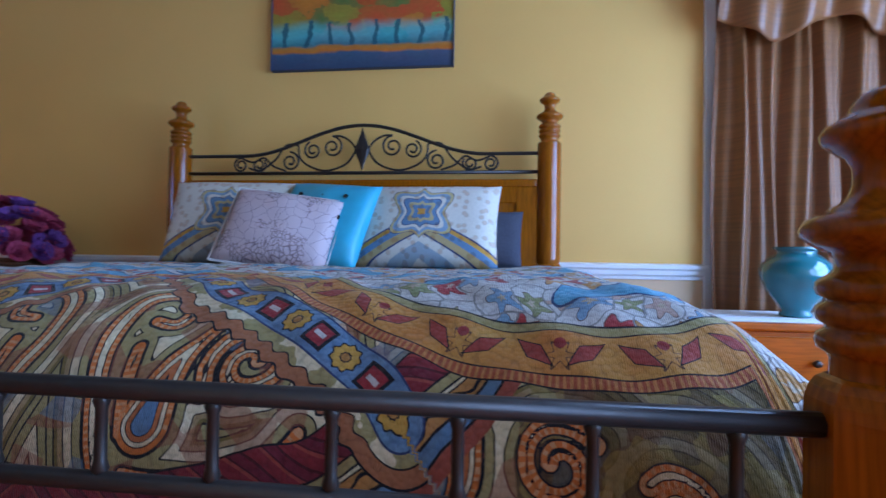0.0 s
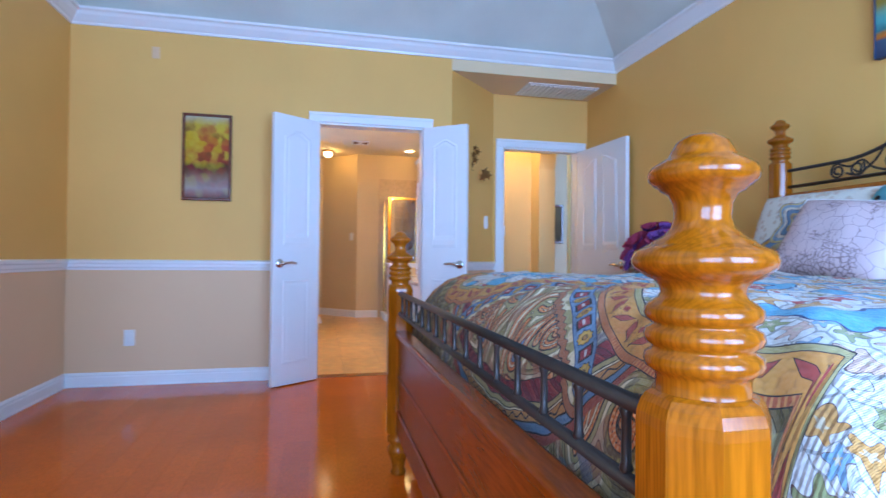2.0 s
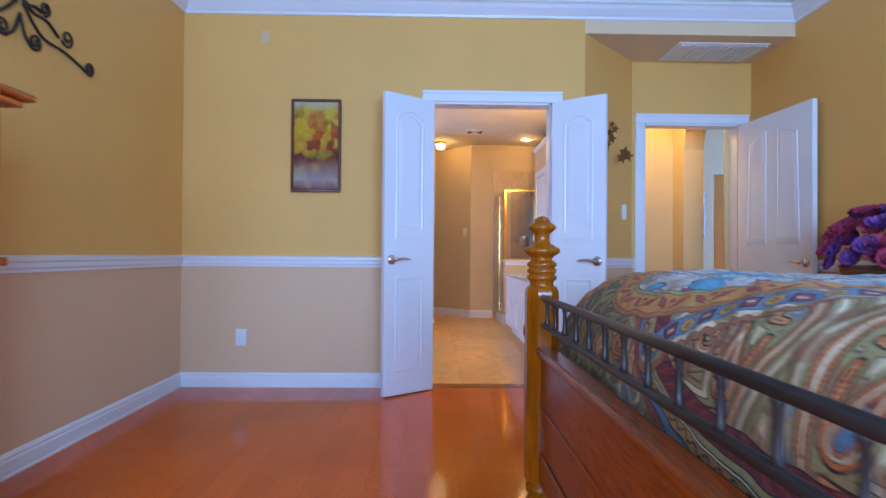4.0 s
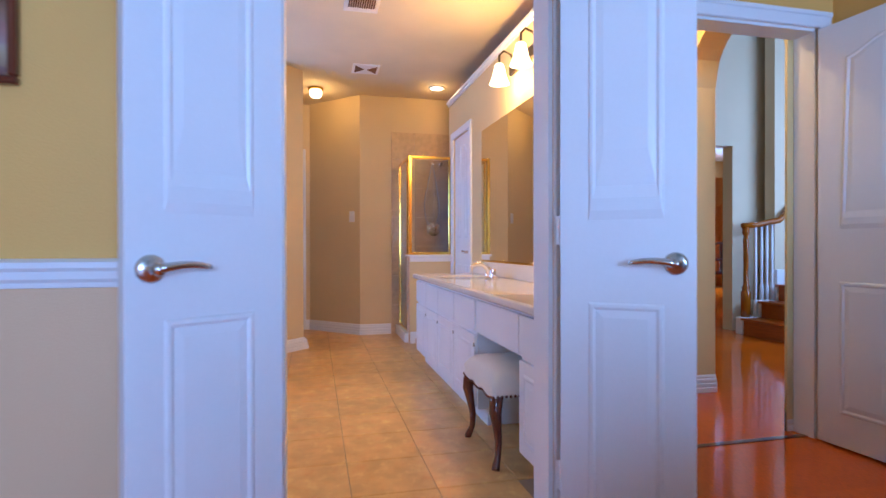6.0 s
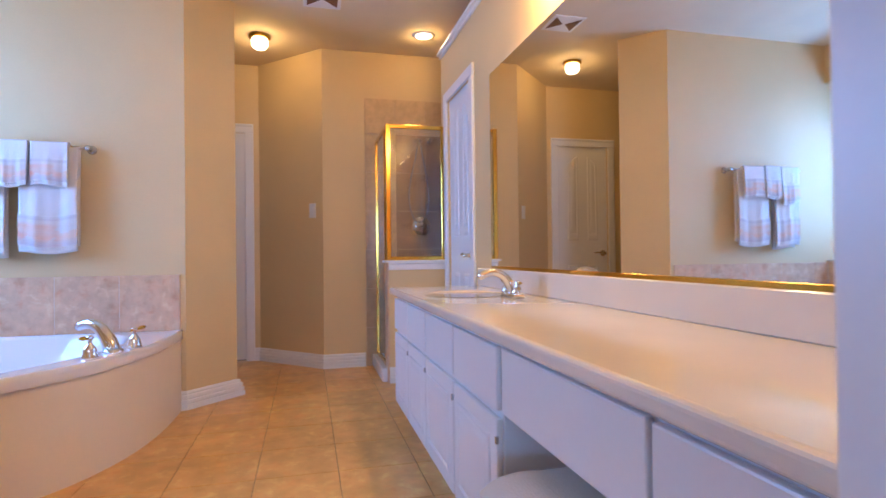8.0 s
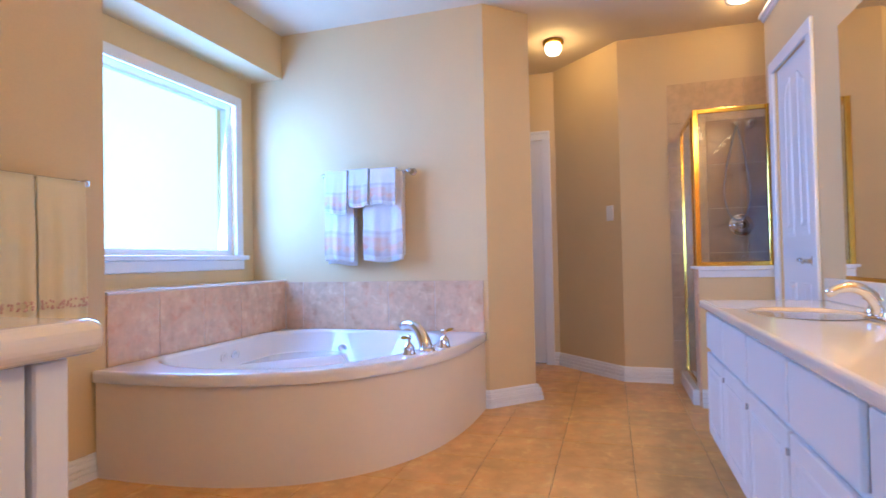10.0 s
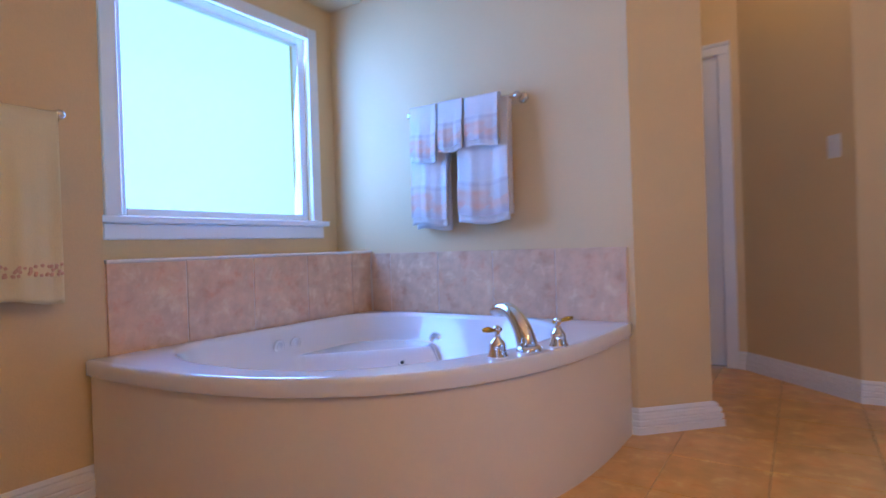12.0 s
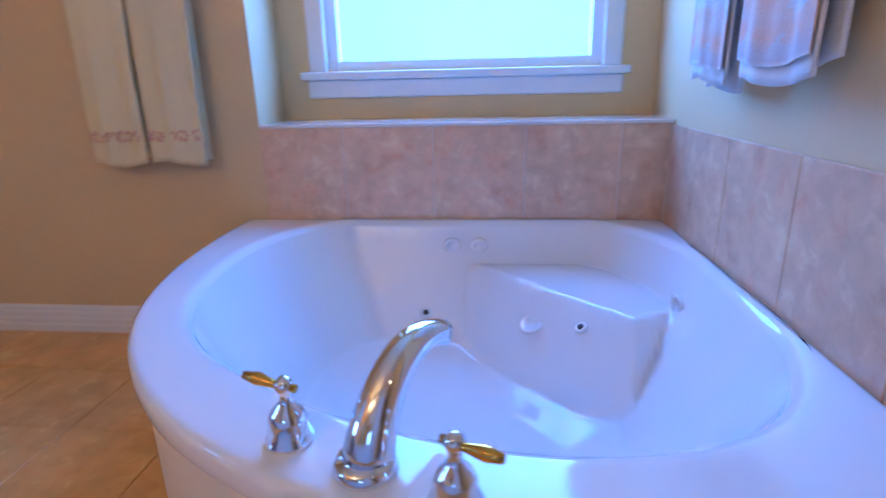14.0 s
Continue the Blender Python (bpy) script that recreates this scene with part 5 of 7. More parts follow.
def pillow(name, w, h, d, m, mat, label, trim_mat=None, tufts=False):
    """A stuffed cushion standing in its own xz plane, thick along y."""
    ob = thing(name, label, "pillow", "pillows on the bed", m)
    bm = bmesh.new()
    n = 22
    uv = bm.loops.layers.uv.new("UVMap")
    for s in (-1, 1):
        g = []
        for j in range(n + 1):
            for i in range(n + 1):
                a, c = i / n * 2 - 1, j / n * 2 - 1
                puff = max(0.0, (1 - a ** 4) * (1 - c ** 4)) ** 0.55
                wob = noise.noise((a * 1.7 + w, c * 1.7, s + h)) * 0.014
                x = a * w / 2 * (1 - 0.045 * (1 - c * c) * a * a)
                z = h / 2 + c * h / 2 * (1 - 0.05 * (1 - a * a) * c * c)
                g.append(bm.verts.new((x, s * (puff * d / 2 + wob * puff), z)))
        for j in range(n):
            for i in range(n):
                q = [g[j * (n + 1) + i], g[j * (n + 1) + i + 1], g[(j + 1) * (n + 1) + i + 1], g[(j + 1) * (n + 1) + i]]
                f = bm.faces.new(q if s < 0 else q[::-1])
                for loop in f.loops:
                    loop[uv].uv = (loop.vert.co.x + 0.9, loop.vert.co.z + 0.3)
    bmesh.ops.remove_doubles(bm, verts=bm.verts, dist=0.0004)
    part("cushion", bm, mat, ob, "", True)
    if trim_mat is not None:
        pts = [(a * w / 2, 0, h / 2 + c * h / 2) for a, c in ((-1, -1), (1, -1), (1, 1), (-1, 1), (-1, -1))]
        part("piping", tube(pts, 0.006, 6), trim_mat, ob)
    if tufts:
        for a in (-0.5, 0, 0.5):
            for c in (-0.5, 0, 0.5):
                part("tuft", lathe([(0.002, 0), (0.011, 0.003), (0.011, 0.007), (0.002, 0.010)], 10, pose(a * w / 2, -d / 2 * 0.93, h / 2 + c * h / 2, 90, 0, 0)), M_BLACK, ob)
    return ob


pillow("sham_pillow", 0.62, 0.42, 0.17, pose(2.41, 3.50, 0.905, -22, 0, 4), M_SHAM, "cream pillow with a blue and rust paisley print")
pillow("sham_pillow", 0.66, 0.40, 0.17, pose(3.30, 3.50, 0.90, -22, 0, -3), M_SHAM, "cream pillow with a blue and rust paisley print")
pillow("satin_pillow", 0.46, 0.42, 0.15, pose(2.83, 3.41, 0.900, -27, 4, -14), M_AQUA, "aqua satin pillow with small dark tufts", None, True)
pillow("lace_pillow", 0.48, 0.36, 0.14, pose(2.715, 3.27, 0.90, -30, 7, 2), M_LILAC, "lilac throw pillow with a dark lace print", M_WHITE_TOWEL)
pillow("dark_pillow", 0.42, 0.28, 0.14, pose(3.52, 3.68, 0.90, -16, 0, -3), M_CHARCOAL, "dark grey pillow behind the printed ones")

# ---- other bedroom things ----


def flat_picture(name, m, w, h, d, mat, frame_mat, rim, label):
    """A picture in its own xz plane, its back at y 0 and its face towards -y."""
    ob = thing(name, label, "picture", "", m)
    bm = bmesh.new()
    uv = bm.loops.layers.uv.new("UVMap")
    vs = [bm.verts.new(p) for p in ((rim, -d * 0.7, rim), (w - rim, -d * 0.7, rim), (w - rim, -d * 0.7, h - rim), (rim, -d * 0.7, h - rim))]
    f = bm.faces.new(vs)
    for loop, c in zip(f.loops, ((0, 0), (1, 0), (1, 1), (0, 1))):
        loop[uv].uv = c
    part("canvas", bm, mat, ob)
    for lo, hi in (((0, 0), (w, rim)), ((0, h - rim), (w, h)), ((0, rim), (rim, h - rim)), ((w - rim, rim), (w, h - rim))):
        part("frame", box((lo[0], -d, lo[1]), (hi[0], 0, hi[1]), min(0.005, rim * 0.3)), frame_mat, ob)
    return ob


flat_picture("painting", pose(2.382, NORTH, 1.942), 0.99, 0.75, 0.035, M_ART, M_ART, 0.002, "unframed canvas of colourful trees over a dark lake")
flat_picture("framed_picture", pose(0.0, 0.335, 1.395, 0, 0, 90), 0.357, 0.668, 0.028, M_AUTUMN, M_DARKWOOD, 0.022, "dark-framed picture of autumn trees by a lake")


def drawer_pull(parent, x, y, z):
    """Two roses with a drooping bail between them."""
    rose = [(0.017, 0), (0.015, 0.005), (0.007, 0.008), (0.007, 0.022)]
    p = part("pull", lathe(rose, 12, pose(x - 0.040, y, z, -90, 0, 0)), M_IRON, parent, "dark iron bail pull", True)
    part("pull_rose", lathe(rose, 12, pose(x + 0.040, y, z, -90, 0, 0)), M_IRON, p, "", True)
    part("bail", tube([(x - 0.044 + 0.088 * i / 14, y + 0.020 + 0.010 * math.sin(math.pi * i / 14), z + 0.004 - 0.038 * math.sin(math.pi * i / 14) ** 0.6) for i in range(15)], [0.0036 + 0.0022 * math.sin(math.pi * i / 14) for i in range(15)], 8), M_IRON, p, "", True)


chest = thing("chest_of_drawers", "tall reddish pine chest of drawers with iron bail pulls", "chest")
CX0, CX1, CY = 2.27, 3.17, 0.09
part("body", box((CX0, SOUTH + 0.02, 0.10), (CX1, CY - 0.012, 1.385), 0.004), M_CHERRY, chest)
bm = bmesh.new()
add_box(bm, (CX0 - 0.055, SOUTH + 0.01, 1.405), (CX1 + 0.055, CY + 0.055, 1.428), 0.008, None, 2)
add_box(bm, (CX0 - 0.035, SOUTH + 0.012, 1.385), (CX1 + 0.035, CY + 0.032, 1.406), 0.006, None, 2)
part("top", bm, M_CHERRY, chest)
part("waist_moulding", box((CX0 - 0.012, SOUTH + 0.02, 0.912), (CX1 + 0.012, CY + 0.010, 0.938), 0.006, None, 2), M_CHERRY, chest)
bm = bmesh.new()
add_box(bm, (CX0 - 0.03, SOUTH + 0.02, 0.0), (CX0 + 0.15, CY + 0.025, 0.12), 0.008)
add_box(bm, (CX1 - 0.15, SOUTH + 0.02, 0.0), (CX1 + 0.03, CY + 0.025, 0.12), 0.008)
add_box(bm, (CX0 - 0.029, SOUTH + 0.02, 0.06), (CX1 + 0.029, CY + 0.022, 0.128), 0.006)
part("plinth", bm, M_CHERRY, chest)
rows = [(1.185, 1.375, 3), (0.955, 1.165, 2), (0.650, 0.900, 1), (0.400, 0.638, 1), (0.142, 0.388, 1)]
for z0, z1, n in rows:
    wd = (CX1 - CX0 - 0.03) / n
    for i in range(n):
        a = CX0 + 0.015 + i * wd + 0.010
        b = CX0 + 0.015 + (i + 1) * wd - 0.010
        d = part("drawer", box((a, CY - 0.02, z0), (b, CY + 0.010, z1), 0.006, None, 2), M_CHERRY, chest)
        for x in ([(a + b) / 2] if n > 1 else [a + 0.14, b - 0.14]):
            drawer_pull(d, x, CY + 0.010, (z0 + z1) / 2 + 0.015)

tv = thing("television", "black flat television standing on the chest", "television")
part("screen", box((2.63, -0.17, 1.50), (3.60, -0.12, 2.10), 0.006), M_BLACK, tv)
part("stand", box((2.92, -0.22, 1.428), (3.28, -0.06, 1.445), 0.004), M_BLACK, tv)
part("neck", box((3.05, -0.16, 1.445), (3.15, -0.13, 1.51), 0.004), M_BLACK, tv)
tagged(part("media_box", box((2.42, -0.16, 1.428), (2.72, 0.04, 1.452), 0.006, None, 2), M_PLATE), "flat white media box lying on the chest", "box")

iron = thing("wall_scroll", "black wrought-iron scroll ornament hung on the wall", "ornament")
IX, IY, IZ = 1.54, SOUTH + 0.012, 2.02
for s in (-1, 1):
    for sweep, sp in (([(0, 0.13), (0.02, 0.0), (0.13, -0.10), (0.28, -0.10), (0.47, -0.15)], (0.47, -0.12, 0.034, -1.57, 1.5)), ([(0, 0.05), (0.07, -0.01), (0.16, 0.0), (0.24, -0.05)], (0.30, -0.03, 0.045, -2.6, 1.4)), ([(0, -0.04), (0.03, -0.13), (0.08, -0.165)], (0.09, -0.13, 0.036, -1.57, 1.4)), ([(0.0, 0.14), (0.04, 0.155), (0.07, 0.13)], (0.055, 0.10, 0.03, 1.2, -1.4)), ([(0.02, 0.0), (0.08, 0.03), (0.13, 0.02)], (0.15, 0.045, 0.032, -1.57, 1.5))):
        pts = [(IX + s * p, IY, IZ + q) for p, q in sweep]
        pts = [tuple(Vector(pts[i]).lerp(Vector(pts[i + 1]), j / 5)) for i in range(len(pts) - 1) for j in range(5)] + [pts[-1]]
        for _ in range(3):
            pts = [pts[0]] + [tuple((Vector(pts[i - 1]) + 2 * Vector(pts[i]) + Vector(pts[i + 1])) / 4) for i in range(1, len(pts) - 1)] + [pts[-1]]
        part("scroll", tube(pts, 0.007, 8), M_IRON, iron, "", True)
        cx, cz, r, a0, tn = sp
        part("curl", tube([(IX + s * (cx + p), IY, IZ + cz + q) for p, q in spiral(0, 0, r, 0.010, a0, tn, 28)], 0.006, 8), M_IRON, iron, "", True)
part("finial", lathe([(0.002, 0.08), (0.022, 0.11), (0.012, 0.125), (0.026, 0.145), (0.010, 0.165), (0.002, 0.20)], 12, pose(IX, IY, IZ) @ Matrix.Diagonal((1, 0.4, 1, 1))), M_IRON, iron)


def nightstand(x0, x1, y0, y1, top, label):
    ob = thing("nightstand", label, "nightstand", "nightstands by the bed")
    part("body", box((x0 + 0.02, y0 + 0.02, 0.08), (x1 - 0.02, y1, top - 0.03), 0.004), M_CHERRY, ob)
    part("top", box((x0, y0, top - 0.03), (x1, y1 + 0.005, top), 0.008, None, 2), M_CHERRY, ob)
    part("plinth", box((x0 + 0.005, y0 + 0.005, 0), (x1 - 0.005, y1, 0.09), 0.006), M_CHERRY, ob)
    for z0, z1 in ((0.12, 0.30), (0.32, 0.49), (0.51, top - 0.05)):
        d = part("drawer", box((x0 + 0.05, y0 + 0.006, z0), (x1 - 0.05, y0 + 0.03, z1), 0.005), M_CHERRY, ob)
        part("knob", lathe([(0.006, 0), (0.006, 0.012), (0.014, 0.018), (0.012, 0.028), (0.003, 0.03)], 14, pose((x0 + x1) / 2, y0 + 0.006, (z0 + z1) / 2, 90, 0, 0)), M_IRON, d, "", True)
    return ob


nightstand(4.40, 5.10, 3.30, 3.80, 0.735, "reddish pine nightstand with a linen cloth on top")
nightstand(0.80, 1.44, 3.44, 3.94, 0.735, "reddish pine nightstand beside the bed")
tagged(part("table_cloth", box((4.42, 3.32, 0.736), (5.08, 3.78, 0.740), 0.001), M_DOILY), "white linen cloth lying on the nightstand", "cloth")
vase = part("vase", lathe([(0.055, 0.741), (0.060, 0.75), (0.050, 0.765), (0.062, 0.785), (0.105, 0.84), (0.126, 0.90), (0.120, 0.945), (0.085, 0.978), (0.068, 0.988), (0.072, 1.0), (0.084, 1.012), (0.080, 1.013), (0.062, 1.0), (0.060, 0.97), (0.06, 0.80)], 40, pose(4.79, 3.52, 0)), M_TEAL, None, "", True)
tagged(vase, "teal glazed ceramic vase on the nightstand", "vase")

basket = thing("flower_basket", "wicker basket of purple and dusky red flowers", "flowers")
bx, by, bz = 1.10, 3.70, 0.735
bm = bmesh.new()
for r in range(9):
    z = bz + 0.012 + r * 0.02
    R = 0.135 + 0.035 * (r / 8)
    add_tube(bm, [(bx + (R + 0.006 * math.sin(i * math.pi + r * math.pi)) * math.cos(i * 2 * math.pi / 28), by + (R + 0.006 * math.sin(i * math.pi + r * math.pi)) * math.sin(i * 2 * math.pi / 28), z) for i in range(29)], 0.010, 6)
add_lathe(bm, [(0.125, 0.0), (0.13, 0.004), (0.16, 0.17), (0.15, 0.175)], 24, pose(bx, by, bz))
part("basket", bm, M_WICKER, basket)
rnd = random.Random(4)
for i in range(64):
    a, h = rnd.random() * 6.283, rnd.random()
    R = 0.235 * math.sqrt(1 - (h * 0.94) ** 2) * (0.86 + 0.2 * rnd.random())
    c = Vector((bx + R * math.cos(a), by + R * 0.9 * math.sin(a), bz + 0.19 + 0.27 * h))
    out = (c - Vector((bx, by, bz + 0.12))).normalized()
    turn = out.to_track_quat("Z", "Y").to_matrix().to_4x4()
    bm = bmesh.new()
    for ringn, (cnt, rr, tilt) in enumerate(((6, 0.020, 0.2), (8, 0.036, 0.55), (9, 0.050, 0.9))):
        for p in range(cnt):
            q = p * 2 * math.pi / cnt + ringn * 0.4 + rnd.random() * 0.3
            m = Matrix.Translation(c) @ turn @ Matrix.Rotation(q, 4, "Z") @ Matrix.Rotation(tilt, 4, "Y")
            L, W = rr * 1.1 + 0.012, rr * 0.55 + 0.006
            vs = [bm.verts.new(m @ Vector(v)) for v in ((0, -W * 0.4, 0), (W * 0.0 + 0.0, W * 0.4, 0), (0.3 * W, W, L * 0.6), (0.1 * W, 0.35 * W, L), (0.1 * W, -0.35 * W, L), (0.3 * W, -W, L * 0.6))]
            bm.faces.new(vs)
    part("flower", bm, rnd.choice((M_PETAL_P, M_PETAL_R, M_PETAL_R)), basket)

orn = thing("leaf_ornament", "bronze metal leaf ornament hung on the wall", "ornament")
om = pose(-0.262, 2.73, 1.60, 0, 0, 45.3)
rnd = random.Random(2)
part("stem", tube([tuple(om @ Vector(p)) for p in ((-0.06, -0.01, 0.04), (-0.03, -0.014, 0.14), (0.0, -0.014, 0.25), (0.03, -0.014, 0.34))], 0.004, 6), M_BRONZE, orn)
for lx, lz, s in ((-0.02, 0.22, 0.035), (0.02, 0.26, 0.04), (0.0, 0.31, 0.04), (0.045, 0.33, 0.035), (0.02, 0.37, 0.03), (-0.03, 0.17, 0.03), (0.12, 0.14, 0.05), (0.10, 0.10, 0.045), (0.15, 0.11, 0.045)):
    bm = bmesh.new()
    n = 10
    ring = []
    for i in range(n):
        a = i * 2 * math.pi / n
        r = s * (1.0 if i % 2 == 0 else 0.5)
        ring.append(bm.verts.new(om @ Vector((lx + r * math.cos(a), -0.02 - 0.008 * (i % 2), lz + r * math.sin(a)))))
    mid = bm.verts.new(om @ Vector((lx, -0.030, lz)))
    for i in range(n):
        bm.faces.new((ring[i], ring[(i + 1) % n], mid))
    lf = part("leaf", bm, M_BRONZE, orn)
    lf.modifiers.new("thickness", "SOLIDIFY").thickness = 0.003


def wall_plate(name, m, label, outlet=False, mat=M_PLATE):
    ob = thing(name, label, "switch" if not outlet else "outlet", "", m)
    part("plate", box((-0.037, -0.006, -0.060), (0.037, 0, 0.060), 0.003, None, 2), mat, ob)
    if outlet:
        for z in (-0.022, 0.022):
            part("socket", box((-0.016, -0.009, z - 0.014), (0.016, -0.006, z + 0.014), 0.002), mat, ob)
    else:
        part("rocker", box((-0.015, -0.010, -0.030), (0.015, -0.006, 0.030), 0.002), M_PLATE, ob)


wall_plate("outlet", pose(0.0, -0.01, 0.355, 0, 0, 90), "white wall outlet near the floor", True)
wall_plate("outlet", pose(0.0, 0.138, 2.51, 0, 0, 90) @ Matrix.Scale(0.75, 4), "ochre painted blank cover high on the wall", True, M_WALL)
wall_plate("light_switch", pose(-0.43, 2.88, 1.31, 0, 0, 45), "white light switch plate beside the entry")

vent = thing("ceiling_vent", "white slatted return-air vent in the soffit", "vent")
part("frame", box((-0.50, 3.20, 2.567), (-0.13, 3.90, 2.575), 0.002), M_WHITE, vent)
for i in range(15):
    y = 3.23 + i * 0.0457
    part("slat", box((-0.47, y, 2.558), (-0.16, y + 0.026, 2.568), 0, None), M_PLATE, vent)

# curtain and blind at the north window
cur = thing("curtain", "bronze striped silk curtain hanging to the floor", "curtain")
bm = bmesh.new()


def curtain_surface(u, v):
    x = 4.62 + 0.98 * u
    k = 1 - 0.25 * v
    return (x + 0.01 * math.sin(v * 9 + u * 20), NORTH - 0.10 + k * (0.035 * math.sin(u * 46) + 0.018 * math.sin(u * 87 + 1) + 0.012 * math.sin(u * 21 + v * 3)), 0.03 + 2.40 * v)


draped(bm, 160, 24, curtain_surface, lambda a, b: (a, b * 2))
part("panel", bm, M_CURTAIN, cur, "", True).modifiers.new("thickness", "SOLIDIFY").thickness = 0.003
part("rod", tube([(4.5, NORTH - 0.09, 2.44), (5.85, NORTH - 0.09, 2.44)], 0.016, 12), M_IRON, cur, "", True)
bm = bmesh.new()
draped(bm, 120, 20, lambda u, v: (4.60 + 1.02 * u, NORTH - 0.17 + 0.03 * math.sin(u * 30) - 0.05 * math.sin(v * 3.1), 2.46 - 0.40 * v - 0.10 * v * math.sin(u * 6.3) ** 2), lambda a, b: (a, b))
part("valance", bm, M_CURTAIN, cur, "gathered silk valance", True).modifiers.new("thickness", "SOLIDIFY").thickness = 0.003
win = structure(new("window_1"), "bright window with white blinds behind the curtain", "window")
for lo, hi in (((4.60, 0.62), (4.68, 2.2)), ((5.75, 0.62), (5.83, 2.2)), ((4.60, 2.2), (5.83, 2.28)), ((4.58, 0.55), (5.85, 0.62))):
    part("window_frame", box((lo[0], NORTH - 0.02, lo[1]), (hi[0], NORTH + 0.02, hi[1]), 0.004), M_WHITE, win)
for i in range(38):
    z = 0.64 + i * 0.041
    part("slat", box((4.69, NORTH + 0.02, z), (5.74, NORTH + 0.045, z + 0.030), 0), M_WHITE, win)
structure(part("backdrop", box((4.3, NORTH + 0.9, 0.3), (6.1, NORTH + 0.91, 2.6)), M_BACKDROP), "bright daylight outside the window", "backdrop")
for ya, yb in ((-0.05, 1.45), (1.85, 3.35)):
    w2 = structure(new("window_2"), "white-framed bedroom window", "window")
    for lo, hi in (((ya - 0.07, 0.7), (ya, 2.2)), ((yb, 0.7), (yb + 0.07, 2.2)), ((ya - 0.07, 2.2), (yb + 0.07, 2.27)), ((ya - 0.07, 0.63), (yb + 0.07, 0.7)), ((ya, 1.43), (yb, 1.47))):
        part("window_frame", box((EAST - 0.02, lo[0], lo[1]), (EAST + 0.02, hi[0], hi[1]), 0.004), M_WHITE, w2)


# ---- bathroom trim ----
BASE_B = [(0, 0), (0.020, 0), (0.020, 0.030), (0.014, 0.034), (0.018, 0.040), (0.018, 0.058), (0.012, 0.062), (0.015, 0.068), (0.014, 0.086), (0.008, 0.092), (0.010, 0.100), (0.004, 0.112), (0, 0.114)]
trim("baseboard", [(-T, BD0 - CAS), (-T, LEDGE_Y), (-1.88, LEDGE_Y)][::-1], BASE_B, "white moulded baseboard")
trim("baseboard", [(TOWEL_X, 1.05), (TOWEL_X, 1.08), (TOWEL_X - 0.26, 1.34), (TOWEL_X - 0.26, -0.9)][::-1], BASE_B, "white moulded baseboard")
trim("baseboard", [(-4.33, 2.27), (-4.33, 1.93), (-4.87, 1.39), (-4.87, 1.345)], [(o, z) for o, z in BASE_B], "white moulded baseboard")
trim("baseboard", [(-4.87, 0.625), (-4.87, -0.9), (TOWEL_X - 0.26, -0.9)], BASE_B, "white moulded baseboard")
trim("wall_cap", [(-0.54, MIRROR_Y), (-3.75, MIRROR_Y)], [(0, 2.405), (0.012, 2.407), (0.014, 2.425), (0.03, 2.432), (0.03, 2.452), (0, 2.455)], "white cap along the top of the mirror wall")

# tub and its ledge
TUB_Z = 0.492


def tub_outline(a, b, n, steps):
    pts = []
    for i in range(steps + 1):
        t = math.pi / 2 * i / steps
        c, s = max(math.cos(t), 0), max(math.sin(t), 0)
        pts.append((TOWEL_X + 0.012 + a * c ** (2 / n), LEDGE_Y + 0.012 + b * s ** (2 / n)))
    return pts


def basin_radius(t):
    c, s = abs(math.cos(t)), abs(math.sin(t))
    r = 0.685 / (c ** 3 + s ** 3) ** (1 / 3)
    d = (math.degrees(t) - 50 + 180) % 360 - 180
    return r * (1 - 0.225 * math.exp(-(d / 38) ** 2))


BCX, BCY = -2.655, 0.215
tub = thing("corner_bathtub", "white acrylic corner whirlpool tub with a curved skirt", "bathtub")
N = 144
# deck between the outer rim and the basin's lip
outer_poly = tub_outline(1.535, 1.495, 2.85, 60) + [(TOWEL_X + 0.012, LEDGE_Y + 0.012)]


def outer_hit(t):
    """Where a ray from the basin's centre meets the tub's outer edge."""
    dx, dy = math.cos(t), math.sin(t)
    best = 9.0
    n = len(outer_poly)
    for i in range(n):
        x1, y1 = outer_poly[i]
        x2, y2 = outer_poly[(i + 1) % n]
        ex, ey = x2 - x1, y2 - y1
        den = dx * ey - dy * ex
        if abs(den) < 1e-9:
            continue
        r = ((x1 - BCX) * ey - (y1 - BCY) * ex) / den
        u = ((x1 - BCX) * dy - (y1 - BCY) * dx) / den
        if r > 0 and -1e-6 <= u <= 1 + 1e-6:
            best = min(best, r)
    return best


angles = sorted({2 * math.pi * i / N for i in range(N)} | {math.atan2(y - BCY, x - BCX) % (2 * math.pi) for x, y in outer_poly[::4] + outer_poly[-1:]})
bm = bmesh.new()
rings = []
for kind, w, z in (("o", 1.0, TUB_Z - 0.055), ("o", 1.004, TUB_Z - 0.045), ("o", 1.005, TUB_Z - 0.02), ("o", 1.001, TUB_Z - 0.006), ("o", 0.99, TUB_Z), ("o", 0.978, TUB_Z + 0.0005), ("l", 1.04, TUB_Z + 0.0005), ("l", 1.02, TUB_Z), ("l", 1.0, TUB_Z - 0.004), ("l", 0.985, TUB_Z - 0.02)):
    ring = []
    for t in angles:
        r = outer_hit(t)
        front = r
        if kind == "o":
            x, y = BCX + r * math.cos(t), BCY + r * math.sin(t)
            k = w if (x > TOWEL_X + 0.05 and y > LEDGE_Y + 0.05) else min(w, 1.0)
            rr = r * k
        else:
            rr = min(basin_radius(t), r - 0.03) * w
        ring.append(bm.verts.new((BCX + rr * math.cos(t), BCY + rr * math.sin(t), z)))
    rings.append(ring)
for a, b in zip(rings, rings[1:]):
    for i in range(len(angles)):
        bm.faces.new((a[i], a[(i + 1) % len(angles)], b[(i + 1) % len(angles)], b[i]))
bmesh.ops.recalc_face_normals(bm, faces=bm.faces)
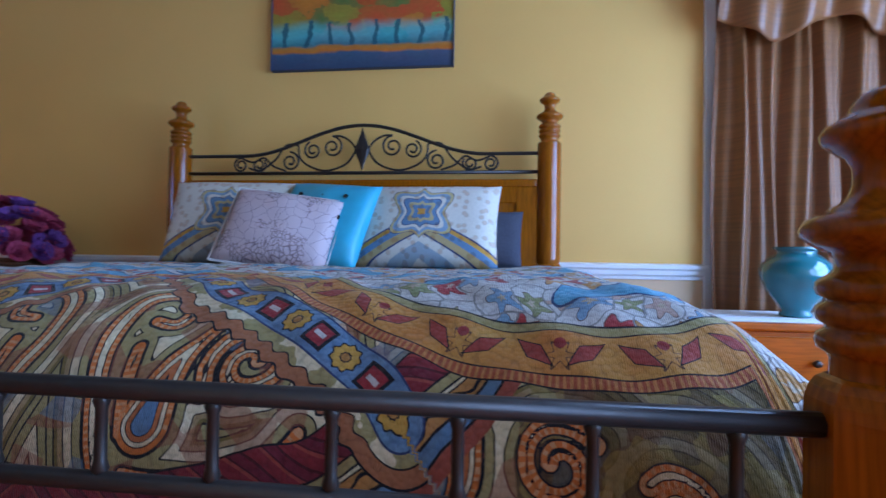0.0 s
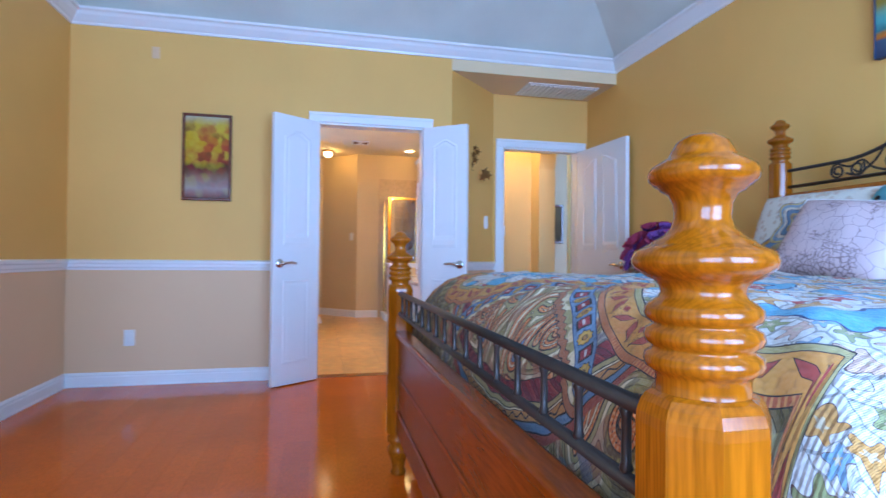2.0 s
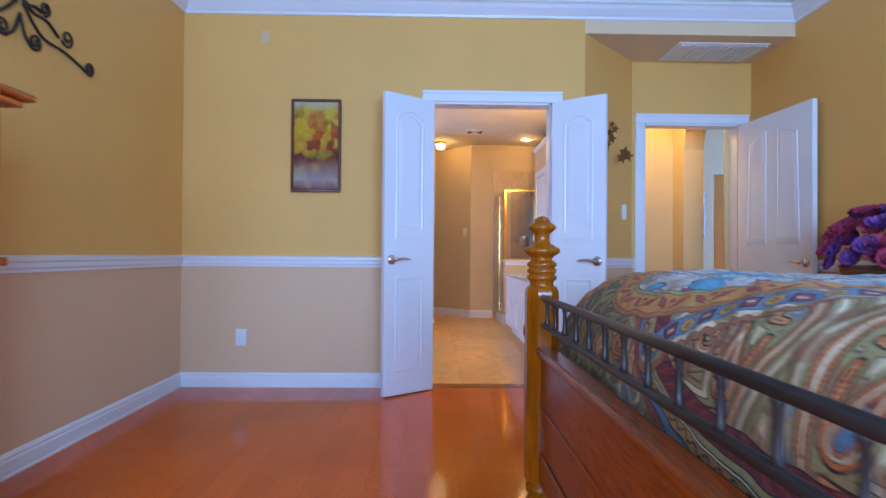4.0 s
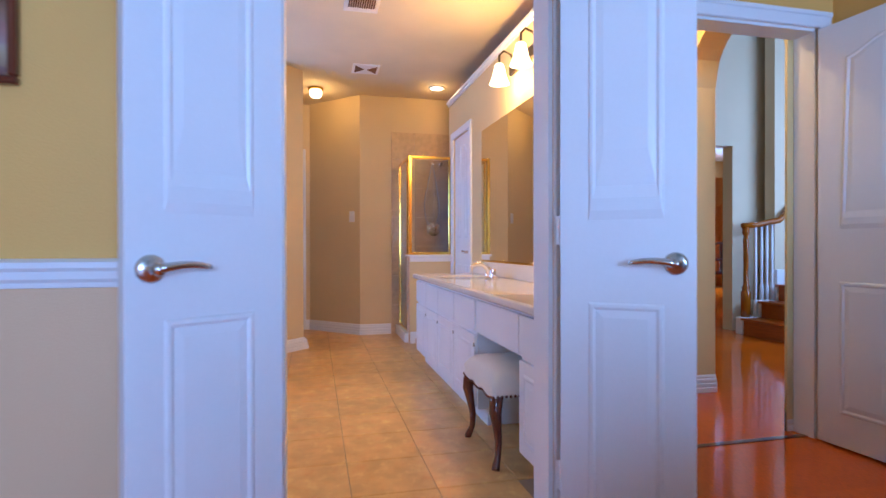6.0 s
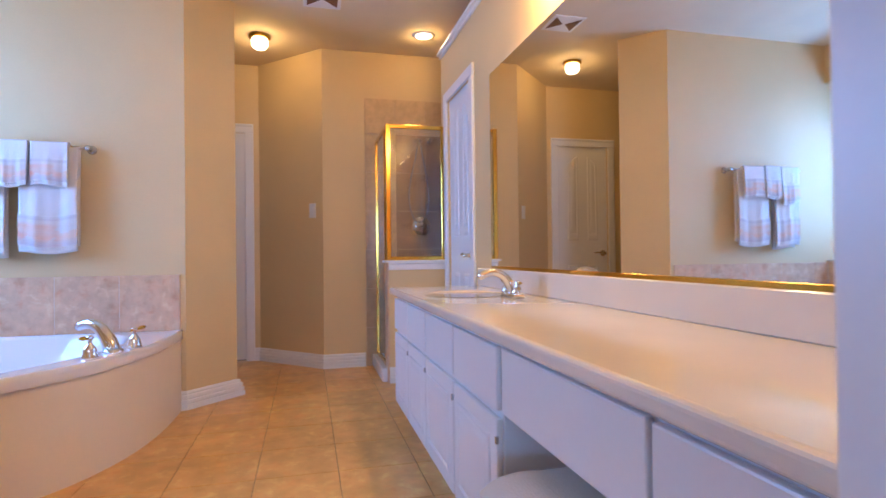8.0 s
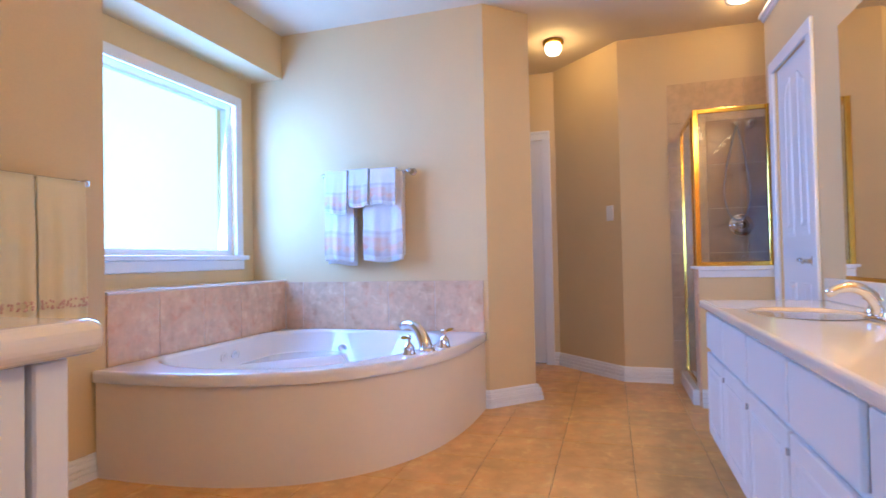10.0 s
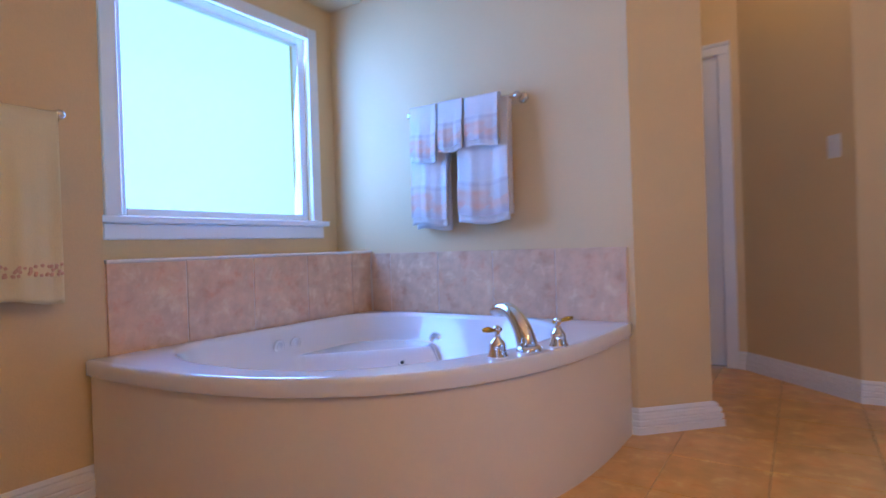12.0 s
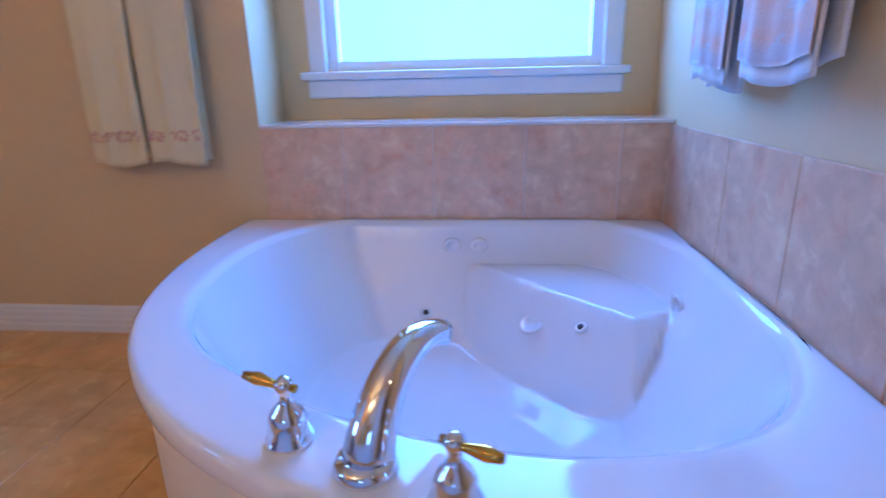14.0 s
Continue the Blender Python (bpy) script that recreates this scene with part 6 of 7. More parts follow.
part("deck", bm, M_TUB, tub, "", True)


def basin_point(t, s):
    """s from the lip (0) to the middle of the floor (1)."""
    R = min(basin_radius(t), outer_hit(t) - 0.03) * 0.987
    if s < 0.55:
        q = s / 0.55
        rr = R * (1 - 0.30 * q - 0.05 * q * q)
        z = TUB_Z - 0.018 - 0.36 * (q ** 0.9)
    else:
        q = (s - 0.55) / 0.45
        rr = R * 0.65 * (1 - q)
        z = TUB_Z - 0.378 - 0.03 * math.sin(min(1, q * 3) * math.pi / 2)
    x, y = BCX + rr * math.cos(t), BCY + rr * math.sin(t)
    # a corner seat: level shelf with sloping front and end
    front = (-2.81 - x - y) / 0.20
    end = (0.47 * (x + 3.147) - 0.88 * (y - 0.132)) / 0.13 + 1.0
    z = max(z, 0.084 + 0.268 * min(1, max(0, min(front, end))))
    return x, y, z


bm = bmesh.new()
rings = [[bm.verts.new(basin_point(t, s / 88)) for t in angles] for s in range(88)]
for a, b in zip(rings, rings[1:]):
    for i in range(len(angles)):
        bm.faces.new((a[i], a[(i + 1) % len(angles)], b[(i + 1) % len(angles)], b[i]))
bm.faces.new(rings[-1])
bmesh.ops.recalc_face_normals(bm, faces=bm.faces)
if sum(f.normal.z for f in bm.faces) < 0:
    bmesh.ops.reverse_faces(bm, faces=bm.faces)
part("basin", bm, M_TUB, tub, "deep white basin", True)
skirt = tub_outline(1.520, 1.482, 2.85, 60)
bm = bmesh.new()
low, high = [bm.verts.new((x, y, 0)) for x, y in skirt], [bm.verts.new((x, y, TUB_Z - 0.05)) for x, y in skirt]
for i in range(len(skirt) - 1):
    bm.faces.new((low[i], low[i + 1], high[i + 1], high[i]))
M_SKIRT = material("cream_tub_skirt", (0.82, 0.74, 0.61), 0.35, grain=0.02, scale=60, wear=0.03, bump=0.02)
part("skirt", bm, M_SKIRT, tub, "plain cream curved skirt", True)


def jet(x, y, z, r, toward):
    m = look((x, y, z), toward) @ pose(0, 0, 0, 180, 0, 0)
    j = part("jet", lathe([(r, 0), (r, 0.004), (r * 0.8, 0.007), (r * 0.55, 0.006), (r * 0.5, 0.001)], 20, m), M_TUB, tub, "", True)
    if r < 0.03:
        part("nozzle", lathe([(r * 0.45, 0), (r * 0.45, 0.009), (r * 0.2, 0.010)], 14, m), M_IRON, j)


mid = (BCX, BCY, 0.30)
for t, s, r in ((-1.49, 0.08, 0.028), (-1.66, 0.08, 0.028), (-2.92, 0.13, 0.028), (-1.28, 0.41, 0.02), (-2.27, 0.68, 0.04), (-2.72, 0.62, 0.02), (2.44, 0.26, 0.02)):
    x, y, z = basin_point(t, s)
    jet(x + 0.01 * (BCX - x), y + 0.01 * (BCY - y), z, r if r != 0.028 else 0.031, (BCX, BCY, z + 0.6 if s > 0.3 else 0.35))


def tap_handle(x, y, way, parent):
    h = part("tap", lathe([(0.034, 0), (0.035, 0.006), (0.029, 0.012), (0.030, 0.018), (0.026, 0.024), (0.028, 0.036), (0.022, 0.050), (0.011, 0.062), (0.008, 0.076), (0.013, 0.082), (0.013, 0.094), (0.005, 0.102)], 24, pose(x, y, TUB_Z)), M_CHROME, parent, "chrome tap with a brass lever", True)
    dx, dy = way
    part("lever", tube([(x - dx * 0.022, y - dy * 0.022, TUB_Z + 0.086), (x + dx * 0.02, y + dy * 0.02, TUB_Z + 0.088), (x + dx * 0.048, y + dy * 0.048, TUB_Z + 0.092), (x + dx * 0.074, y + dy * 0.074, TUB_Z + 0.094)], [0.006, 0.006, 0.010, 0.006], 12), M_BRASS, h, "brass lever", True)


faucet = thing("tub_faucet", "chrome arched tub spout with two brass-tipped taps", "faucet")
fx, fy = -2.592, 0.925
sx, sy = -0.45, -0.89
pts, rad = [], []
for i in range(17):
    a = i / 16
    out = 0.005 + 0.19 * a ** 1.25
    up = 0.132 * math.sin(math.pi * 0.66 * a ** 0.85)
    pts.append((fx + sx * out, fy + sy * out, TUB_Z + up))
    rad.append(0.037 - 0.017 * a ** 0.8)
part("spout", tube(pts, rad, 20), M_CHROME, faucet, "", True)
part("spout_base", lathe([(0.043, 0), (0.044, 0.004), (0.041, 0.012), (0.037, 0.02)], 24, pose(fx, fy, TUB_Z)), M_CHROME, faucet, "", True)
tap_handle(-2.470, 0.872, (0.85, -0.2), faucet)
tap_handle(-2.715, 0.980, (-0.75, 0.45), faucet)

# bath window
bw = structure(new("window_3"), "white-framed frosted window over the tub", "window")
WX0, WX1, WZ0, WZ1 = -3.235, -2.025, 1.025, 2.165
for lo, hi, d in (((WX0, WZ0), (WX0 + 0.07, WZ1), 0.02), ((WX1 - 0.07, WZ0), (WX1, WZ1), 0.02), ((WX0 + 0.07, WZ1 - 0.07), (WX1 - 0.07, WZ1), 0.02)):
    part("window_frame", box((lo[0], WIN_Y - 0.001, lo[1]), (hi[0], WIN_Y + d, hi[1]), 0.004), M_WHITE, bw)
bm = bmesh.new()
add_box(bm, (-3.175, WIN_Y - 0.08, 1.026), (-3.125, WIN_Y - 0.03, 2.11), 0.004)
add_box(bm, (-2.135, WIN_Y - 0.08, 1.026), (-2.085, WIN_Y - 0.03, 2.11), 0.004)
add_box(bm, (-3.125, WIN_Y - 0.08, 2.06), (-2.135, WIN_Y - 0.03, 2.11), 0.004)
add_box(bm, (-3.125, WIN_Y - 0.08, 1.026), (-2.135, WIN_Y - 0.03, 1.066), 0.004)
part("sash", bm, M_WHITE, bw)
part("window_sill", box((WX0 - 0.03, WIN_Y, 0.995), (WX1 + 0.03, WIN_Y + 0.05, 1.025), 0.006, None, 2), M_WHITE, bw)
part("apron", box((WX0 - 0.01, WIN_Y, 0.925), (WX1 + 0.01, WIN_Y + 0.02, 0.995), 0.005), M_WHITE, bw)
structure(part("backdrop", box((-4.2, -1.62, 0.3), (-1.2, -1.60, 3.2)), M_BACKDROP), "bright hazy daylight outside the bath window", "backdrop")

# ledge tiles
ledge_tiles = structure(new("ledge_tiles"), "rosy stone tiles round the tub", "tiles")


structure(part("grout", box((TOWEL_X + 0.0, LEDGE_Y - 0.002, 0.46), (-1.904, LEDGE_Y + 0.007, 0.826)), M_COUNTER), "pale grout behind the ledge tiles", "grout")
structure(part("grout", box((TOWEL_X - 0.002, LEDGE_Y + 0.007, 0.46), (TOWEL_X + 0.007, 1.050, 0.822)), M_COUNTER), "pale grout behind the wall tiles", "grout")


def stone(lo, hi):
    part("tile", box(lo, hi, 0.002), M_STONE, ledge_tiles)


xs = [-1.902, -2.212, -2.540, -2.868, -3.196, TOWEL_X + 0.01]
for a, b in zip(xs, xs[1:]):
    stone((b + 0.0015, LEDGE_Y, 0.47), (a - 0.0015, LEDGE_Y + 0.010, 0.828))
ys = [LEDGE_Y + 0.012, -0.285, 0.045, 0.382, 0.718, 1.052]
for a, b in zip(ys, ys[1:]):
    stone((TOWEL_X, a + 0.0015, 0.47), (TOWEL_X + 0.010, b - 0.0015, 0.824))
structure(part("ledge_top", box((TOWEL_X + 0.001, WIN_Y + 0.001, 0.828), (-1.902, LEDGE_Y + 0.014, 0.842), 0.003), M_COUNTER), "pale stone top of the ledge", "ledge")


def towel(parent, m, w, top, front, back, mat, sway, name="towel"):
    """A towel over a bar that runs along its own x; it hangs down both sides."""
    bm = bmesh.new()

    def surf(u, v):
        s = v * (front + back)
        x = (u - 0.5) * w
        if s < front:
            y, z = -0.016, -(front - s)
        elif s < front + 0.001:
            y, z = 0, 0.01
        else:
            y, z = 0.016, -(s - front)
        hang = min(1, -z / 0.3)
        y += (0.006 * math.sin(u * 9 + sway) + 0.002 * math.sin(u * 23 + sway * 2)) * hang + (-0.01 if y < 0 else 0.004) * hang
        x *= 1 - 0.03 * hang
        zz = z + 0.014 * (1 if abs(z) < 0.02 else 0) + 0.010 * math.sin(u * 5 + sway) * hang
        return tuple(m @ Vector((x, y, top + zz)))
    draped(bm, 26, 60, surf, lambda a, b: (a, b))
    ob = part(name, bm, mat, parent, "", True)
    ob.modifiers.new("thickness", "SOLIDIFY").thickness = 0.007
    return ob


def print_band(parent, m, w, z0, z1, sway, front, y):
    bm = bmesh.new()

    def surf(u, v):
        z = z0 + (z1 - z0) * v
        hang = min(1, -z / 0.3)
        x = (u - 0.5) * w * (1 - 0.03 * hang)
        return tuple(m @ Vector((x, -0.0255 - 0.01 * hang + (0.006 * math.sin(u * 9 + sway) + 0.002 * math.sin(u * 23 + sway * 2)) * hang, z + 0.010 * math.sin(u * 5 + sway) * hang)))
    draped(bm, 26, 6, surf, lambda a, b: (a, b))
    ob = part("print", bm, M_PRINT, parent, "woven seashell border")
    ob.modifiers.new("thickness", "SOLIDIFY").thickness = 0.003


def towel_bar(label, m, length, group=""):
    ob = thing("towel_bar", label, "towel bar", group)
    part("bar", tube([tuple(m @ Vector((-length / 2, 0, 0))), tuple(m @ Vector((length / 2, 0, 0)))], 0.009, 12), M_NICKEL, ob, "", True)
    for s in (-1, 1):
        p = part("bracket", lathe([(0.026, 0), (0.026, 0.006), (0.018, 0.012), (0.010, 0.02), (0.010, 0.055), (0.016, 0.062), (0.016, 0.080), (0.008, 0.086)], 20, m @ pose(s * length / 2, 0.07, 0, 90, 0, 0)), M_NICKEL, ob, "", True)
    return ob


# white towels on the wall beside the tub; their own x runs along the wall
wm = pose(TOWEL_X + 0.07, 0.26, 1.565, 0, 0, 90)
towel_bar("satin nickel bar on the wall beside the tub", wm, 0.64, "towel bars")
for off, w, f, b, sw, extra in ((-0.195, 0.235, 0.60, 0.62, 0.5, 0.0), (0.13, 0.30, 0.60, 0.57, 2.1, 0.0)):
    m = wm @ pose(off, 0, 0)
    tw = towel(None, m, w, 0.0, f, b, M_WHITE_TOWEL, sw, "bath_towel")
    tagged(tw, "white bath towel with a printed shell border, on the bar", "towel", "white towels")
    print_band(tw, m, w, -f + 0.035, -f + 0.21, sw, f, -0.040)
for off, w, f, sw in ((-0.205, 0.17, 0.285, 1.1), (-0.035, 0.145, 0.245, 2.6), (0.145, 0.185, 0.24, 0.2)):
    m = wm @ pose(off, -0.030, 0.008)
    tw = towel(None, m, w, 0.006, f, 0.2, M_WHITE_TOWEL, sw, "hand_towel")
    tagged(tw, "small white hand towel with a shell border", "towel", "white towels")
    print_band(tw, m, w, -f + 0.03, -f + 0.155, sw, f, -0.040)
# yellow towels
ym = pose(-1.52, LEDGE_Y + 0.07, 1.335, 0, 0, 180)
towel_bar("brass and nickel bar on the wall by the vanity", ym, 0.45, "towel bars")
for off, sw in ((0.110, 0.4), (-0.110, 1.9)):
    m = ym @ pose(off, 0, 0)
    tw = towel(None, m, 0.212, 0.0, 0.62, 0.60, M_YELLOW_TOWEL, sw, "bath_towel")
    tagged(tw, "pale yellow bath towel with a lace hem", "towel", "yellow towels")
    bm = bmesh.new()
    rnd = random.Random(5)
    for i in range(46):
        u, z = rnd.random() - 0.5, -0.50 - rnd.random() * 0.035
        yy = -0.036 + 0.011 * math.sin((u + 0.5) * 13 + sw) + 0.006 * math.sin((u + 0.5) * 29 + sw * 2) - 0.004
        add_lathe(bm, [(0.001, 0), (0.006, 0.001), (0.004, 0.003), (0.001, 0.003)], 6, m @ pose(u * 0.195, yy, z, 90, 0, 0))
    part("embroidery", bm, M_RUST_THREAD, tw, "rust-coloured embroidered flowers")["kind"] = "stuff"


# ---- vanity ----
def raised_door(parent, x0, x1, z0, z1, y, name="door", flat=False):
    d = part(name, box((x0, y - 0.018, z0), (x1, y, z1), 0.005, None, 2), M_WHITE, parent)
    if not flat:
        bm = bmesh.new()
        panel_ring(bm, [(x0 + 0.05, z0 + 0.05), (x1 - 0.05, z0 + 0.05), (x1 - 0.05, z1 - 0.05), (x0 + 0.05, z1 - 0.05)], y - 0.018, -1)
        part("panel", bm, M_WHITE, d)
    return d


VY, VZ = 2.285, 0.742


def vanity_unit(x0, x1, label, kind):
    ob = thing("vanity_cabinet", label, "cabinet", "vanity cabinets")
    if kind == "knee":
        part("body", box((x0, MIRROR_Y - 0.02, 0.0), (x1, MIRROR_Y - 0.001, VZ - 0.04)), M_WHITE, ob)
        part("apron", box((x0, VY + 0.02, 0.50), (x1, MIRROR_Y - 0.02, VZ - 0.04)), M_WHITE, ob)
        raised_door(ob, x0 + 0.012, x1 - 0.012, 0.515, 0.685, VY + 0.018, "drawer", True)
        return ob
    back = 2.38 if kind == "short" else MIRROR_Y - 0.001
    part("body", box((x0, VY + 0.012, 0.09), (x1, back, VZ - 0.04), 0.002), M_WHITE, ob)
    part("toe_kick", box((x0, VY + 0.07, 0.0), (x1, back, 0.09)), M_WHITE, ob)
    n = max(1, round((x1 - x0) / 0.40))
    w = (x1 - x0) / n
    for i in range(n):
        a, b = x0 + i * w + 0.008, x0 + (i + 1) * w - 0.008
        raised_door(ob, a, b, 0.515, 0.685, VY + 0.012, "drawer", True)
        d = raised_door(ob, a, b, 0.105, 0.495, VY + 0.012)
        part("hinge", box((b - 0.004, VY - 0.010, 0.43), (b + 0.004, VY - 0.002, 0.45)), M_NICKEL, d)
    return ob


vanity_unit(-2.83, -2.02, "white painted vanity cabinet with raised-panel doors", "doors")
vanity_unit(-2.018, -1.13, "white painted vanity cabinet under the sink", "doors")
vanity_unit(-1.128, -0.49, "white painted knee-hole section with a drawer", "knee")
vanity_unit(-0.488, -0.14, "white painted vanity cabinet beside the doorway", "short")
bm = bmesh.new()
add_prism(bm, [(-2.858, 2.262), (-2.851, 2.255), (-0.130, 2.255), (-0.130, 2.385), (-0.535, MIRROR_Y - 0.001), (-2.858, MIRROR_Y - 0.001)], VZ - 0.040, VZ)
bmesh.ops.recalc_face_normals(bm, faces=bm.faces)
rim = [e for e in bm.edges if all(v.co.y < 2.27 for v in e.verts) or all(v.co.x < -2.85 for v in e.verts)]
bmesh.ops.bevel(bm, geom=rim, offset=0.013, segments=4, affect="EDGES", profile=0.5)
ct = part("countertop", bm, M_COUNTER)
tagged(ct, "cream cultured marble vanity top with a rounded edge", "countertop")
tagged(part("backsplash", box((-2.83, MIRROR_Y - 0.022, VZ), (-0.54, MIRROR_Y - 0.001, VZ + 0.105), 0.004), M_COUNTER), "cream marble backsplash behind the vanity", "backsplash")
sink = part("sink", lathe([(0.006, -0.115), (0.10, -0.112), (0.17, -0.08), (0.205, -0.03), (0.218, 0.0), (0.232, 0.004), (0.236, 0.002), (0.236, -0.002)], 48, pose(-2.22, 2.52, VZ + 0.002) @ Matrix.Diagonal((1.0, 0.82, 0.04, 1))), M_SINK, None, "", True)
tagged(sink, "oval cream basin moulded into the vanity top", "sink")
vf = thing("sink_faucet", "chrome sink faucet with an arched spout", "faucet")
vx, vy = -1.98, 2.66
part("base", box((vx - 0.085, vy - 0.025, VZ), (vx + 0.085, vy + 0.025, VZ + 0.014), 0.006, None, 2), M_CHROME, vf)
part("spout", tube([(vx - 0.0, vy - 0.15 * (i / 12) ** 1.2, VZ + 0.014 + 0.095 * math.sin(math.pi * 0.72 * (i / 12) ** 0.8)) for i in range(13)], [0.022 - 0.008 * i / 12 for i in range(13)], 16), M_CHROME, vf, "", True)
for s in (-1, 1):
    h = part("tap", lathe([(0.025, 0.0), (0.027, 0.012), (0.019, 0.030), (0.011, 0.044), (0.014, 0.054), (0.005, 0.062)], 18, pose(vx + s * 0.06, vy, VZ + 0.012)), M_CHROME, vf, "", True)
    part("lever", tube([(vx + s * 0.06, vy, VZ + 0.058), (vx + s * 0.10, vy - 0.004, VZ + 0.064), (vx + s * 0.118, vy - 0.006, VZ + 0.064)], [0.005, 0.006, 0.004], 10), M_BRASS, h, "brass lever", True)

mirror = thing("mirror", "large frameless wall mirror over the vanity", "mirror")
part("glass", box((-2.62, MIRROR_Y - 0.008, 0.852), (-0.56, MIRROR_Y - 0.001, 1.925), 0.001), M_MIRROR, mirror)
part("edge_channel", box((-2.62, MIRROR_Y - 0.012, 0.846), (-0.56, MIRROR_Y - 0.0005, 0.862), 0.002), M_BRASS, mirror, "brass channel")

# vanity lamp with bell shades
van = thing("vanity_light", "bronze wall lamp with lit frosted bell shades", "lamp")
part("back_bar", box((-1.92, MIRROR_Y - 0.03, 2.16), (-0.9, MIRROR_Y - 0.001, 2.24), 0.012, None, 3), M_IRON, van)
for x in (-1.80, -1.41, -1.02):
    arm = part("arm", tube([(x, MIRROR_Y - 0.02, 2.20), (x, MIRROR_Y - 0.06, 2.27), (x, MIRROR_Y - 0.11, 2.29), (x, MIRROR_Y - 0.14, 2.26), (x, MIRROR_Y - 0.14, 2.20)], 0.008, 10), M_IRON, van, "", True)
    sh = part("shade", lathe([(0.068, 2.065), (0.062, 2.075), (0.045, 2.12), (0.036, 2.165), (0.028, 2.195), (0.020, 2.20)], 28, pose(x, MIRROR_Y - 0.14, 0)), M_WHITE_GLASS, van, "lit frosted glass bell shade", True)
    sh.visible_shadow = False
    bulb("vanity_bulb", (x, MIRROR_Y - 0.14, 2.085), 12.8, WARM, 0.03)

# ceiling lamps and vents
cl = thing("ceiling_light", "small lit glass ceiling light with a brass base", "lamp")
part("base", lathe([(0.075, BATH_TOP - 0.022), (0.080, BATH_TOP - 0.016), (0.082, BATH_TOP)], 32, pose(-4.17, 1.46, 0)), M_BRASS, cl, "", True)
gl = part("glass", lathe([(0.010, BATH_TOP - 0.105), (0.045, BATH_TOP - 0.098), (0.062, BATH_TOP - 0.075), (0.064, BATH_TOP - 0.045), (0.058, BATH_TOP - 0.024)], 32, pose(-4.17, 1.46, 0)), M_WHITE_GLASS, cl, "lit ribbed glass shade", True)
gl.visible_shadow = False
bulb("ceiling_bulb", (-4.17, 1.46, BATH_TOP - 0.06), 5.2, WARM, 0.04)
rl = thing("recessed_light", "round lit recessed ceiling light", "lamp")
part("rim", lathe([(0.060, BATH_TOP - 0.006), (0.085, BATH_TOP - 0.006), (0.088, BATH_TOP)], 32, pose(-3.89, 2.70, 0)), M_WHITE, rl, "", True)
part("lens", lathe([(0.002, BATH_TOP - 0.008), (0.060, BATH_TOP - 0.007), (0.061, BATH_TOP - 0.003)], 32, pose(-3.89, 2.70, 0)), M_LED, rl)
spot = bulb("recessed_bulb", (-3.89, 2.70, BATH_TOP - 0.03), 3.6, WARM, 0.05)
cv = thing("ceiling_vent", "square white exhaust vent in the ceiling", "vent")
part("frame", box((-3.57, 1.79, BATH_TOP - 0.008), (-3.31, 2.04, BATH_TOP), 0.002), M_WHITE, cv)
for s in (-1, 1):
    bm = bmesh.new()
    vs = [bm.verts.new((-3.44 + a, 1.915 + s * b, BATH_TOP - 0.010)) for a, b in ((0.0, 0.01), (0.10, 0.10), (-0.10, 0.10))]
    bm.faces.new(vs)
    r = bmesh.ops.extrude_face_region(bm, geom=list(bm.faces))
    bmesh.ops.translate(bm, vec=(0, 0, 0.004), verts=[v for v in r["geom"] if isinstance(v, bmesh.types.BMVert)])
    part("louvre", bm, M_WICKER, cv)
cv2 = thing("ceiling_vent", "white slatted supply vent in the ceiling", "vent")
part("frame", box((-2.21, 1.645, BATH_TOP - 0.006), (-1.91, 1.885, BATH_TOP), 0.002), M_WHITE, cv2)
for i in range(12):
    part("slat", box((-2.13, 1.675 + i * 0.0155, BATH_TOP - 0.012), (-2.00, 1.682 + i * 0.0155, BATH_TOP - 0.005)), M_DARKWOOD, cv2)

# linen door beside the shower, closet door
door_leaf("door_4", 0.565, "white moulded closet door, shut", pose(-3.558, MIRROR_Y + 0.03, 0, 0, 0, 0), 2, (0.51, -1))
frame4 = structure(new("door_trim"), "white casing round the linen door", "trim")
for lo, hi in (((-3.63, 0), (-3.56, 2.03)), ((-2.99, 0), (-2.92, 2.03)), ((-3.63, 2.03), (-2.92, 2.10))):
    part("casing", box((lo[0], MIRROR_Y - 0.018, lo[1]), (hi[0], MIRROR_Y, hi[1]), 0.004), M_WHITE, frame4)
door_leaf("door_5", 0.565, "white moulded closet door, shut", pose(-4.90, 0.703, 0, 0, 0, 90), 2, (0.055, 1))
casing_x(-4.87, 1, 0.70, 1.27, 2.03, "white casing round the closet door")
wall_plate("light_switch", pose(-4.41, 1.85, 1.305, 0, 0, 45), "white light switch plate on the slanting wall")

# ---- shower ----
SX, SY = -3.70, 2.375
shower = thing("shower_enclosure", "corner shower with brass-framed glass on a low wall", "shower")
pony = structure(part("wall_shower_low", box((SX - 0.10, SY, 0), (SX + 0.02, MIRROR_Y, 0.855)), M_WALL_BATH), "low cream wall of the shower", "wall")
trim("wall_cap", [(SX + 0.02, MIRROR_Y), (SX + 0.02, SY - 0.002)], [(-0.14, 0.845), (-0.14, 0.885), (0.022, 0.885), (0.022, 0.865), (0.010, 0.860), (0.010, 0.820), (0, 0.818)], "white moulded cap of the low wall")
structure(part("ledge_stone", box((SX - 0.12, SY - 0.03, 0.872), (SX + 0.03, MIRROR_Y, 0.888), 0.003), M_WHITE), "white sill on the low wall", "sill")
trim("baseboard", [(SX + 0.02, MIRROR_Y), (SX + 0.02, SY)], [(o, z) for o, z in BASE_B], "white moulded baseboard")
structure(part("shower_end", box((SX - 0.11, SY - 0.012, 0), (SX + 0.021, SY - 0.001, 0.872)), M_STONE), "stone tile end of the low wall", "tiles")


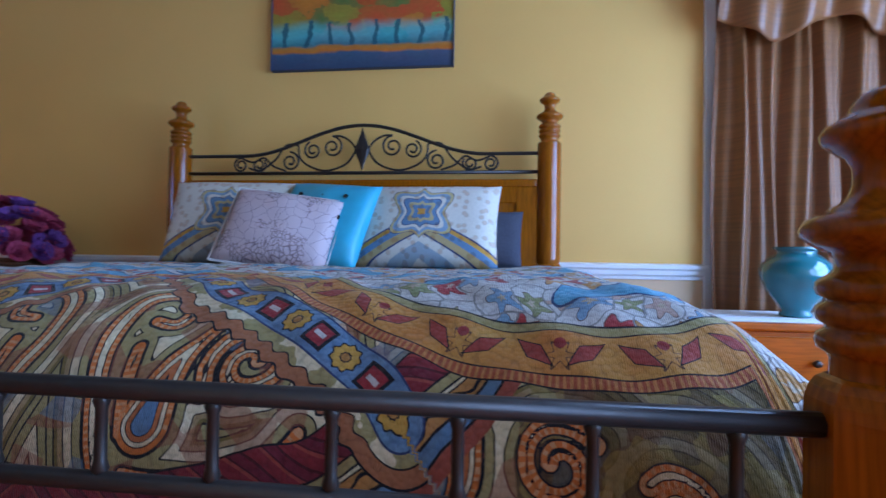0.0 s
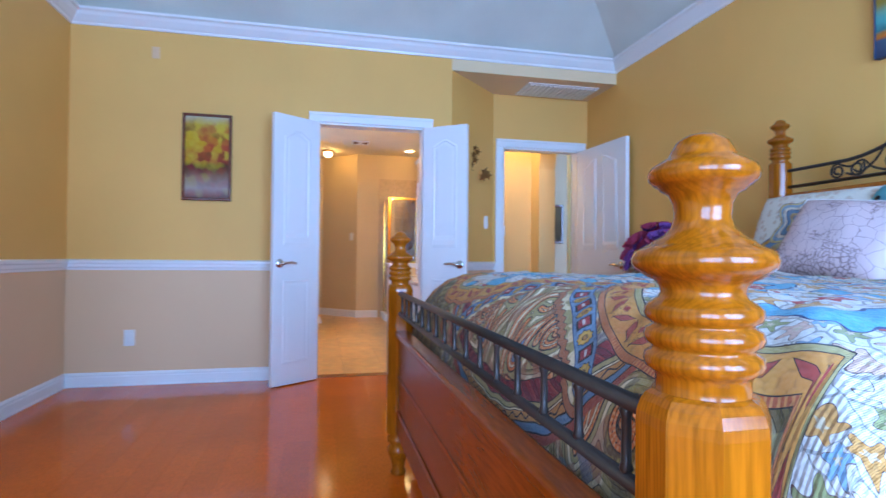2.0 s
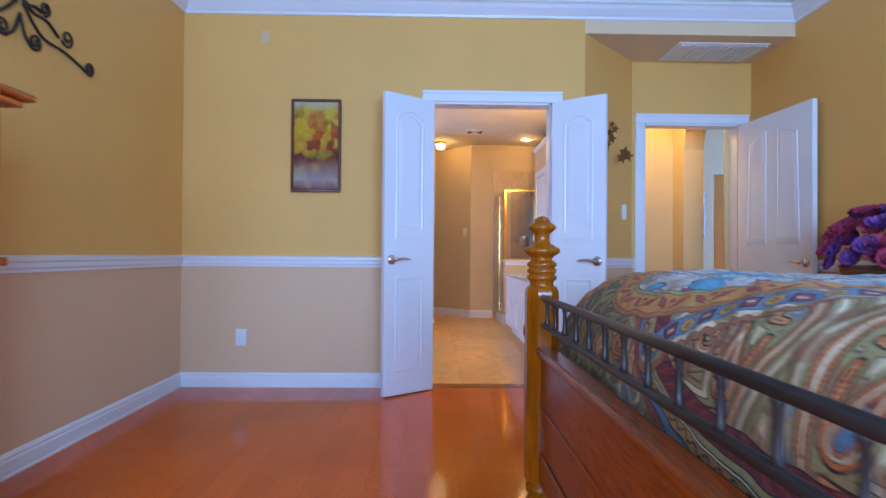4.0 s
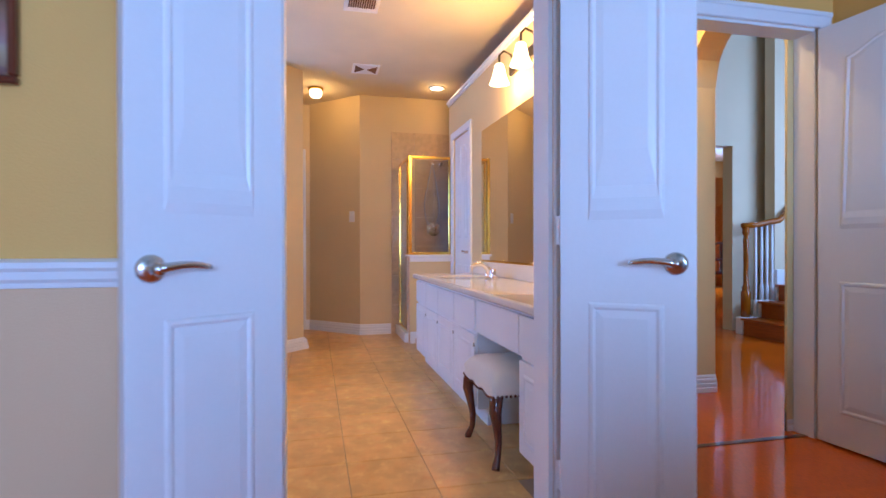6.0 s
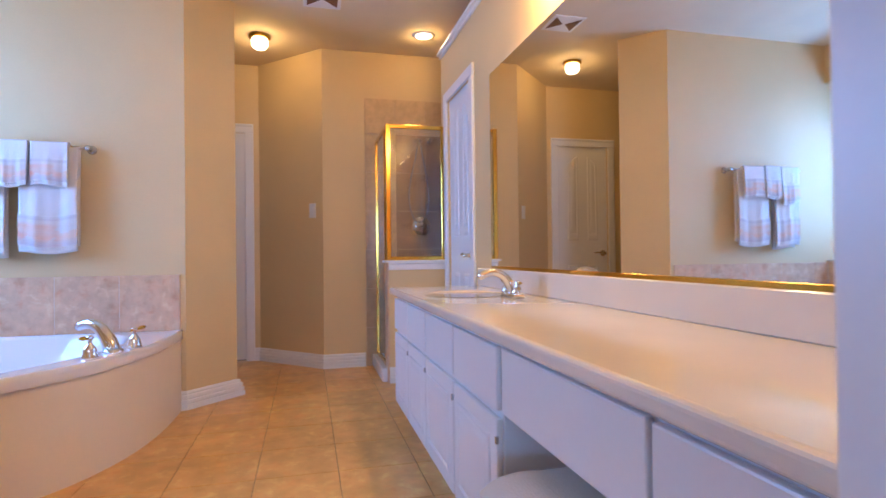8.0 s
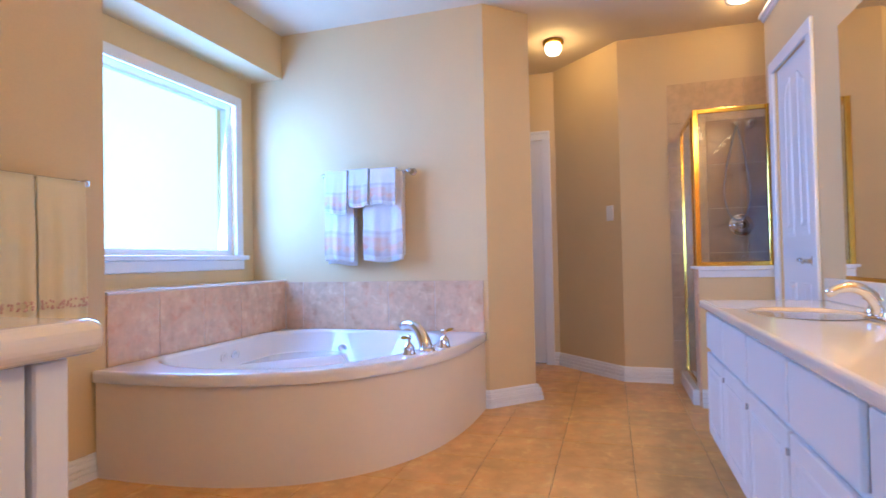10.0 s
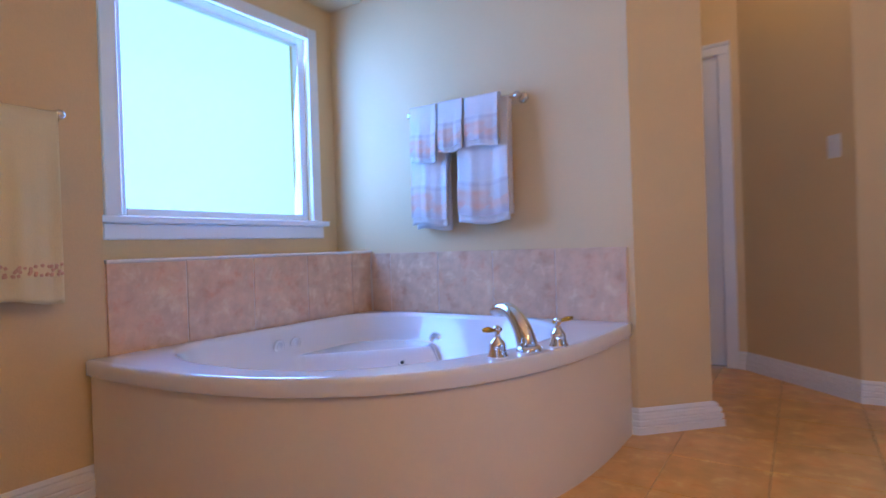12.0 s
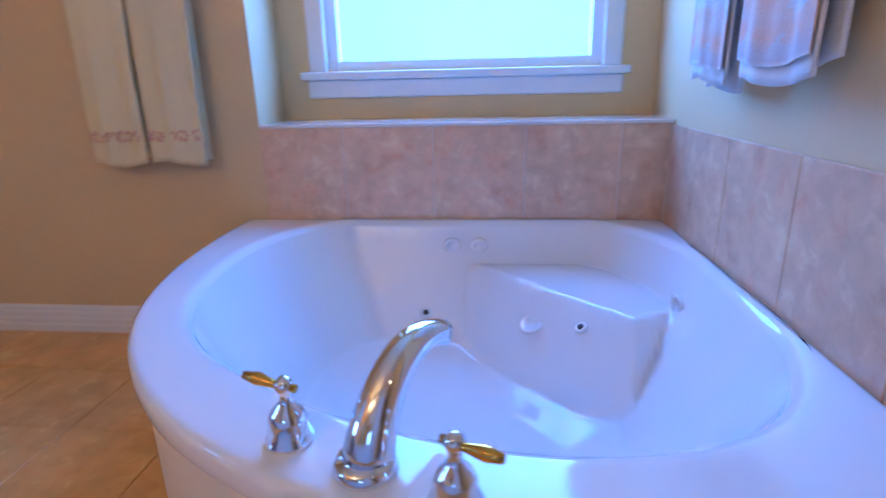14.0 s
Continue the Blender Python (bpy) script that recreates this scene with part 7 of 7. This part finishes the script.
def brass_bar(lo, hi, name="frame_bar"):
    part(name, box(lo, hi, 0.003), M_BRASS, shower, "polished brass bar")


TOPZ = 1.885
brass_bar((SX - 0.012, SY - 0.012, 0.888), (SX + 0.020, SY + 0.020, TOPZ))
brass_bar((SX - 0.010, MIRROR_Y - 0.022, 0.888), (SX + 0.014, MIRROR_Y, TOPZ))
brass_bar((SX - 0.010, SY + 0.02, TOPZ - 0.028), (SX + 0.014, MIRROR_Y - 0.022, TOPZ))
brass_bar((SX - 0.010, SY + 0.02, 0.888), (SX + 0.014, MIRROR_Y - 0.022, 0.915))
pane = part("pane", box((SX - 0.002, SY + 0.018, 0.91), (SX + 0.004, MIRROR_Y - 0.02, TOPZ - 0.025)), M_GLASS, shower, "clear glass pane")
pane.visible_shadow = False
brass_bar((-4.33, SY - 0.012, TOPZ - 0.028), (SX - 0.012, SY + 0.014, TOPZ))
brass_bar((-4.33, SY - 0.012, 0.10), (-4.305, SY + 0.014, TOPZ - 0.028))
brass_bar((-4.305, SY - 0.012, 0.10), (SX - 0.10, SY + 0.014, 0.125))
brass_bar((SX - 0.135, SY - 0.010, 0.125), (SX - 0.112, SY + 0.012, TOPZ - 0.028))
pane = part("door_pane", box((-4.305, SY - 0.002, 0.125), (SX - 0.135, SY + 0.004, TOPZ - 0.028)), M_GLASS, shower, "clear glass door pane")
pane.visible_shadow = False
structure(part("curb", box((-4.33, SY - 0.05, 0), (SX - 0.02, SY + 0.05, 0.10), 0.006), M_WHITE), "white shower curb", "curb")
structure(part("shower_floor", box((-4.33, SY + 0.05, 0), (-3.62, 3.3, 0.05)), M_STONE), "stone shower floor", "floor")
st = structure(new("shower_tiles"), "brown stone tiles lining the shower", "tiles")
for r in range(7):
    z0, z1 = r * 0.325, min(2.25, (r + 1) * 0.325) - 0.003
    for c in range(4):
        y0 = 2.28 + c * 0.26
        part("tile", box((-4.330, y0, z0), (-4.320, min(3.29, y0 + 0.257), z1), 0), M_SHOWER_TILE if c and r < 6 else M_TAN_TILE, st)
    for c in range(3):
        x0 = -4.318 + c * 0.235
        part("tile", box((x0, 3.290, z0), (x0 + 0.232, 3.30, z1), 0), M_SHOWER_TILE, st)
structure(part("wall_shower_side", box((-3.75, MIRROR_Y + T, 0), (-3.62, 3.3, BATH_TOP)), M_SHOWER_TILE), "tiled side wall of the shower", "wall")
hs = thing("hand_shower", "chrome hand shower with a hanging hose and valve", "shower head")
px, py = -4.318, 2.755
part("valve", lathe([(0.085, 0), (0.085, 0.006), (0.070, 0.014), (0.040, 0.02), (0.034, 0.05), (0.020, 0.06)], 32, pose(px, py, 1.17, 0, 90, 0)), M_CHROME, hs, "round chrome valve plate", True)
part("valve_lever", tube([(px + 0.055, py, 1.17), (px + 0.06, py - 0.05, 1.16), (px + 0.055, py - 0.085, 1.155)], [0.010, 0.008, 0.006], 10), M_CHROME, hs, "", True)
part("arm", tube([(px, py - 0.04, 1.90), (px + 0.06, py - 0.04, 1.91), (px + 0.10, py - 0.02, 1.88)], 0.011, 12), M_CHROME, hs, "", True)
part("head", lathe([(0.012, 0), (0.016, 0.03), (0.036, 0.055), (0.036, 0.068), (0.006, 0.070)], 20, look((px + 0.10, py + 0.02, 1.90), (px + 0.25, py + 0.14, 1.80)) @ pose(0, 0, 0, 180, 0, 0)), M_CHROME, hs, "", True)
part("hose", tube([(px + 0.09 + 0.01 * math.sin(i), py - 0.03 + 0.075 * math.sin(math.pi * 2 * i / 30) * (1 if i < 15 else 1.2), 1.88 - 0.68 * math.sin(math.pi * i / 30)) for i in range(31)], 0.0065, 10), M_STEEL, hs, "", True)

# ---- second vanity and stool ----
v2 = thing("vanity_cabinet", "white painted vanity cabinet against the doorway wall", "cabinet", "vanity cabinets")
part("body", box((-0.455, LEDGE_Y + 0.002, 0.09), (-T - 0.006, 1.16, 0.852), 0.003), M_WHITE, v2)
part("end_panel", box((-0.42, 1.16, 0.0), (-T - 0.02, 1.170, 0.850), 0.002), M_WHITE, v2)
part("corner_stile", box((-0.470, 1.145, 0.0), (-0.425, 1.176, 0.850), 0.003), M_WHITE, v2)
part("toe_kick", box((-0.40, LEDGE_Y + 0.002, 0.0), (-T - 0.006, 1.17, 0.09)), M_WHITE, v2)
for i in range(4):
    a = -0.42 + i * 0.396
    bm = bmesh.new()
    add_box(bm, (-0.473, a + 0.006, 0.105), (-0.455, a + 0.385, 0.62), 0.004)
    part("door", bm, M_WHITE, v2)
    part("drawer", box((-0.473, a + 0.006, 0.635), (-0.455, a + 0.385, 0.815), 0.004), M_WHITE, v2)
bm = bmesh.new()
add_box(bm, (-0.505, LEDGE_Y + 0.002, 0.852), (-T - 0.006, 1.205, 0.898), 0.019, None, 5)
tagged(part("countertop", bm, M_COUNTER), "cream marble counter with a rounded edge by the door", "countertop")

stool = thing("vanity_stool", "cream upholstered stool with dark cabriole legs", "stool")
QX, QY, QW, QD, QZ = -0.78, 2.36, 0.23, 0.17, 0.405
bm = bmesh.new()
n = 20
top = [[None] * (n + 1) for _ in range(n + 1)]
for j in range(n + 1):
    for i in range(n + 1):
        a, c = i / n * 2 - 1, j / n * 2 - 1
        dome = (max(0, 1 - a ** 6) * max(0, 1 - c ** 6)) ** 0.5
        top[j][i] = bm.verts.new((QX + a * QW * (1 - 0.03 * (1 - abs(c))), QY + c * QD, QZ - 0.035 + 0.065 * dome + 0.004 * noise.noise((a * 3, c * 3, 2))))
for j in range(n):
    for i in range(n):
        bm.faces.new((top[j][i], top[j][i + 1], top[j + 1][i + 1], top[j + 1][i]))
r = bmesh.ops.extrude_edge_only(bm, edges=[e for e in bm.edges if e.is_boundary])
bmesh.ops.translate(bm, vec=(0, 0, -0.055), verts=[v for v in r["geom"] if isinstance(v, bmesh.types.BMVert)])
part("seat", bm, M_CREAM_FABRIC, stool, "cream plush seat", True)
bm = bmesh.new()
for i in range(26):
    for q in (-1, 1):
        x = QX + (i / 25 * 2 - 1) * QW
        add_lathe(bm, [(0.007, 0), (0.005, 0.004), (0.001, 0.006)], 8, pose(x, QY + q * (QD + 0.001), QZ - 0.085 - 0.012 * abs(math.sin(i * 0.38)), 90 * (1 if q < 0 else -1), 0, 0))
for i in range(18):
    for q in (-1, 1):
        y = QY + (i / 17 * 2 - 1) * QD
        add_lathe(bm, [(0.007, 0), (0.005, 0.004), (0.001, 0.006)], 8, pose(QX + q * (QW + 0.001), y, QZ - 0.085, 0, 90 * q, 0))
part("nailheads", bm, M_DARKWOOD, stool, "dark nailhead trim")
for a in (-1, 1):
    for c in (-1, 1):
        lx, ly = QX + a * (QW - 0.035), QY + c * (QD - 0.035)
        prof = [(0.0, 0.33, 0.026), (0.016, 0.295, 0.030), (0.020, 0.25, 0.027), (0.010, 0.19, 0.020), (0.0, 0.12, 0.016), (0.002, 0.06, 0.014), (0.016, 0.02, 0.017), (0.020, 0.0, 0.018)]
        part("leg", tube([(lx + a * o, ly + c * o, z) for o, z, _ in prof], [q for _, _, q in prof], 12), M_DARKWOOD, stool, "dark carved cabriole leg", True)


# ---- hall and foyer seen through the entry ----
HT = 2.62
wall_x("wall_hall_west", -1.79, -1.67, 3.0, 3.85, 0, HT, [], M_HALL, "ochre painted hall wall")
wall_y("wall_hall_south", 3.0 - 0.06, 3.0, -1.79, -0.67, 0, HT, [], M_HALL, "ochre painted hall wall")
structure(part("ceiling_hall", box((-1.8, 2.93, HT), (-0.55, 3.9, HT + 0.08)), M_CEIL), "white hall ceiling", "ceiling")
# arch wall
AX0, AX1, SPR = -1.43, -0.69, 2.02
bm = bmesh.new()
add_box(bm, (-1.79, 3.85, 0), (AX0, 4.05, 3.3))
add_box(bm, (AX1, 3.85, 0), (-0.675, 4.13, 3.3))
add_box(bm, (-0.675, 4.004, 0), (-0.56, 4.13, 3.3))
mx, R = (AX0 + AX1) / 2, (AX1 - AX0) / 2
n = 20
for i in range(n):
    xa, xb = AX0 + (AX1 - AX0) * i / n, AX0 + (AX1 - AX0) * (i + 1) / n
    za, zb = [SPR + 1.05 * math.sqrt(max(0, R * R - (x - mx) ** 2)) for x in (xa, xb)]
    vs = [bm.verts.new(p) for p in ((xa, 3.85, za), (xb, 3.85, zb), (xb, 3.85, 3.3), (xa, 3.85, 3.3), (xa, 4.05, za), (xb, 4.05, zb), (xb, 4.05, 3.3), (xa, 4.05, 3.3))]
    for f in ((0, 1, 2, 3), (5, 4, 7, 6), (0, 4, 5, 1)):
        bm.faces.new([vs[k] for k in f])
bmesh.ops.remove_doubles(bm, verts=bm.verts, dist=0.0005)
structure(part("wall_arch", bm, M_HALL), "ochre wall with an arched opening", "wall")
trim("baseboard", [(AX0, 4.05), (AX0, 3.85), (-1.67, 3.85), (-1.67, 3.0)][::-1], [(-o, z) for o, z in BASE_B], "white moulded baseboard")
trim("baseboard", [(-0.69, 4.13), (-0.69, 3.85)], BASE_B, "white moulded baseboard")
# foyer
structure(part("floor_hall", box((-9.6, 2.955, -0.1), (-0.665, 11.0, -0.002)), M_FLOOR), "glossy red-brown hardwood floor of the hall", "floor")
wall_x("wall_foyer_west", -3.75, -3.6, 4.13, 11.0, 0, 3.4, [(5.30, 6.12, 0, 2.12)], M_SAND, "tan painted foyer wall with the dining opening")
wall_y("wall_foyer_north", 10.9, 11.0, -3.6, -0.4, 0, 3.4, [], M_SAND, "tan painted foyer wall")
wall_x("wall_foyer_east", -0.55, -0.43, 4.13, 11.0, 0, 3.4, [(6.4, 8.6, 1.0, 2.8)], M_SAND, "tan painted foyer wall")
wall_y("wall_foyer_south", 4.0, 4.13, -3.75, -1.79, 0, 3.4, [], M_SAND, "tan painted foyer wall")
structure(part("ceiling_foyer", box((-3.75, 3.85, 3.4), (-0.4, 11.0, 3.5)), M_CEIL), "white foyer ceiling", "ceiling")
flat_picture("painting", pose(-3.6, 4.75, 1.22, 0, 0, 90), 0.42, 0.62, 0.04, M_OILSCAPE, M_DARKWOOD, 0.04, "dark landscape painting in a brown frame")
# dining room
wall_x("wall_dining_west", -9.5, -9.35, 5.0, 11.5, 0, 3.0, [(9.0, 10.45, 0.4, 2.3)], M_HALL, "ochre dining room wall")
wall_y("wall_dining_north", 11.3, 11.4, -9.5, -3.7, 0, 3.0, [], M_HALL, "ochre dining room wall")
wall_y("wall_dining_south", 4.5, 4.6, -9.5, -3.75, 0, 3.0, [], M_HALL, "ochre dining room wall")
structure(part("ceiling_dining", box((-9.5, 4.5, 3.0), (-3.75, 11.4, 3.1)), M_CEIL), "white dining room ceiling", "ceiling")
structure(part("backdrop", box((-10.6, 7.6, 0), (-10.58, 11.2, 3.2)), M_BACKDROP), "bright daylight outside the dining window", "backdrop")
area_lamp("dining_daylight", (-9.42, 9.72, 1.35), (-4, 9.72, 1.35), 1.4, 1.85, 280, DAY)
dr = thing("dining_drape", "orange gathered drape beside the dining window", "curtain")
bm = bmesh.new()
draped(bm, 60, 10, lambda u, v: (-9.25 + 0.05 * math.sin(u * 40), 10.12 + 0.85 * u, 0.03 + 2.5 * v), lambda a, b: (a, b))
part("panel", bm, M_ORANGE_DRAPE, dr, "", True).modifiers.new("thickness", "SOLIDIFY").thickness = 0.004
bm = bmesh.new()
draped(bm, 60, 12, lambda u, v: (-9.18 + 0.04 * math.sin(u * 30), 8.8 + 2.15 * u, 2.58 - 0.5 * v - 0.2 * v * math.sin(u * 9.4) ** 2), lambda a, b: (a, b))
part("swag", bm, M_ORANGE_DRAPE, dr, "", True).modifiers.new("thickness", "SOLIDIFY").thickness = 0.004


def dining_chair(m, group):
    ob = thing("dining_chair", "dark cherry dining chair with a splat back", "chair", group, m)
    part("seat", box((-0.24, -0.22, 0.43), (0.24, 0.22, 0.48), 0.015, None, 2), M_DARKWOOD, ob)
    for a in (-1, 1):
        part("leg", tube([(a * 0.20, -0.18, 0.43), (a * 0.21, -0.20, 0.2), (a * 0.21, -0.21, 0)], [0.022, 0.018, 0.016], 8), M_DARKWOOD, ob)
        part("leg", tube([(a * 0.20, 0.20, 0.43), (a * 0.20, 0.23, 0.2), (a * 0.20, 0.27, 0)], [0.02, 0.018, 0.016], 8), M_DARKWOOD, ob)
        part("stile", tube([(a * 0.20, 0.20, 0.46), (a * 0.21, 0.24, 0.75), (a * 0.19, 0.27, 1.0)], 0.018, 8), M_DARKWOOD, ob)
    part("crest", tube([(-0.19, 0.27, 1.0), (-0.1, 0.275, 1.03), (0, 0.275, 1.04), (0.1, 0.275, 1.03), (0.19, 0.27, 1.0)], 0.024, 8), M_DARKWOOD, ob)
    part("splat", box((-0.06, 0.235, 0.48), (0.06, 0.25, 1.02), 0.004), M_DARKWOOD, ob)
    return ob


ch = dining_chair(pose(-6.35, 7.55, 0, 0, 0, 120), "dining chairs")
for m in (pose(-6.95, 8.35, 0, 0, 0, 120), pose(-5.9, 8.6, 0, 0, 0, -70), pose(-7.3, 9.1, 0, 0, 0, 30)):
    copy_thing(ch, m)
tb = thing("dining_table", "dark cherry dining table with turned legs", "table")
part("tabletop", box((-7.1, 8.1, 0.72), (-6.0, 9.3, 0.75), 0.01), M_DARKWOOD, tb)
for x in (-7.0, -6.1):
    for y in (8.2, 9.2):
        part("leg", tube([(x, y, 0.72), (x, y, 0.4), (x, y, 0)], [0.035, 0.045, 0.025], 10), M_DARKWOOD, tb)
# stairs
sts = structure(new("stairs"), "red-brown wooden stairs with white stringers", "stairs")
SX0, SX1, SY0 = -3.40, -2.0, 6.02
for i in range(12):
    z0, y0 = i * 0.18, SY0 + i * 0.23
    part("riser", box((SX0 + 0.08, y0, z0), (SX1, y0 + 0.02, z0 + 0.155)), M_CHERRY, sts)
    part("tread", box((SX0 + 0.05, y0 - 0.025, z0 + 0.155), (SX1, y0 + 0.25, z0 + 0.18), 0.006), M_CHERRY, sts)
    part("stringer", box((SX0 - 0.02, y0 - 0.02, 0 if i == 0 else z0 - 0.02), (SX0 + 0.08, y0 + 0.23, z0 + 0.185 + (0.16 if i > 1 else 0)), 0.004), M_WHITE, sts)
structure(part("wall_stair", box((SX0 - 0.10, 6.47, 0), (SX0 + 0.035, 11.0, 3.4)), M_SAND), "tan wall rising beside the stairs", "wall")
rail = thing("stair_railing", "oak stair rail with a turned newel and white balusters", "railing")
nz = 0.18
part("newel", lathe([(0.05, nz), (0.05, nz + 0.28), (0.035, nz + 0.30), (0.042, nz + 0.33), (0.028, nz + 0.36), (0.024, nz + 0.6), (0.03, nz + 0.85), (0.022, nz + 0.9), (0.036, nz + 0.93), (0.034, nz + 1.0)], 16, pose(SX0 + 0.02, SY0 + 0.08, 0)), M_PINE, rail, "turned oak newel", True)
part("handrail", tube([(SX0 + 0.02, SY0 + 0.04, 1.195), (SX0 + 0.02, SY0 + 0.22, 1.205), (SX0 + 0.05, SY0 + 0.34, 1.235), (SX0 + 0.10, SY0 + 0.44, 1.255), (SX0 + 0.10, SY0 + 0.50, 1.30), (SX0 + 0.10, SY0 + 0.92, 1.68), (SX0 + 0.10, SY0 + 2.6, 3.0)], 0.033, 10), M_PINE, rail, "oak handrail", True)
for y, z in ((0.20, 0.18), (0.28, 0.365), (0.35, 0.365), (0.42, 0.365)):
    part("baluster", lathe([(0.02, z), (0.02, z + 0.16), (0.012, z + 0.2), (0.015, z + 0.5), (0.012, 1.24)], 10, pose(SX0 + 0.03, SY0 + y, 0)), M_WHITE, rail, "white turned baluster", True)
ch2 = thing("door_chime", "round white door chime on the hall wall", "chime")
part("cover", lathe([(0.085, 0), (0.085, 0.03), (0.07, 0.04), (0.01, 0.045)], 32, pose(-1.67, 3.03, 1.99, 0, 90, 0)), M_PLATE, ch2, "", True)
wall_plate("light_switch", pose(-1.67, 3.48, 1.30, 0, 0, 90), "white light switch plate on the hall wall")
hl = thing("hall_light", "lit flush ceiling light of the hall", "lamp")
hg = part("glass", lathe([(0.02, HT - 0.10), (0.09, HT - 0.07), (0.12, HT - 0.02), (0.12, HT)], 28, pose(-1.15, 3.4, 0)), M_WHITE_GLASS, hl, "", True)
hg.visible_shadow = False
bulb("hall_bulb", (-1.15, 3.4, HT - 0.06), 17, (1.0, 0.72, 0.34), 0.05)


# ---- floor pieces ----
floor_tiles = structure(new("floor_tiles"), "beige square floor tiles of the bathroom", "tiles")
TS = 0.342
tile_mesh = mesh_of(box((0.0016, 0.0016, -0.006), (TS - 0.0016, TS - 0.0016, 0.0), 0.0015), "tile", M_TILE)
for i in range(-8, 8):
    for j in range(-7, 6):
        x, y = -2.51 + i * TS, 1.24 + j * TS
        if x < -4.95 or x > -0.09 or y + TS < -0.95 or y > 2.85:
            continue
        if (y + TS > 2.45 and x + TS > -0.3) or x + TS > -0.09 or (y + TS < LEDGE_Y and x > -3.9):
            continue
        ob = new("tile", tile_mesh)
        ob.location = (x, y, 0)
        ob.parent = floor_tiles
part("tile", box((-2.51 + 7 * TS + 0.002 - 0.0, BD0, -0.006), (-0.09, BD1, 0.0), 0.0015), M_TILE, floor_tiles)
for j in range(-5, 5):
    y = 1.24 + j * TS
    x0 = -2.51 + 6 * TS + TS
    if x0 < -0.13:
        part("tile", box((x0 + 0.0016, y + 0.0016, -0.006), (-0.126, y + TS - 0.0016, 0.0), 0.0015), M_TILE, floor_tiles)

boards = structure(new("floor_boards"), "glossy red-brown floor boards of the bedroom", "floor")
rnd = random.Random(11)
PW = 0.127
lengths = {}
for L in (0.6, 0.9, 1.2, 1.5):
    lengths[L] = mesh_of(box((0.0001, 0.0001, 0.0004), (L - 0.0001, PW - 0.0001, 0.004), 0.0004), "board", M_FLOOR)
y = SOUTH + 0.0
while y < 3.2:
    x = 0.012
    while x < 5.9:
        L = rnd.choice(list(lengths))
        if x + L > EAST:
            L = 0.6 if x + 0.6 < EAST else None
        if L is None:
            break
        ob = new("board", lengths[L])
        ob.location = (x, y, -0.001)
        ob.parent = boards
        x += L
    y += PW
